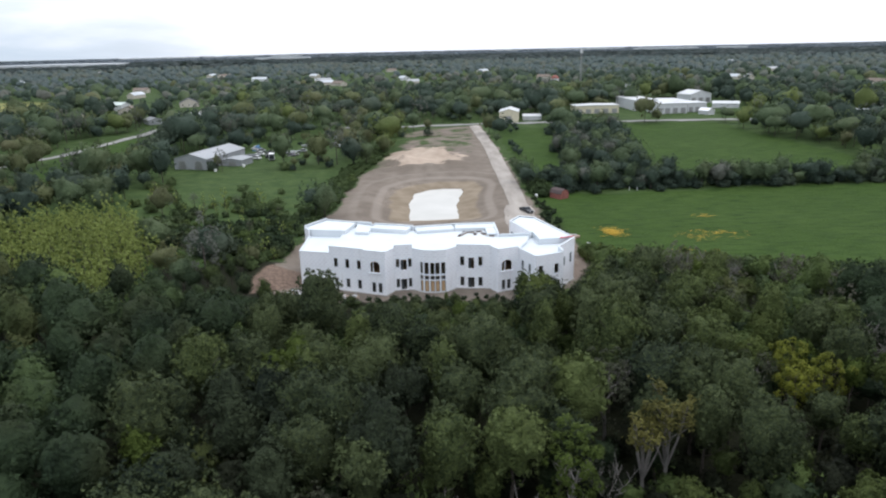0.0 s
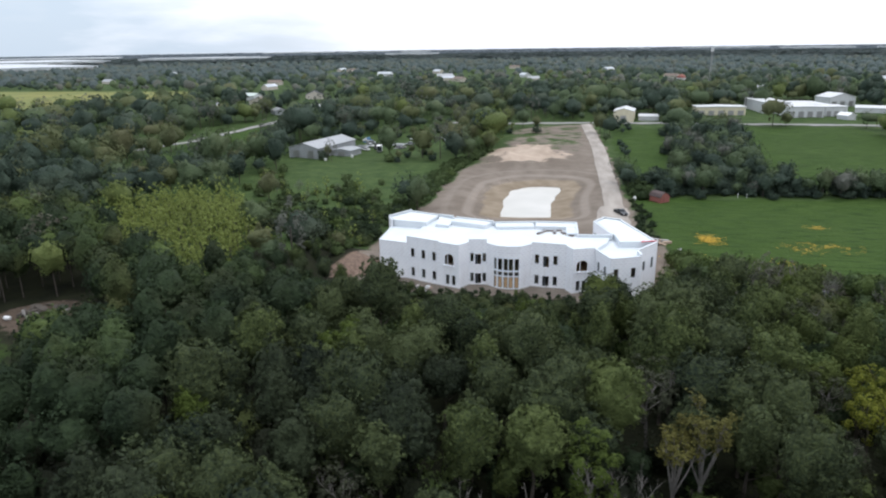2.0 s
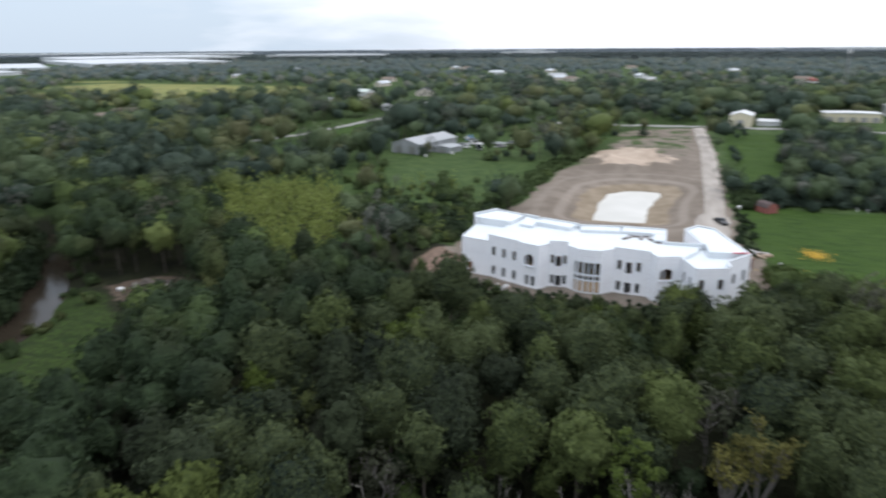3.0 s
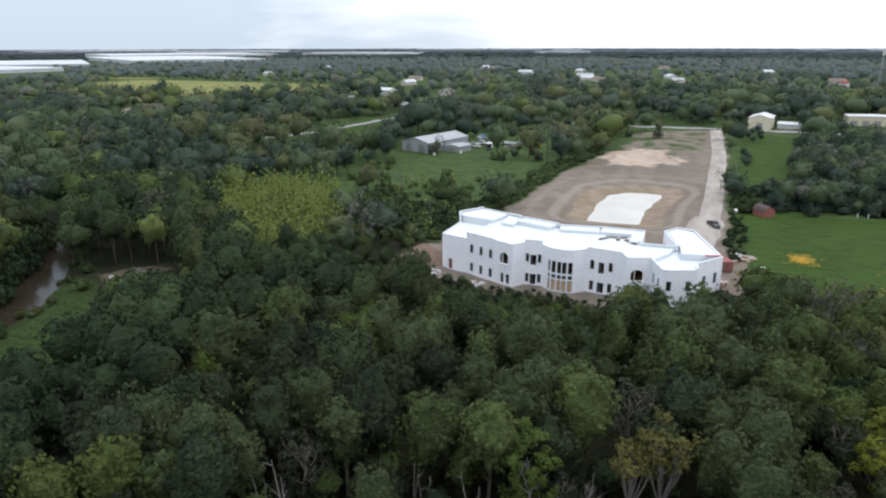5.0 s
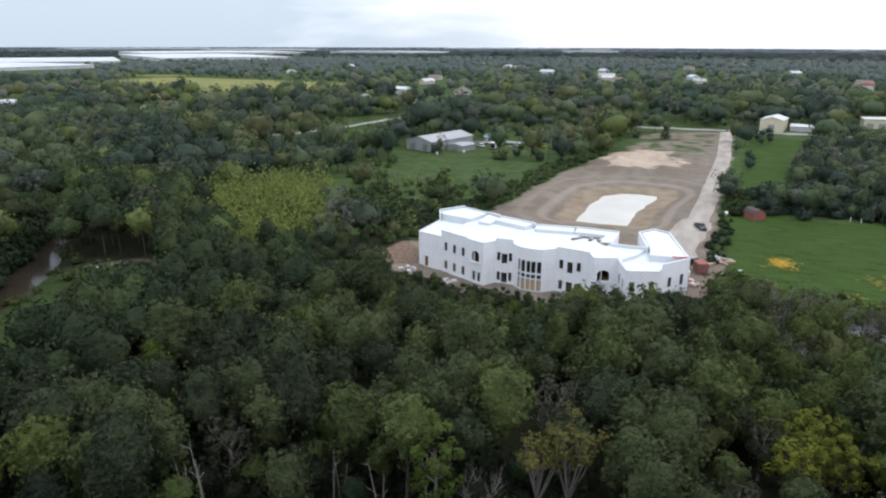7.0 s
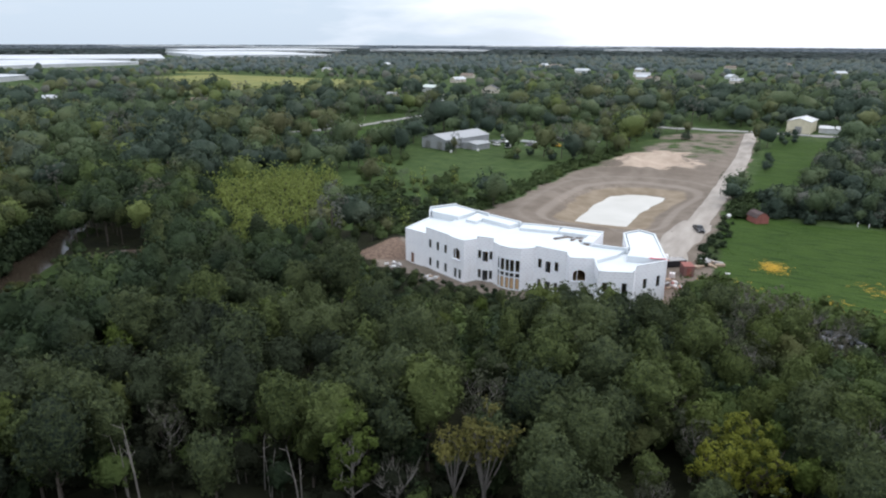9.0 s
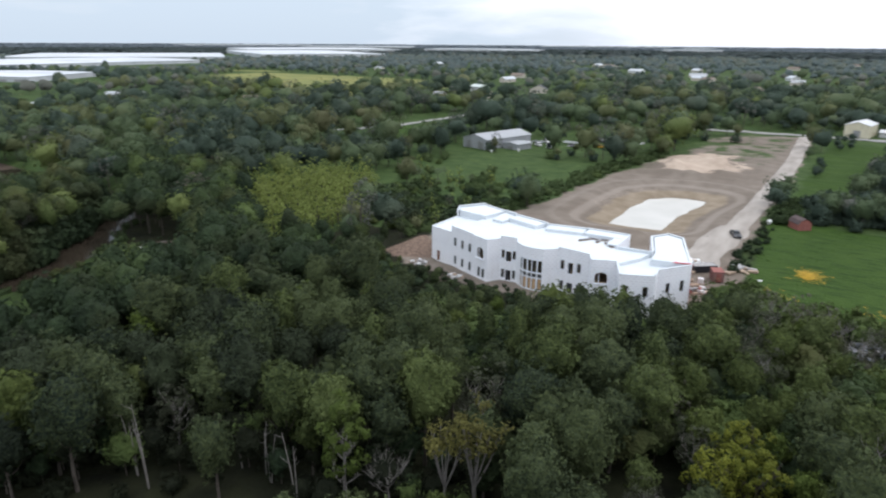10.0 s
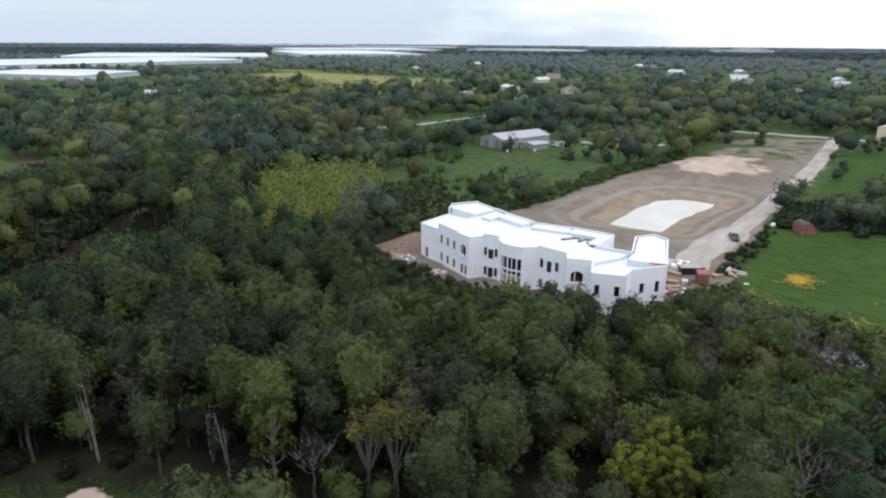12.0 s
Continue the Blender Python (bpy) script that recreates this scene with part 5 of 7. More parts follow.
FAR = [low_tree(crown, s, rd, tl + 1, 4.4, 6, 0, 0, 0.9, -0.5, fine=1, up=0.9) for s, rd, tl in ((151, 6.0, 4.6), (152, 6.8, 4.2), (153, 5.2, 4.8))]
REMOTE = [low_tree(crown, s, rd, tl + 1, 4.4, 4, 0, 0, 0.9, -0.5, fine=0, up=0.9) for s, rd, tl in ((154, 6.6, 4.8), (155, 7.4, 4.4), (156, 5.8, 5.0))]
r = np.random.RandomState(5)

# the rest of the near wood
jp, jk, jh = np.array([(a[1], a[2]) for a in joined]), np.array([a[0] for a in joined]), np.array([a[3] for a in joined])
west_wood = scatter(-150, -66, 20, 150, 5.8, 9)
west_wood = west_wood[free(west_wood)]
jp = np.concatenate([jp, west_wood])
jk = np.concatenate([jk, r.choice(["oak", "green", "olive", "grey", "lime"], len(west_wood), p=(0.42, 0.3, 0.17, 0.06, 0.05))])
jh = np.concatenate([jh, r.uniform(10.5, 14, len(west_wood))])
east_wood = scatter(78, 180, 20, 128, 6.0, 10)
east_wood = east_wood[free(east_wood) & (east_wood[:, 0] < 150)]
jp = np.concatenate([jp, east_wood])
jk = np.concatenate([jk, r.choice(["oak", "green", "olive", "grey", "lime"], len(east_wood), p=(0.25, 0.3, 0.25, 0.12, 0.08))])
jh = np.concatenate([jh, r.uniform(8, 12.5, len(east_wood))])
LOOKS = {"dark": (WOOD_OAK, "deep green trees of a dense wood"), "oak": (WOOD_OAK, "dark green broadleaf trees of a dense wood"), "green": (WOOD_GREEN, "mid-green broadleaf trees of a dense wood"), "olive": (WOOD_OLIVE, "olive-green trees of a dense wood"), "grey": (WOOD_GREY, "thin grey trees that have lost many leaves"), "lime": (MID_LIME, "yellow-green trees scattered through a wood"), "bare": (WOOD_GREY, "grey leafless trees in a wood")}
jh = np.minimum(kept_low(jp, jh), by_pasture(jp))
for k, (mat, label) in LOOKS.items():
    i = jk == k
    woods("woodland", THIN if k in ("grey", "bare") else MID, jp[i], jh[i] / 12.6, mat, label, 31, soft=True)

# young slender trees of the wet ground, shrubs of the clearing
wet = scatter(-122, -62, 112, 190, 2.5, 12)
wet = wet[depth_in(wet, WETLAND) > 0.5]
woods("young_trees", SLIM, wet, r.uniform(0.5, 1.0, len(wet)), WOOD_LIME, "slender young trees with pale yellow-green leaves on wet ground", 33, (0.9, 1.3), True)
clr = scatter(-116, -30, 176, 272, 4.4, 13)
clr = clr[(depth_in(clr, CLEARING) > 0.5)]
dens = waves(clr, 45, 40) + (228 - clr[:, 1]) / 40
clr = clr[(dens + r.uniform(-0.6, 0.6, len(clr)) > 0.75) | (r.uniform(0, 1, len(clr)) < 0.02)]
ck = r.choice(4, len(clr), p=(0.45, 0.3, 0.13, 0.12))
for k, (models, mat, lo, hi) in enumerate(((BUSH, SHRUB, 0.7, 1.8), (BUSH, WOOD_OLIVE, 0.6, 1.4), (SLIM, WOOD_LIME, 0.5, 0.9), (THIN, HAZED_GREY, 0.25, 0.5))):
    i = ck == k
    woods("shrubs", models, clr[i], r.uniform(lo, hi, i.sum()), mat, "rough shrubs and saplings in an overgrown clearing", 340 + k, soft=True)
low = scatter(-92, -36, 140, 202, 3.4, 23)
low = low[(depth_in(low, SCRUB) > 0) & (waves(low, 16, 42) + r.uniform(-0.8, 0.8, len(low)) > -0.35)]
lk = r.choice(5, len(low), p=(0.33, 0.25, 0.24, 0.1, 0.08))
for k, (models, mat, lo, hi) in enumerate(((BUSH, WOOD_GREEN, 0.7, 1.7), (BUSH, WOOD_OLIVE, 0.6, 1.4), (BUSH, WOOD_OAK, 0.8, 2.1), (SLIM, WOOD_LIME, 0.4, 0.75), (THIN, WOOD_GREY, 0.25, 0.42))):
    i = lk == k
    woods("young_trees", models, low[i], r.uniform(lo, hi, i.sum()) * np.clip((232 - low[i, 1]) / 60, 0.5, 1.1), mat, "low young trees and thicket beside the site", 44 + k, soft=True)
edge = scatter(-48, -22, 140, 300, 3.4, 14)
edge = edge[(depth_in(edge, SITE) < -0.5) & (depth_in(edge, SITE) > -9)]
woods("shrubs", BUSH, edge, r.uniform(0.5, 1.3, len(edge)), SHRUB, "weedy green shrubs along the edge of the bare site", 35, soft=True)
lane = np.array([(30.5 + 2.0 * math.sin(k * 1.7), 208 + k * 1.5) for k in range(20)])
weeds = np.column_stack([r.uniform(26.5, 31.0, 46), r.uniform(158, 206, 46)])
woods("shrubs", BUSH, weeds, r.uniform(0.25, 0.7, 46), WOOD_OAK, "dark weeds between the track and the pasture", 45, soft=True)
woods("shrubs", BUSH, lane, np.where(lane[:, 1] > 206, r.uniform(0.8, 1.6, len(lane)), r.uniform(0.3, 0.6, len(lane))), WOOD_GREEN, "green scrub along the gravel track", 36)
lane = np.array([(31.5 + 1.2 * math.sin(k * 1.9), 284 + k * 4.2) for k in range(7)] + [(34.5 + 3.5 * math.sin(k * 1.9), 350 + k * 4.2) for k in range(8)])
woods("lane_trees", DISTANT, lane, r.uniform(0.28, 0.45, len(lane)), HAZED_OAK, "dark round trees beside the gravel track", 49, soft=True)
# thickets that overhang the creek's far bank, undergrowth at the wood's near edge
side = []
for (x0, y0), (x1, y1) in zip(CREEK[1:-2], CREEK[2:-1]):
    dx, dy = (x1 - x0) / math.dist((x0, y0), (x1, y1)), (y1 - y0) / math.dist((x0, y0), (x1, y1))
    for k in range(int(math.dist((x0, y0), (x1, y1)) / 1.6)):
        for off in (4.2, 6.0, 8.2):
            side.append((x0 + dx * k * 1.6 - dy * off + r.uniform(-1, 1), y0 + dy * k * 1.6 + dx * off + r.uniform(-1, 1)))
side = np.array(side)
woods("thicket", BUSH, side, r.uniform(1.2, 2.6, len(side)), WOOD_OAK, "dark thicket that overhangs the creek", 39, (1.0, 1.5))
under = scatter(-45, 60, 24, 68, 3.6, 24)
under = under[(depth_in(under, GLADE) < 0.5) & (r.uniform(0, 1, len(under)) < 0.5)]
woods("undergrowth", BUSH, under, r.uniform(0.4, 1.2, len(under)), WOOD_SHADED, "undergrowth below the trees, coloured as if in shade", 40)
fill = scatter(-48, 38, 84, 122, 3.3, 27)
gap = far_from_line(fill, FRONT)
fill = fill[(gap > 5) & (depth_in(fill, SITE) < -0.5) & (r.uniform(0, 1, len(fill)) < 0.85)]
fill_h = np.array([min(6.5, 0.75 * tree_height(p, g)) for p, g in zip(fill, far_from_line(fill, FRONT))])
fk = r.choice(3, len(fill), p=(0.55, 0.3, 0.15))
for k, mat in enumerate((WOOD_OAK, WOOD_GREEN, WOOD_OLIVE)):
    i = fk == k
    woods("young_trees", DISTANT, fill[i], np.maximum(0.2, fill_h[i] / 9.5) * r.uniform(0.8, 1.1, i.sum()), mat, "low dark trees that close the wood before the building", 246 + k, (0.75, 0.95), True)
east_fill = scatter(33, 84, 78, 132, 3.7, 28)
east_fill = east_fill[free(east_fill) & (r.uniform(0, 1, len(east_fill)) < 0.8)]
ek = r.choice(4, len(east_fill), p=(0.4, 0.3, 0.15, 0.15))
for k, (models, mat) in enumerate(((DISTANT, WOOD_OLIVE), (DISTANT, WOOD_GREEN), (DISTANT, WOOD_OAK), (THIN, WOOD_GREY))):
    i = ek == k
    woods("young_trees", models, east_fill[i], kept_low(east_fill[i], np.minimum(7.0, 0.8 * by_pasture(east_fill[i]))) / 9.8 * r.uniform(0.75, 1.15, i.sum()), mat, "olive young trees and thicket near the pasture", 250 + k, (0.85, 1.15), True)
small = scatter(-48, 62, 30, 66, 4.2, 25)
small = small[(depth_in(small, GLADE) < -0.8) & (r.uniform(0, 1, len(small)) < 0.8)]
sk = r.choice(3, len(small), p=(0.5, 0.3, 0.2))
# the first material carries the gaps' shade in its colour
for k, mat in enumerate((WOOD_SHADED, WOOD_OAK, WOOD_OLIVE)):
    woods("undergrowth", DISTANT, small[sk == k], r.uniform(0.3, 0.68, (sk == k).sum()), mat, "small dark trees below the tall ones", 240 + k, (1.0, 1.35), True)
yard_trees = np.array([(-92, 266), (-58, 276), (-52, 282), (-80, 330), (-62, 352), (-48, 346), (-44, 330), (-46, 312), (-70, 330), (-84, 322), (-60, 262), (-48, 268), (-118, 236), (-38, 338), (-30, 345), (-24, 351), (-40, 352), (-33, 331), (-52, 358), (-9, 352)])
woods("yard_trees", MID, yard_trees, np.where((yard_trees[:, 1] > 328) & (yard_trees[:, 0] > -55), 1.3, 0.8) * r.uniform(0.4, 0.8, len(yard_trees)), HAZED_OLIVE, "loose trees round a farm yard", 47, soft=True)
woods("yard_trees", THIN, yard_trees[::3] + np.array([3.0, -4.0]), r.uniform(0.5, 0.8, len(yard_trees[::3])), HAZED_GREY, "thin grey trees round a farm yard", 48)
front = scatter(-26, 24, 106, 123, 2.3, 26)
gap = far_from_line(front, FRONT)
front = front[(gap > 2.6) & (gap < 9) & (front[:, 1] < 123) & (r.uniform(0, 1, len(front)) < np.where(front[:, 0] < -12, 0.65, 0.85))]
gap = far_from_line(front, FRONT)
woods("shrubs", BUSH, front, r.uniform(0.35, 0.75, len(front)) * (0.5 + 0.05 * gap), WOOD_OAK, "dark scrub close before the building", 50)
bank = scatter(-125, -50, 30, 110, 3.0, 15)
bank = bank[(np.abs(far_from_line(bank, CREEK) - 9) < 4) & (r.uniform(0, 1, len(bank)) < 0.35)]
woods("shrubs", BUSH, bank, r.uniform(0.5, 1.0, len(bank)), WOOD_GREEN, "low green growth on the creek bank", 37)
rim = scatter(30, 110, 112, 150, 3.0, 16)
rim = rim[(depth_in(rim, MEADOW) < 1.5) & (depth_in(rim, MEADOW) > -7) & (depth_in(rim, SITE) < 0)]
woods("shrubs", BUSH, rim, r.uniform(0.7, 1.7, len(rim)), WOOD_OLIVE, "olive scrub along the near edge of the pasture", 38)

# hedgerow and copse between the pastures
hedge = scatter(40, 300, 214, 232, 4.4, 17)
hedge = hedge[(depth_in(hedge, FIELD) < -0.5) & (hedge[:, 1] > 214 + 0.02 * (hedge[:, 0] - 40)) & (hedge[:, 1] < 223 + 0.03 * (hedge[:, 0] - 90))]
hedge_scale = r.uniform(0.45, 0.95, len(hedge))
copse = scatter(30, 92, 216, 352, 7.6, 18)
copse = copse[(copse[:, 0] > 35) & (depth_in(copse, PADDOCK) < -1) & (depth_in(copse, FIELD) < -2) & (depth_in(copse, MEADOW) < -3)]
hp, hs = np.concatenate([hedge, copse]), np.concatenate([hedge_scale, np.where(copse[:, 0] < 47, 0.42, np.where(copse[:, 1] < 245, 0.72, 0.9)) * r.uniform(0.75, 1.2, len(copse))])
hk = r.choice(3, len(hp), p=(0.6, 0.33, 0.07))
for k, mat in enumerate((HAZED_OAK, HAZED_GREEN, HAZED_GREY)):
    woods("hedgerow", DISTANT, hp[hk == k], hs[hk == k], mat, "trees of a hedgerow and copse between green pastures", 41 + k, soft=True)

feet = np.concatenate([hp + r.uniform(-2.5, 2.5, hp.shape), hp + r.uniform(-3.5, 3.5, hp.shape), yard_trees + r.uniform(-2, 2, yard_trees.shape)])
feet = feet[(depth_in(feet, MEADOW) < -0.3) & (depth_in(feet, FIELD) < 0.5)]
woods("shrubs", BUSH, feet, r.uniform(0.8, 1.7, len(feet)), HAZED_OAK, "dark scrub at the foot of hedgerow trees", 243, (0.9, 1.4), True)

# middle distance, in leaf colours already paled by haze
def open_to(p, spots, reach, half):
    """Trees that leave the near side of a house open."""
    ok = np.ones(len(p), bool)
    for x, y in spots:
        a = np.array([x, y], float)
        d = (np.array([20.0, 0.0]) - a) / math.hypot(x - 20, y)
        along, across = (p - a) @ d, np.abs((p - a) @ np.array([-d[1], d[0]]))
        ok &= ~((along > -6) & (along < reach) & (across < half))
    return ok


back = scatter(-420, 380, 128, 640, 10.4, 19)
dist = np.hypot(back[:, 0], back[:, 1])
block = ((back[:, 0] > -150) & (back[:, 0] < -66) & (back[:, 1] < 150)) | ((back[:, 0] > 28) & (back[:, 0] < 305) & (back[:, 1] < 233)) | ((back[:, 0] > 28) & (back[:, 0] < 92) & (back[:, 1] < 352))
back = back[free(back) & seen(back) & (dist < 560) & ~block & open_to(back, FAR_HOUSES, 55, 11) & open_to(back, [(-101, 276)], 34, 17)]
back = back[waves(back, 90, 50) + r.uniform(-0.3, 0.9, len(back)) > -0.75]
tone = waves(back, 70, 53) + r.normal(0, 0.55, len(back))
kinds = np.select([tone < -0.15, tone < 0.35, tone < 0.75, tone < 0.95], [0, 1, 2, 4], 1)
kinds = np.where(r.uniform(0, 1, len(back)) < 0.08, 3, kinds)
back_dist = np.hypot(back[:, 0] - 20, back[:, 1])
size = np.clip(r.normal(1.08, 0.3, len(back)), 0.5, 1.8)
size = np.where(open_to(back, [(-144, 262), (-150, 300), (-152, 340)], 26, 12), size, np.minimum(size, 0.72))
for k, mat in enumerate((HAZED_OAK, HAZED_GREEN, HAZED_OLIVE, HAZED_GREY, MID_LIME)):
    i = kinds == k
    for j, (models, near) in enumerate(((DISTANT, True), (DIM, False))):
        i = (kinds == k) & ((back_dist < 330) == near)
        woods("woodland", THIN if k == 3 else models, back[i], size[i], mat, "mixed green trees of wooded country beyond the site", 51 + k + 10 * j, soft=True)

# wooded plain; past 900 m its leaf colours hold more haze
plain_wood = scatter(-1800, 1500, 200, 1900, 18.0, 20)
dist = np.hypot(plain_wood[:, 0], plain_wood[:, 1])
plain_wood = plain_wood[seen(plain_wood) & (dist > 550) & (dist < 1700) & free(plain_wood) & open_to(plain_wood, FAR_HOUSES, 110, 15)]
plain_wood = plain_wood[waves(plain_wood, 260, 51) + r.uniform(-0.4, 1.0, len(plain_wood)) > -0.62]
tone = waves(plain_wood, 150, 54) + r.normal(0, 0.6, len(plain_wood))
dist = np.hypot(plain_wood[:, 0], plain_wood[:, 1]) + r.normal(0, 90, len(plain_wood))
size = np.clip(r.normal(0.92, 0.25, len(plain_wood)), 0.45, 1.6)
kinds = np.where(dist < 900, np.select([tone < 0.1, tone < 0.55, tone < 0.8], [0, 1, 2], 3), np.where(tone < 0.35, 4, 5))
for k, mat in enumerate((HAZED_OAK, HAZED_GREEN, HAZED_OLIVE, HAZED_GREY, HAZED_FAR, HAZED_DULL)):
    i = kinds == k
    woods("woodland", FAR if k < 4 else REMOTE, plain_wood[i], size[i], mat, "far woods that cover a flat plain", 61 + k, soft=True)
farther = scatter(-4800, 4000, 300, 4900, 58.0, 21)
dist = np.hypot(farther[:, 0], farther[:, 1])
farther = farther[seen(farther) & (dist > 1650) & (dist < 4850) & off_halls(farther, 160.0, 30.0)]
farther = farther[waves(farther, 700, 52) + r.uniform(-0.4, 1.2, len(farther)) + np.hypot(farther[:, 0], farther[:, 1]) / 6000 > -0.2]
dist = np.hypot(farther[:, 0], farther[:, 1])
BELT = [low_tree(sprays, s, rd, 4.6, 4.5, 3, 0, 1, -0.3, size=(0.5, 0.75), spread=(0.5, 0.8), fill=1.0, dome=1.15) for s, rd in ((161, 26), (162, 32))]
BELT = [(np.column_stack([v[:, 0], v[:, 1], np.clip(v[:, 2], -0.5, 8.5)]), f, nv) for v, f, nv in BELT]
# past 2900 m the leaf colour itself takes on the horizon's haze
for lo, hi, mat in ((1600, 2900, HAZED_FAR), (2900, 5000, HAZED_HORIZON)):
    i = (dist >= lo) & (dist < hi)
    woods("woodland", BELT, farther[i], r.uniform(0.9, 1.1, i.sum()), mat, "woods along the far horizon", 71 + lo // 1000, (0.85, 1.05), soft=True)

# ---- materials of the smaller things ----
RUST_RED = plain("rusty_red_metal", (0.16, 0.092, 0.084), (0.23, 0.135, 0.122), 1.5, 0.7, stretch=(3, 3, 0.5))
SHED_RED = plain("red_barn_paint", (0.22, 0.075, 0.062), (0.30, 0.115, 0.095), 1.5, 0.7, stretch=(3, 3, 0.5))
SHED_ROOF_DARK = plain("dark_red_shingles", (0.060, 0.045, 0.045), (0.105, 0.075, 0.07), 1.5, 0.85)
SHED_ROOF = plain("weathered_red_roof", (0.20, 0.07, 0.06), (0.30, 0.12, 0.10), 1.5, 0.8)
METAL_GREY = plain("galvanised_sheet", (0.27, 0.285, 0.30), (0.38, 0.39, 0.40), 0.6, 0.5, 0.2, stretch=(6, 1, 1))
METAL_DULL = plain("weathered_sheet", (0.26, 0.28, 0.29), (0.36, 0.37, 0.38), 0.6, 0.6, 0.1, stretch=(6, 1, 1))
HALL_ROOF = plain("hall_roof", (0.40, 0.43, 0.46), (0.62, 0.64, 0.66), 0.012, 0.8)
HALL_WALL = plain("hall_wall", (0.40, 0.42, 0.45), (0.56, 0.58, 0.60), 0.05, 0.8)
METAL_WHITE = plain("white_sheet_metal", (0.50, 0.51, 0.52), (0.62, 0.63, 0.63), 0.5, 0.5, 0.0, stretch=(5, 1, 1))
CREAM = plain("cream_cladding", (0.55, 0.50, 0.36), (0.66, 0.61, 0.46), 0.6, 0.7)
BEIGE = plain("beige_render", (0.46, 0.42, 0.36), (0.58, 0.53, 0.46), 0.6, 0.8)
SHINGLE = plain("dark_shingles", (0.07, 0.07, 0.08), (0.13, 0.13, 0.14), 1.5, 0.9)
SHINGLE_BROWN = plain("brown_shingles", (0.14, 0.11, 0.09), (0.22, 0.18, 0.15), 1.5, 0.9)
GREEN_ROOF = plain("pale_green_roof", (0.45, 0.52, 0.48), (0.58, 0.63, 0.60), 0.8, 0.6)
DARK_PAINT = plain("black_car_paint", (0.02, 0.022, 0.026), (0.035, 0.037, 0.042), 2.0, 0.3, 0.2)
WHITE_PAINT = plain("white_car_paint", (0.68, 0.68, 0.67), (0.78, 0.78, 0.77), 2.0, 0.35)
BLUE_PAINT = plain("blue_tarpaulin", (0.04, 0.13, 0.28), (0.08, 0.20, 0.38), 2.0, 0.6)
YELLOW_PAINT = plain("yellow_machine_paint", (0.50, 0.29, 0.02), (0.62, 0.38, 0.03), 2.0, 0.5)
RUBBER = plain("tyre_rubber", (0.015, 0.015, 0.015), (0.03, 0.03, 0.03), 3.0, 0.9)
STEEL = plain("dull_steel", (0.28, 0.28, 0.28), (0.40, 0.40, 0.40), 2.0, 0.5, 0.7)
LUMBER = plain("sawn_lumber", (0.29, 0.21, 0.15), (0.42, 0.33, 0.25), 2.0, 0.8, stretch=(0.5, 4, 4))
DARK_GLASS = plain("dark_window", (0.02, 0.024, 0.028), (0.04, 0.045, 0.05), 2.0, 0.08)
SCRAP = plain("grey_scrap", (0.06, 0.066, 0.075), (0.20, 0.21, 0.225), 2.5, 0.8)
RUBBLE = plain("rubble", (0.20, 0.19, 0.185), (0.45, 0.44, 0.43), 2.5, 0.9)
ROPE_RED = plain("red_tarpaulin", (0.45, 0.02, 0.03), (0.58, 0.04, 0.05), 1.0, 0.6)
PLASTIC_WHITE = plain("white_plastic", (0.70, 0.70, 0.70), (0.80, 0.80, 0.80), 1.0, 0.4)


def stand(x, y, yaw=0.0, up=0.0):
    return pose(x, y, ground_z(x, y) + up, 0, 0, yaw)


def rests(x, y, reach):
    """The lowest ground under something that reaches so far."""
    return min(ground_z(x + a, y + b) for a in (-reach, 0, reach) for b in (-reach, 0, reach))


def gable_building(name, x, y, yaw, w, d, eave, ridge, wall_mat, roof_mat, label, category="building", windows=0, door=0, gap=0.35, group=""):
    """A building with its ridge along its depth: walls, two roof slopes, windows and doors in its front and long sides."""
    t = thing(name, pose(x, y, rests(x, y, min(w, d) * 0.4) - 0.1, 0, 0, yaw), label, category, group)
    part("wall", prism([(-w / 2, 0), (w / 2, 0), (w / 2, eave), (0, ridge), (-w / 2, eave)], -d / 2, d / 2), wall_mat, t)
    slope = (ridge - eave) / (w / 2)
    for s in (-1, 1):
        o = w / 2 + gap
        pts = [(s * 0.0, ridge + 0.05), (s * o, ridge + 0.05 - slope * o), (s * o, ridge + 0.22 - slope * o), (s * 0.0, ridge + 0.22)]
        part("roof", prism(pts if s > 0 else pts[::-1], -d / 2 - gap, d / 2 + gap), roof_mat, t)
    for k in range(windows):
        u = -w / 2 + w * (k + 0.5) / windows
        win = part("window", box(u - 0.5, u + 0.5, -d / 2 - 0.05, -d / 2 + 0.02, eave * 0.4, eave * 0.4 + 1.2), METAL_WHITE, t)
        part("pane", box(u - 0.42, u + 0.42, -d / 2 - 0.065, -d / 2 - 0.045, eave * 0.4 + 0.08, eave * 0.4 + 1.12), DARK_GLASS, win)
    for k in range(door):
        u = -w / 2 + w * (k + 0.5) / door
        part("door", box(u - 1.6, u + 1.6, -d / 2 - 0.06, -d / 2 + 0.02, 0.1, min(eave * 0.8, 3.6)), STEEL, t)
    return t


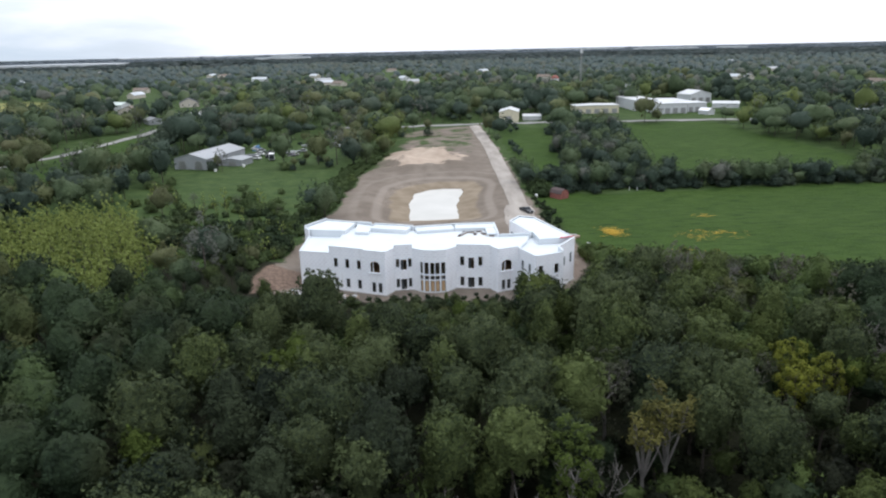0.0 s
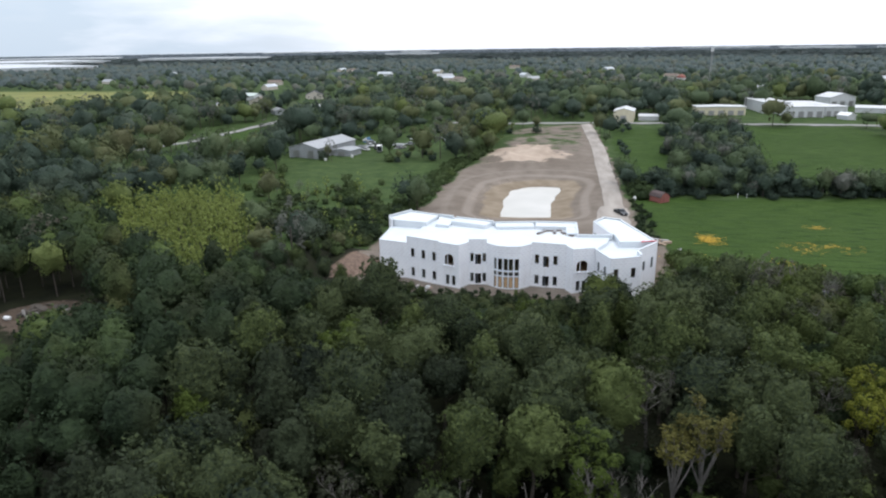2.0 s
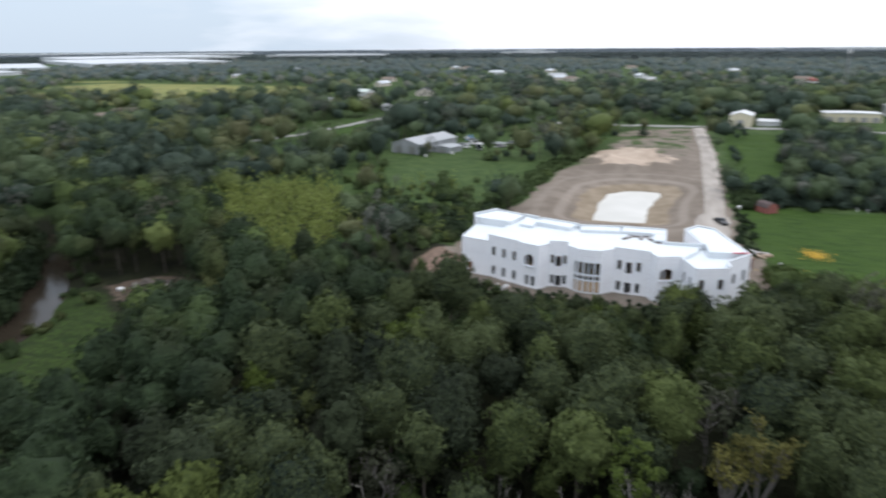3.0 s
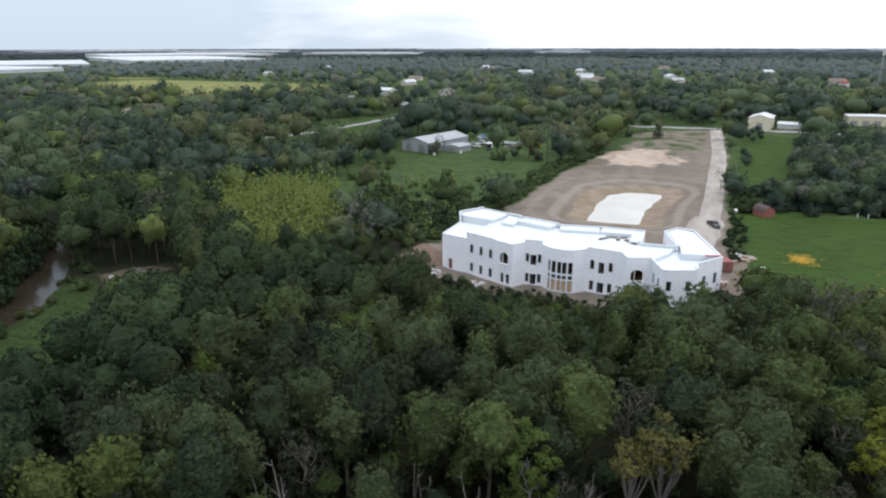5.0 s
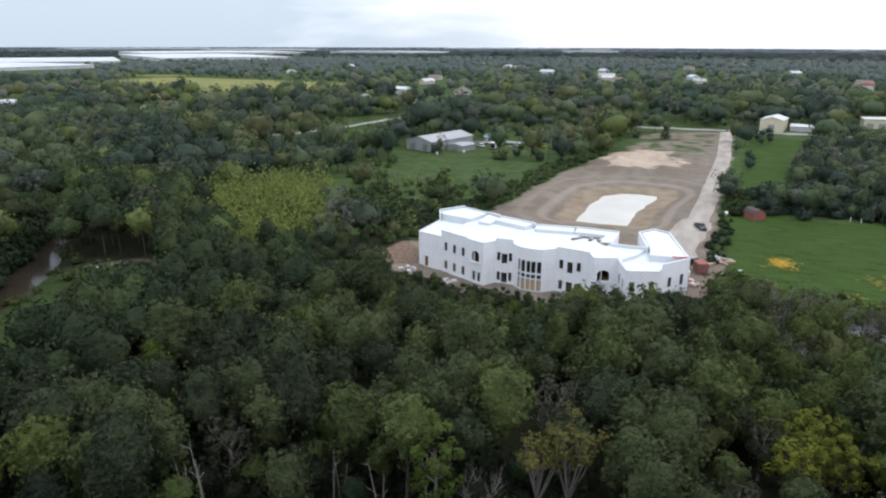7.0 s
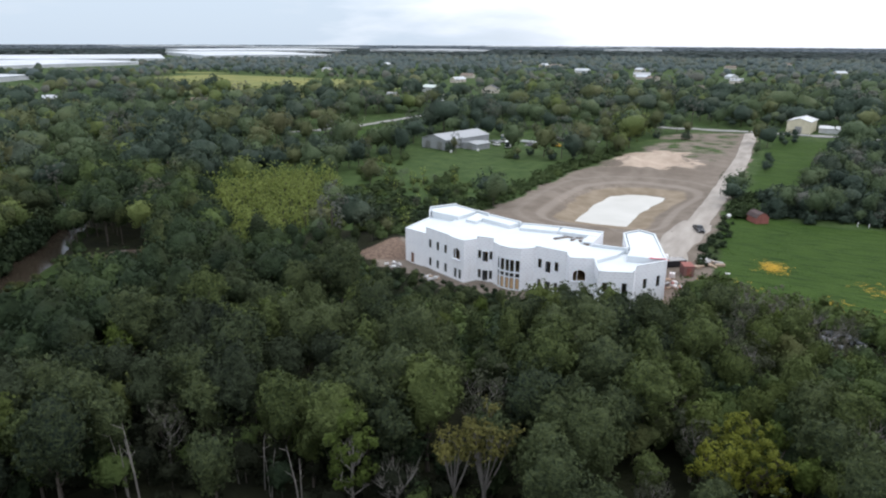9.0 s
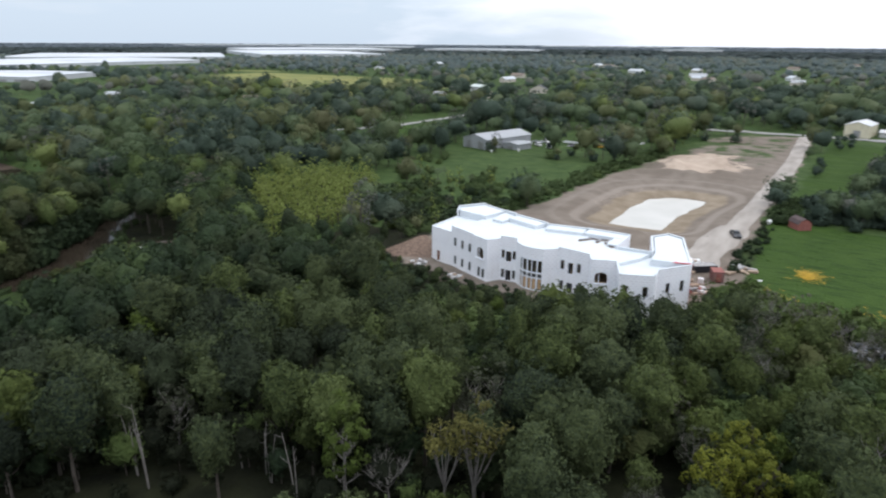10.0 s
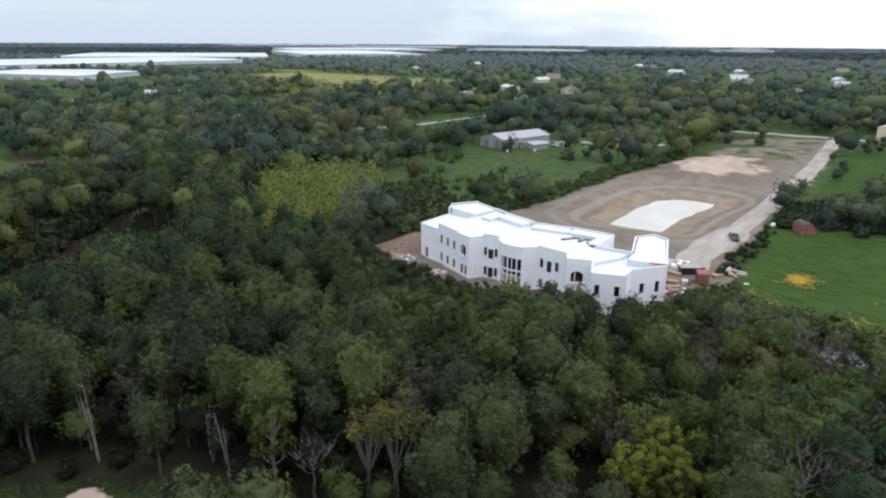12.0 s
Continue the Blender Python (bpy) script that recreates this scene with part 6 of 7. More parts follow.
def flat_building(name, x, y, yaw, w, d, h, wall_mat, roof_mat, label, bays=0, group=""):
    """A long low building: body, roof with a slight fall, parapet trim and a row of bays."""
    t = thing(name, pose(x, y, rests(x, y, min(w, d) * 0.4) - 0.2, 0, 0, yaw), label, "building", group)
    part("wall", box(-w / 2, w / 2, -d / 2, d / 2, 0, h), wall_mat, t)
    part("roof", prism([(-w / 2 - 0.4, h + 0.02), (w / 2 + 0.4, h + 0.02), (w / 2 + 0.4, h + 0.3), (0, h + 0.3 + min(1.0, w * 0.012)), (-w / 2 - 0.4, h + 0.3)], -d / 2 - 0.4, d / 2 + 0.4), roof_mat, t)
    for k in range(bays):
        u = -w / 2 + w * (k + 0.5) / bays
        part("door", box(u - w / bays * 0.3, u + w / bays * 0.3, -d / 2 - 0.06, -d / 2 + 0.03, 0.2, h * 0.6), STEEL, t)
    return t


def wheel_on(t, x, y, r, wide):
    w = part("wheel", tube([(x - wide / 2, y, r), (x + wide / 2, y, r)], [r, r], 14), RUBBER, t)
    part("rim", tube([(x - wide / 2 - 0.01, y, r), (x + wide / 2 + 0.01, y, r)], [r * 0.55, r * 0.55], 10), STEEL, w)


def vehicle(x, y, yaw, paint, label, pickup=False, name="car"):
    """A parked car or pickup, nose along +y."""
    t = thing(name, stand(x, y, yaw, 0.02), label, "vehicle")
    half = 2.7 if pickup else 2.25
    body = [(-half, 0.45), (half, 0.45), (half, 0.85), (half * 0.45, 1.05), (-half, 1.08)]
    bm = bmesh.new()
    side = [[bm.verts.new((s * 0.92, y0, z)) for y0, z in body] for s in (-1, 1)]
    bm.faces.new(side[0])
    bm.faces.new(side[1][::-1])
    for i in range(5):
        j = (i + 1) % 5
        bm.faces.new((side[0][j], side[0][i], side[1][i], side[1][j]))
    bmesh.ops.bevel(bm, geom=bm.edges[:], offset=0.07, segments=2, affect="EDGES")
    part("body", bm, paint, t)
    c0, c1 = (-0.6, 1.15) if pickup else (-1.6, 1.0)
    bm = bmesh.new()
    low = [bm.verts.new(v) for v in ((-0.86, c0, 1.0), (0.86, c0, 1.0), (0.86, c1, 1.0), (-0.86, c1, 1.0))]
    top = [bm.verts.new(v) for v in ((-0.68, c0 + 0.3, 1.62), (0.68, c0 + 0.3, 1.62), (0.68, c1 - 0.65, 1.62), (-0.68, c1 - 0.65, 1.62))]
    bm.faces.new(top)
    for i in range(4):
        j = (i + 1) % 4
        bm.faces.new((low[i], low[j], top[j], top[i]))
    part("windows", bm, DARK_GLASS, t)
    part("cab_roof", box(-0.7, 0.7, c0 + 0.28, c1 - 0.62, 1.6, 1.66, bevel=0.02), paint, t)
    if pickup:
        part("truck_bed", box(-0.78, 0.78, -half + 0.15, c0 - 0.1, 1.0, 1.1), RUBBER, t)
    for sx in (-0.82, 0.82):
        for sy in (-half * 0.62, half * 0.62):
            wheel_on(t, sx, sy, 0.37, 0.24)
    for sx in (-0.65, 0.65):
        part("headlight", box(sx - 0.16, sx + 0.16, half - 0.03, half + 0.02, 0.66, 0.8), PLASTIC_WHITE, t)
    return t


def trailer(x, y, yaw, length, h, paint, label):
    """A box trailer on two wheels with a drawbar."""
    t = thing("trailer", stand(x, y, yaw, 0.02), label, "trailer")
    part("box", box(-1.2, 1.2, -length / 2, length / 2, 0.7, h, bevel=0.06), paint, t)
    part("chassis", box(-1.0, 1.0, -length / 2, length / 2, 0.5, 0.7), STEEL, t)
    part("drawbar", tube([(0, length / 2, 0.6), (0, length / 2 + 1.3, 0.55)], [0.07, 0.05], 6), STEEL, t)
    part("rear_door", box(-1.05, 1.05, -length / 2 - 0.03, -length / 2 + 0.02, 0.8, h - 0.1), DARK_GLASS if paint is WHITE_PAINT else STEEL, t)
    for s in (-1.05, 1.05):
        wheel_on(t, s, -0.3, 0.38, 0.22)
    return t


def boat_shell(x, y, yaw, length, paint, label):
    """A low flatbed with its load, long and narrow."""
    t = thing("flatbed_trailer", stand(x, y, yaw, 0.02), label, "trailer")
    part("deck", box(-1.15, 1.15, -length / 2, length / 2, 0.7, 0.9, bevel=0.03), paint, t)
    part("rail", box(-1.15, -1.05, -length / 2, length / 2, 0.91, 1.35), paint, t)
    part("rail", box(1.05, 1.15, -length / 2, length / 2, 0.91, 1.35), paint, t)
    for s in (-1.0, 1.0):
        wheel_on(t, s, -0.6, 0.36, 0.22)
        wheel_on(t, s, 0.4, 0.36, 0.22)
    return t


def heap(name, x, y, pieces, spread, tall, mats, label, category, seed, long=1.2, yaw=0):
    """A loose heap of boards and blocks; each piece is a part."""
    q = random.Random(seed)
    t = thing(name, stand(x, y, yaw), label, category)
    for k in range(pieces):
        a, d = q.uniform(0, 6.28), spread * math.sqrt(q.random())
        hx, hy, hz = long * q.uniform(0.3, 1.0), q.uniform(0.12, 0.5), q.uniform(0.08, 0.3)
        z = tall * (1 - d / spread) * q.uniform(0.3, 1.0)
        part("piece", box(-hx, hx, -hy, hy, -hz, hz, bevel=0.02), q.choice(mats), t, "", pose(d * math.cos(a), d * math.sin(a), z + hz * 0.5, q.uniform(-18, 18), q.uniform(-18, 18), q.uniform(0, 180)))
    return t


# ---- on and round the building site ----
vehicle(23.4, 188.2, 205, DARK_PAINT, "black pickup truck parked on the gravel track", True, "pickup_truck")

cabin = thing("storage_container", stand(26.9, 151.2, 25), "red metal storage container on bare soil beside the building", "container")
part("body", box(-1.1, 1.1, -1.6, 1.6, 0.15, 2.3, bevel=0.04), RUST_RED, cabin)
part("roof", box(-1.15, 1.15, -1.65, 1.65, 2.3, 2.4, bevel=0.02), SHED_ROOF, cabin)
part("door", box(-0.5, 0.5, -1.65, -1.59, 0.25, 2.0), SHED_ROOF, cabin)
for k in range(6):
    part("rib", box(-1.15, -1.1, -1.45 + k * 0.56, -1.37 + k * 0.56, 0.2, 2.28), RUST_RED, cabin)
for s in (-0.85, 0.85):
    part("skid", box(s - 0.12, s + 0.12, -1.5, 1.5, -0.1, 0.15), STEEL, cabin)
bin_ = thing("skip", stand(23.2, 155.4, 40), "open dark steel rubbish skip, filled with pale waste", "skip")
part("body", prism([(-2.2, 0.1), (2.2, 0.1), (2.7, 1.5), (-2.7, 1.5)], -1.1, 1.1), DARK_PAINT, bin_)
part("waste", box(-2.4, 2.4, -0.95, 0.95, 1.4, 1.62, bevel=0.08), RUBBLE, bin_)
for s in (-1, 1):
    part("rim", box(-2.75, 2.75, s * 1.1 - 0.06, s * 1.1 + 0.06, 1.5, 1.6), STEEL, bin_)
tank = thing("water_tank", stand(24.6, 147.4, 10), "square white plastic water tank on a pallet", "tank")
part("pallet", box(-0.6, 0.6, -0.6, 0.6, 0, 0.14), LUMBER, tank)
part("tank", box(-0.55, 0.55, -0.55, 0.55, 0.15, 1.2, bevel=0.08), PLASTIC_WHITE, tank)
part("cap", tube([(0, 0, 1.19), (0, 0, 1.27)], [0.12, 0.12], 10), STEEL, tank)
for k, (x, y, yaw) in enumerate(((21.4, 146.6, 15), (23.4, 143.6, 40), (20.2, 152.6, -10), (28.6, 157.4, 65))):
    stack = thing("lumber_stack", stand(x, y, yaw), "stack of sawn pale lumber on bearers", "lumber", "lumber stacks on the site")
    for s in (-1.2, 1.2):
        part("bearer", box(s - 0.06, s + 0.06, -0.7, 0.7, 0, 0.12), LUMBER, stack)
    for row in range(3):
        for col_ in range(5):
            part("board", box(-1.9 + 0.06 * ((row + col_ + k) % 3), 1.9, -0.68 + col_ * 0.28, -0.44 + col_ * 0.28, 0.12 + row * 0.16, 0.265 + row * 0.16), LUMBER, stack)
heap("debris_pile", 24.6, 142.0, 34, 2.6, 0.8, [RUBBLE, LUMBER, PLASTIC_WHITE, SHED_RED, STEEL], "loose pile of boards, wrap and offcuts on bare soil", "debris", 5)
heap("debris_pile", 19.5, 159.5, 26, 2.4, 0.7, [RUBBLE, PLASTIC_WHITE, LUMBER], "pile of pale wrap and rubble beside the gravel", "debris", 6)
heap("debris_pile", 30.0, 160.5, 22, 2.6, 0.6, [RUBBLE, RUBBLE, LUMBER], "low pile of grey rubble at the edge of the grass", "debris", 7)
heap("debris_pile", 56.0, 129.5, 70, 3.8, 0.9, [SCRAP, SCRAP, SCRAP, RUBBLE], "spread pile of grey and white scrap at the pasture's edge", "debris", 8, 0.55)
heap("debris_pile", -30.5, 124.5, 20, 1.8, 0.5, [RUBBLE, LUMBER, PLASTIC_WHITE], "small pile of offcuts in front of the building", "debris", 9, 0.6)
heap("debris_pile", -19.5, 121.6, 16, 1.8, 0.35, [PLASTIC_WHITE, LUMBER, RUBBLE], "scattered scraps of wrap and boards on soil", "debris", 10, 0.6)
heap("log_pile", -86.5, 98.5, 30, 5.0, 0.9, [BARK, PALE_BARK, BARK], "fallen logs and brushwood in a muddy gap of the wood", "logs", 11, 2.6)
cooler = thing("barrel", stand(-90.5, 94.5), "white plastic barrel lying near fallen logs", "barrel")
part("shell", tube([(-0.6, 0, 0.42), (-0.5, 0, 0.45), (0.5, 0, 0.45), (0.6, 0, 0.42)], [0.36, 0.42, 0.42, 0.36], 12), PLASTIC_WHITE, cooler)
part("hoop", tube([(0.25, 0, 0.45), (0.33, 0, 0.45)], [0.44, 0.44], 12), PLASTIC_WHITE, cooler)

# yellow excavator behind the building
dig = thing("excavator", stand(-4.5, 160.2, 200), "yellow tracked excavator with its arm folded", "excavator")
for s in (-1, 1):
    part("track", box(s * 0.9 - 0.28, s * 0.9 + 0.28, -1.7, 1.7, 0, 0.75, bevel=0.2), RUBBER, dig)
part("house", box(-1.15, 1.15, -1.6, 1.0, 0.85, 1.75, bevel=0.1), YELLOW_PAINT, dig)
cab_ = part("cab", box(-1.1, -0.1, -0.2, 1.2, 1.76, 2.85, bevel=0.08), YELLOW_PAINT, dig)
part("cab_window", box(-1.0, -0.2, 1.18, 1.23, 1.9, 2.7), DARK_GLASS, cab_)
part("boom", tube([(0.4, 1.0, 1.5), (0.4, 2.8, 3.6), (0.4, 4.3, 3.2)], [0.24, 0.2, 0.15], 6), YELLOW_PAINT, dig)
part("stick", tube([(0.4, 4.3, 3.2), (0.4, 4.6, 1.2)], [0.16, 0.11], 6), YELLOW_PAINT, dig)
part("bucket", prism([(0.0, 0.5), (0.8, 0.5), (0.8, 1.2), (0.0, 1.2)], 4.2, 4.9), STEEL, dig)

# red tarpaulin that hangs over the roof's corner, red sheathing on the east wall
tarp = thing("tarpaulin", pose(0, 0, 0), "bright red tarpaulin flung over the roof corner", "tarpaulin")
bm = bmesh.new()
pts = [[(23.0 + u * 3.3 + 0.2 * v, 129.6 + u * 1.4 + v * (1 - 0.8 * u), 9.03 + 0.06 * math.sin(7 * u + 3 * v) - (0.0 if u < 0.9 else 0.25)) for u in (0, 0.25, 0.5, 0.75, 1.0)] for v in (0, 0.5, 1.0)]
vv = [[bm.verts.new(p) for p in row] for row in pts]
for j in range(2):
    for i in range(4):
        bm.faces.new((vv[j][i], vv[j][i + 1], vv[j + 1][i + 1], vv[j + 1][i]))
part("sheet", bm, ROPE_RED, tarp)
part("fold", tube([(22.9, 129.7, 9.06), (24.6, 130.1, 9.12), (26.0, 130.9, 9.08)], [0.05, 0.12, 0.06], 6), ROPE_RED, tarp)
east = pose(26.2, 130.6, 0, 0, 0, math.degrees(math.atan2(16.8, -5.9)))
for k in range(7):
    part("sheathing_panel", box(0.1 + k * 2.5, 2.56 + k * 2.5, -0.04, -0.004, 0.2, 8.8), RED_WRAP, building, "dull red sheathing panel", east)

# loose stacks left on the roof
for k, (x, y, w_) in enumerate(((4.6, 137.9, 1.3), (6.8, 138.3, 0.8), (3.2, 136.2, 1.5), (6.0, 136.8, 1.1), (7.8, 136.4, 0.7), (9.2, 134.8, 0.9))):
    st = thing("material_stack", pose(x, y, MAIN_DECK, 0, 0, 30 * k), "low stack of dark roofing material on the white roof", "roofing", "stacks on the roof")
    part("pallet", box(-w_, w_, -0.35, 0.35, 0, 0.12), LUMBER, st)
    part("bundle", box(-w_ * 0.9, w_ * 0.7, -0.3, 0.28, 0.121, 0.32, bevel=0.04), SHINGLE, st)
    part("sheet", box(-w_ * 0.5, w_ * 1.05, -0.38, 0.2, 0.322, 0.35), STEEL, st)

# ---- red garden shed in the pasture, tank beside the track ----
shed = thing("garden_shed", stand(35.9, 206.4, 38) @ Matrix.Scale(1.05, 4), "small faded red wooden barn shed with a gambrel roof, on grass", "shed")
gam = [(-1.75, 0), (1.75, 0), (1.75, 1.65), (1.15, 2.4), (0, 2.85), (-1.15, 2.4), (-1.75, 1.65)]
part("wall", prism(gam, -2.2, 2.2), SHED_RED, shed)
for a, c in (((1.86, 1.52), (1.18, 2.47)), ((1.18, 2.47), (0, 2.94)), ((0, 2.94), (-1.18, 2.47)), ((-1.18, 2.47), (-1.86, 1.52))):
    part("roof", prism([a, (a[0], a[1] + 0.08), (c[0], c[1] + 0.08), c][::-1], -2.35, 2.35), SHED_ROOF_DARK, shed)
dr = part("door", box(-0.8, 0.8, -2.26, -2.2, 0.1, 1.95), SHED_ROOF, shed)
part("trim", box(-0.05, 0.05, -2.29, -2.26, 0.1, 1.95), SHED_RED, dr)
tk = thing("gas_tank", stand(28.4, 205.5, 70), "white gas tank on two feet beside scrub", "tank")
part("tank", tube([(-1.1, 0, 0.75), (-0.9, 0, 0.75), (0.9, 0, 0.75), (1.1, 0, 0.75)], [0.25, 0.5, 0.5, 0.25], 14), PLASTIC_WHITE, tk)
for s in (-0.6, 0.6):
    part("foot", box(s - 0.1, s + 0.1, -0.35, 0.35, -0.1, 0.4), CONCRETE, tk)
fd = thing("feed_trough", stand(34.6, 155.4, 20) @ Matrix.Scale(0.6, 4), "pale feed trough standing in the grass", "trough")
part("tub", prism([(-0.7, 0.1), (0.7, 0.1), (0.85, 0.5), (-0.85, 0.5)], -0.3, 0.3), PLASTIC_WHITE, fd)
part("leg", box(-0.6, -0.5, -0.25, 0.25, -0.1, 0.1), STEEL, fd)
part("leg", box(0.5, 0.6, -0.25, 0.25, -0.1, 0.1), STEEL, fd)
for x in (60.0, 62.6):
    gp = thing("gate_post", stand(x, 213.5), "white gate post at the edge of the pasture", "post", "white gate posts")
    part("post", tube([(0, 0, -0.2), (0, 0, 1.2)], [0.1, 0.09], 8), PLASTIC_WHITE, gp)
    part("cap", tube([(0, 0, 1.2), (0, 0, 1.28)], [0.13, 0.04], 8), PLASTIC_WHITE, gp)

# ---- farm yard west of the site ----
farm = gable_building("barn", -100.5, 283.5, -14, 15, 30, 4.4, 6.4, METAL_DULL, METAL_GREY, "long grey sheet-metal barn with a pale low roof", "barn", door=2)
gable_building("lean_to", -88.0, 279.5, -14, 9, 9, 2.6, 3.2, METAL_DULL, METAL_DULL, "low grey metal lean-to beside the barn", "outbuilding", door=1)
trailer(-75.5, 287.5, 15, 5.0, 3.1, WHITE_PAINT, "tall white box trailer standing open in the yard")
heap("covered_stack", -90.0, 317.0, 16, 2.6, 2.4, [BLUE_PAINT, BLUE_PAINT, PLASTIC_WHITE], "tall stack under blue and white tarpaulins", "stack", 20, 1.6)
YARD_CARS = [(-84, 300, 70, WHITE_PAINT), (-80.5, 304, 100, DARK_PAINT), (-83, 290.5, 60, WHITE_PAINT), (-79, 294, 20, DARK_PAINT), (-86, 309, 85, METAL_GREY), (-66, 306, 100, METAL_GREY), (-88, 291, 45, WHITE_PAINT), (-57, 300, 75, YELLOW_PAINT), (-56, 344, 30, METAL_GREY), (-52, 338, 50, WHITE_PAINT), (-60, 316, 95, DARK_PAINT)]
for x, y, yaw, paint in YARD_CARS:
    colour = {"white_car_paint": "white", "black_car_paint": "black", "galvanised_sheet": "grey", "yellow_machine_paint": "yellow"}[paint.name]
    vehicle(x, y, yaw, paint, f"old {colour} car parked on the grass of a farm yard")
for x, y, yaw, ln, paint in ((-72, 303, 85, 8, METAL_WHITE), (-66, 321, 60, 7, METAL_WHITE), (-50.5, 318, 20, 6, METAL_GREY), (-53, 326, 35, 7, METAL_WHITE), (-86, 296, 70, 6, METAL_GREY)):
    boat_shell(x, y, yaw, ln, paint, "pale flatbed trailer parked in long grass")
heap("scrap_pile", -69, 298, 28, 2.6, 1.0, [STEEL, RUBBLE, SHINGLE], "heap of dark scrap beside parked trailers", "scrap", 21, 1.3)
heap("scrap_pile", -47, 322, 30, 3.6, 0.7, [RUBBLE, STEEL, PLASTIC_WHITE], "spread of grey scrap in the farm yard", "scrap", 22, 1.4)
for x, y in ((-83.5, 272.5), (-92.5, 264.0)):
    pl = thing("white_bucket", stand(x, y), "white plastic tub on the grass", "tub")
    part("tub", tube([(0, 0, 0), (0, 0, 0.9)], [0.5, 0.6], 12), PLASTIC_WHITE, pl)
    part("lip", tube([(0, 0, 0.88), (0, 0, 0.95)], [0.63, 0.63], 12), PLASTIC_WHITE, pl)

# ---- buildings beyond the fields ----
gable_building("warehouse", 39, 404, -8, 11, 18, 6.0, 7.6, CREAM, METAL_WHITE, "cream gabled warehouse with a pale metal roof", windows=0, door=1)
gable_building("outbuilding", 53, 406, 80, 7, 11, 2.6, 3.6, METAL_WHITE, METAL_WHITE, "low pale outbuilding beside a warehouse", door=1)
flat_building("warehouse", 96, 432, 4, 28, 12, 5.0, CREAM, METAL_WHITE, "long cream warehouse with a white roof", 5)
flat_building("house", 62, 470, 5, 15, 9, 4.0, BEIGE, METAL_GREY, "low beige building half hidden by trees", 3)
flat_building("warehouse", 128, 452, 6, 15, 34, 6.5, METAL_WHITE, METAL_WHITE, "white industrial hall with a flat pale roof", 2, "industrial halls")
flat_building("warehouse", 146, 446, 6, 22, 24, 5.5, METAL_WHITE, METAL_WHITE, "white industrial hall with a flat pale roof", 3, "industrial halls")
flat_building("warehouse", 139, 422, 6, 20, 14, 6.0, METAL_WHITE, METAL_WHITE, "white industrial hall with loading doors", 4, "industrial halls")
flat_building("warehouse", 157, 428, 6, 12, 14, 5.5, METAL_WHITE, METAL_WHITE, "grey-white industrial hall with loading doors", 3, "industrial halls")
gable_building("warehouse", 176, 478, 20, 18, 14, 6.0, 8.5, METAL_WHITE, METAL_WHITE, "white gabled hall with dark openings", door=3)
gable_building("outbuilding", 159, 409, 30, 6, 7, 2.6, 4.0, METAL_WHITE, PLASTIC_WHITE, "small white outbuilding beside the road")
gable_building("outbuilding", 183, 440, 70, 7, 16, 3.0, 4.2, METAL_WHITE, METAL_WHITE, "long white outbuilding beside the halls", door=1)
gable_building("house", 213, 386, 75, 9, 14, 3.2, 5.2, BEIGE, SHED_ROOF, "house with a red roof among trees", "house", 3)
gable_building("house", 236, 376, 80, 9, 20, 3.2, 4.6, METAL_WHITE, METAL_WHITE, "long white house with a pale roof", "house", 3)
gable_building("house", 216, 352, 60, 11, 13, 3.6, 6.6, METAL_WHITE, SHINGLE, "house with a dark shingle roof and white gables", "house", 3)
gable_building("house", 262, 392, 85, 8, 18, 3.0, 4.4, METAL_WHITE, METAL_GREY, "long pale house beyond trees", "house", 3)
gable_building("house", -245, 508, 70, 9, 15, 4.5, 6.2, METAL_WHITE, GREEN_ROOF, "white barn with a pale green roof", "house", 2)
gable_building("house", -215, 461, 8, 13, 10, 4.6, 7.2, BEIGE, SHINGLE_BROWN, "beige two-storey house with a brown roof", "house", 3)
flat_building("stable", -166, 446, 12, 24, 9, 3.0, METAL_WHITE, METAL_WHITE, "long low white stable roof", 5)
gable_building("house", -199, 528, 20, 14, 10, 3.4, 6.6, BEIGE, SHINGLE, "house with a dark shingle roof", "house", 3)
gable_building("house", -146, 512, -20, 13, 9, 3.0, 5.8, BEIGE, SHINGLE_BROWN, "house with a brown shingle roof and pale gable", "house", 3)
gable_building("house", -182, 420, 40, 9, 11, 2.8, 4.2, METAL_GREY, METAL_GREY, "grey low house between trees", "house", 2)
silo = thing("silo", stand(104, 640), "small red and white domed silo", "silo")
part("drum", tube([(0, 0, 0), (0, 0, 9.5)], [4.0, 4.0], 18), METAL_WHITE, silo)
part("dome", tube([(0, 0, 9.5), (0, 0, 11.5), (0, 0, 12.6)], [4.1, 2.9, 0.4], 18), SHED_RED, silo)
hr_ = random.Random(3)
for x, y in FAR_HOUSES:
    w_, d_ = hr_.uniform(9, 14), hr_.uniform(14, 26)
    near_ = 0.6 if math.hypot(x, y) < 520 else 0.78
    k = hr_.random()
    gable_building("house", x, y, hr_.uniform(0, 180), w_ * near_, d_ * near_, 4.2 * near_, 7.2 * near_, METAL_WHITE if k < 0.3 else BEIGE, HALL_ROOF if k < 0.45 else (SHINGLE_BROWN if k < 0.8 else METAL_GREY), "far pale house among woods" if k < 0.45 else "far house with a dull roof among woods", "house", 2)
# distribution halls on the plain, huge and white
for x, y, yaw, w_, d_, h_ in HALLS:
    flat_building("distribution_hall", x, y, yaw, w_, d_, h_, HALL_WALL, HALL_ROOF, "vast pale distribution hall on the far plain", 8, "distribution halls")
# radio mast: lattice of three legs
mast = thing("radio_mast", stand(128, 640), "slim grey lattice radio mast with aerials at its top", "mast")
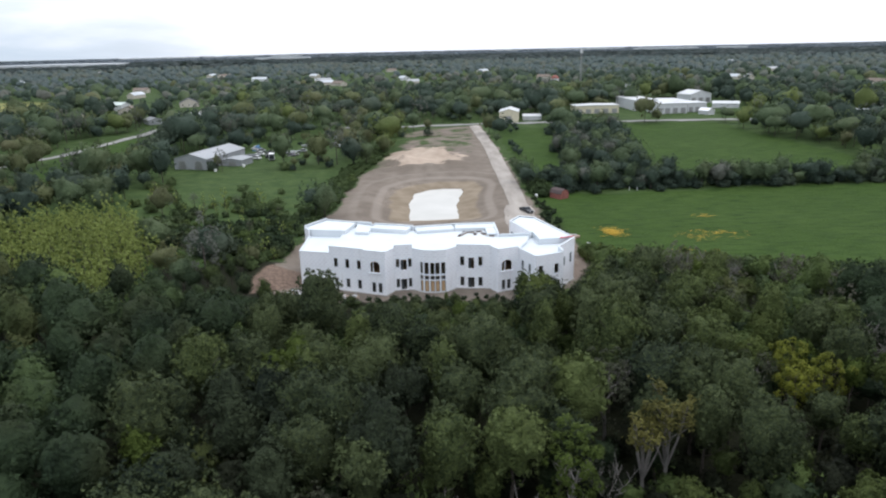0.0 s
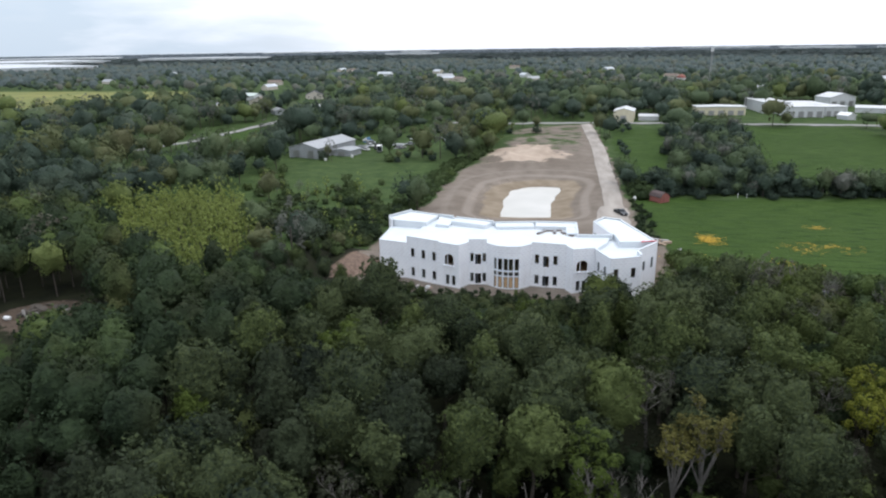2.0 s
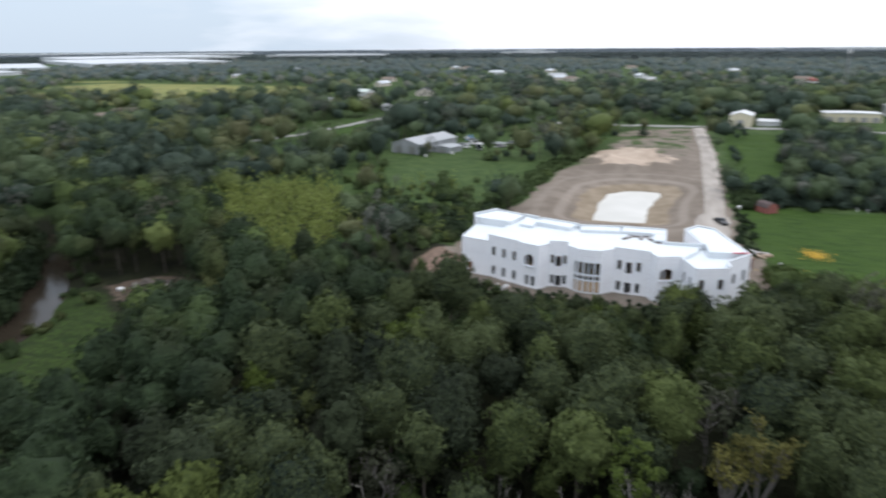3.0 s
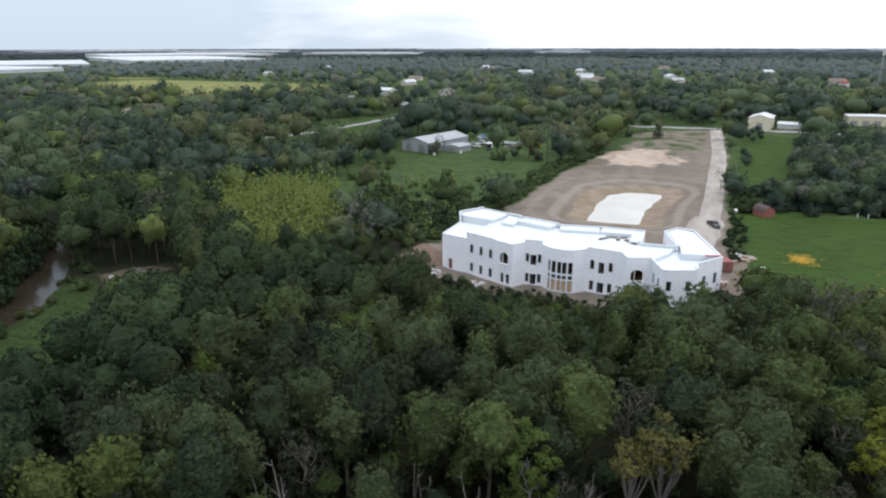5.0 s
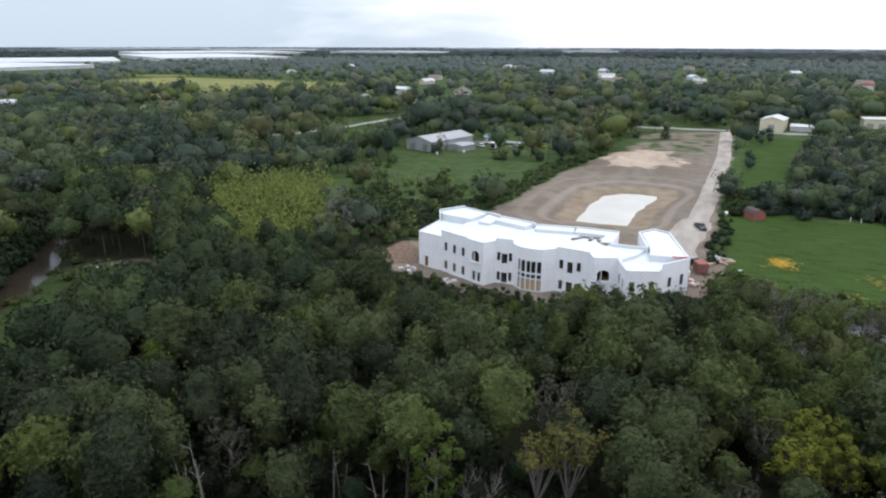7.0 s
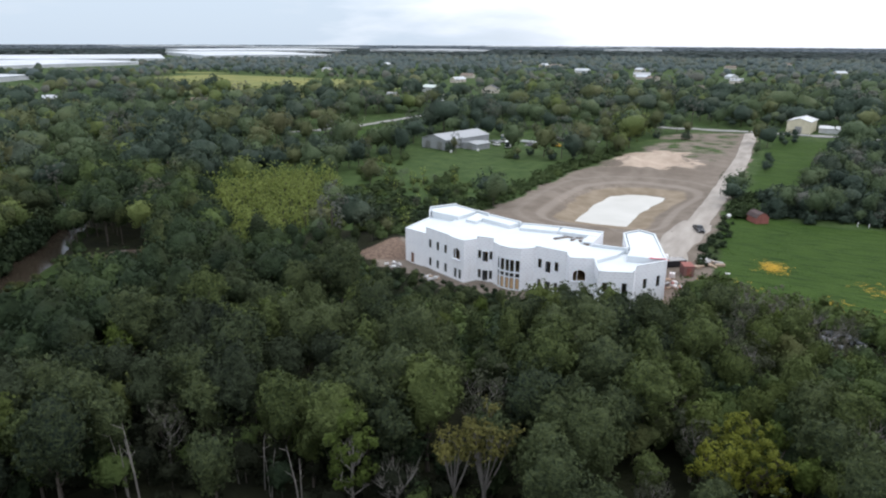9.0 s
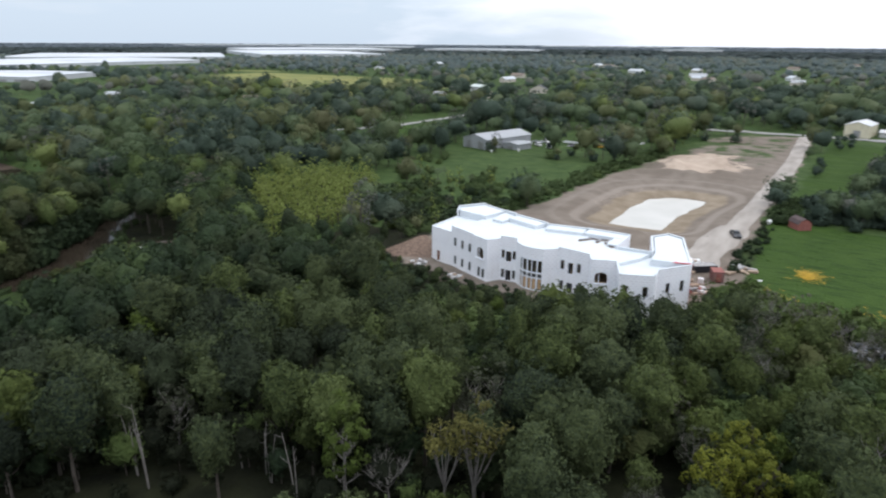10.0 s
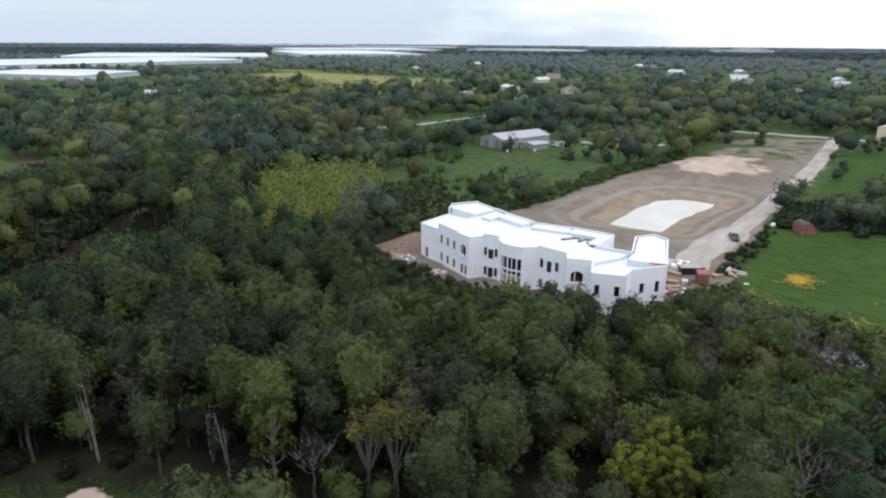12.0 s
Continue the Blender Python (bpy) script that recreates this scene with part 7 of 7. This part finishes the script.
for k in range(3):
    a = k * 2.094
    part("leg", tube([(1.0 * math.cos(a), 1.0 * math.sin(a), 0), (0.5 * math.cos(a), 0.5 * math.sin(a), 34)], [0.22, 0.16], 5), STEEL, mast)
    part("aerial", box(1.0 * math.cos(a) - 0.35, 1.0 * math.cos(a) + 0.35, 1.0 * math.sin(a) - 0.35, 1.0 * math.sin(a) + 0.35, 31.5, 35.0), PLASTIC_WHITE, mast)
for k in range(11):
    a = k * 2.094
    part("brace", tube([(0.9 * math.cos(a), 0.9 * math.sin(a), 3 * k), (0.85 * math.cos(a + 2.094), 0.85 * math.sin(a + 2.094), 3 * k + 3)], [0.08, 0.08], 4), STEEL, mast)


# ---- flowers in the pasture ----
def flower_patch(cx, cy, rx, ry, count, seed, label):
    q = np.random.RandomState(seed)
    knots = q.normal(0, 0.5, (max(8, count // 14), 2)) * np.array([rx, ry])
    p = np.array([cx, cy]) + knots[q.randint(0, len(knots), count)] + q.normal(0, 0.3, (count, 2))
    z = height(p) + q.uniform(0.15, 0.4, count)
    s = q.uniform(0.04, 0.11, count)[:, None]
    base = np.column_stack([p, z])
    o = np.array([(-1, -0.6, 0), (1, -0.6, 0.1), (0.2, 1, 0.3)])
    ang = q.uniform(0, 6.28, count)
    v = []
    for k in range(3):
        x_, y_ = o[k, 0] * np.cos(ang) - o[k, 1] * np.sin(ang), o[k, 0] * np.sin(ang) + o[k, 1] * np.cos(ang)
        v.append(base + s * np.stack([x_, y_, np.full(count, o[k, 2])], 1))
    v = np.stack(v, 1).reshape(-1, 3)
    tagged(new("flowers", np_mesh("flowers", v, np.arange(len(v)).reshape(-1, 3), PETALS)), label, "flowers", kind="stuff")


# tufts of longer grass in the pastures
q = np.random.RandomState(90)
p = np.column_stack([q.uniform(28, 190, 12000), q.uniform(112, 226, 12000)])
p = p[(depth_in(p, MEADOW) > 0.5)]
p = p[waves(p, 9, 91) + q.normal(0, 0.35, len(p)) > 0.25]
z = height(p) - 0.05
tall, wide, ang = q.uniform(0.06, 0.16, len(p)), q.uniform(0.25, 0.6, len(p)), q.uniform(0, 6.28, len(p))
v, at_ = [], 0
for k in range(3):
    a = ang + k * 2.09
    lean = 0.5 * tall
    v.append(np.stack([np.column_stack([p[:, 0] + wide * np.cos(a), p[:, 1] + wide * np.sin(a), z]), np.column_stack([p[:, 0] + wide * np.cos(a + 1.6), p[:, 1] + wide * np.sin(a + 1.6), z]), np.column_stack([p[:, 0] + lean * np.cos(a + 0.8), p[:, 1] + lean * np.sin(a + 0.8), z + tall])], 1).reshape(-1, 3))
v = np.concatenate(v)
tagged(new("grass_tufts", np_mesh("grass_tufts", v, np.arange(len(v)).reshape(-1, 3), GRASS_BLADES)), "tufts of longer green grass in the pasture", "grass", kind="stuff")

flower_patch(42.6, 164.6, 2.9, 4.0, 2500, 1, "dense patch of yellow wildflowers in green pasture")
for k, (x, y, rx, ry, c) in enumerate(((72, 179, 3.0, 1.6, 420), (63, 160, 5.5, 4.5, 620), (71, 161, 4.5, 4.0, 420), (36.5, 148, 5, 4, 600), (55, 146, 6, 4, 420))):
    flower_patch(x, y, rx, ry, c, 2 + k, "thin scatter of yellow wildflowers in green pasture")
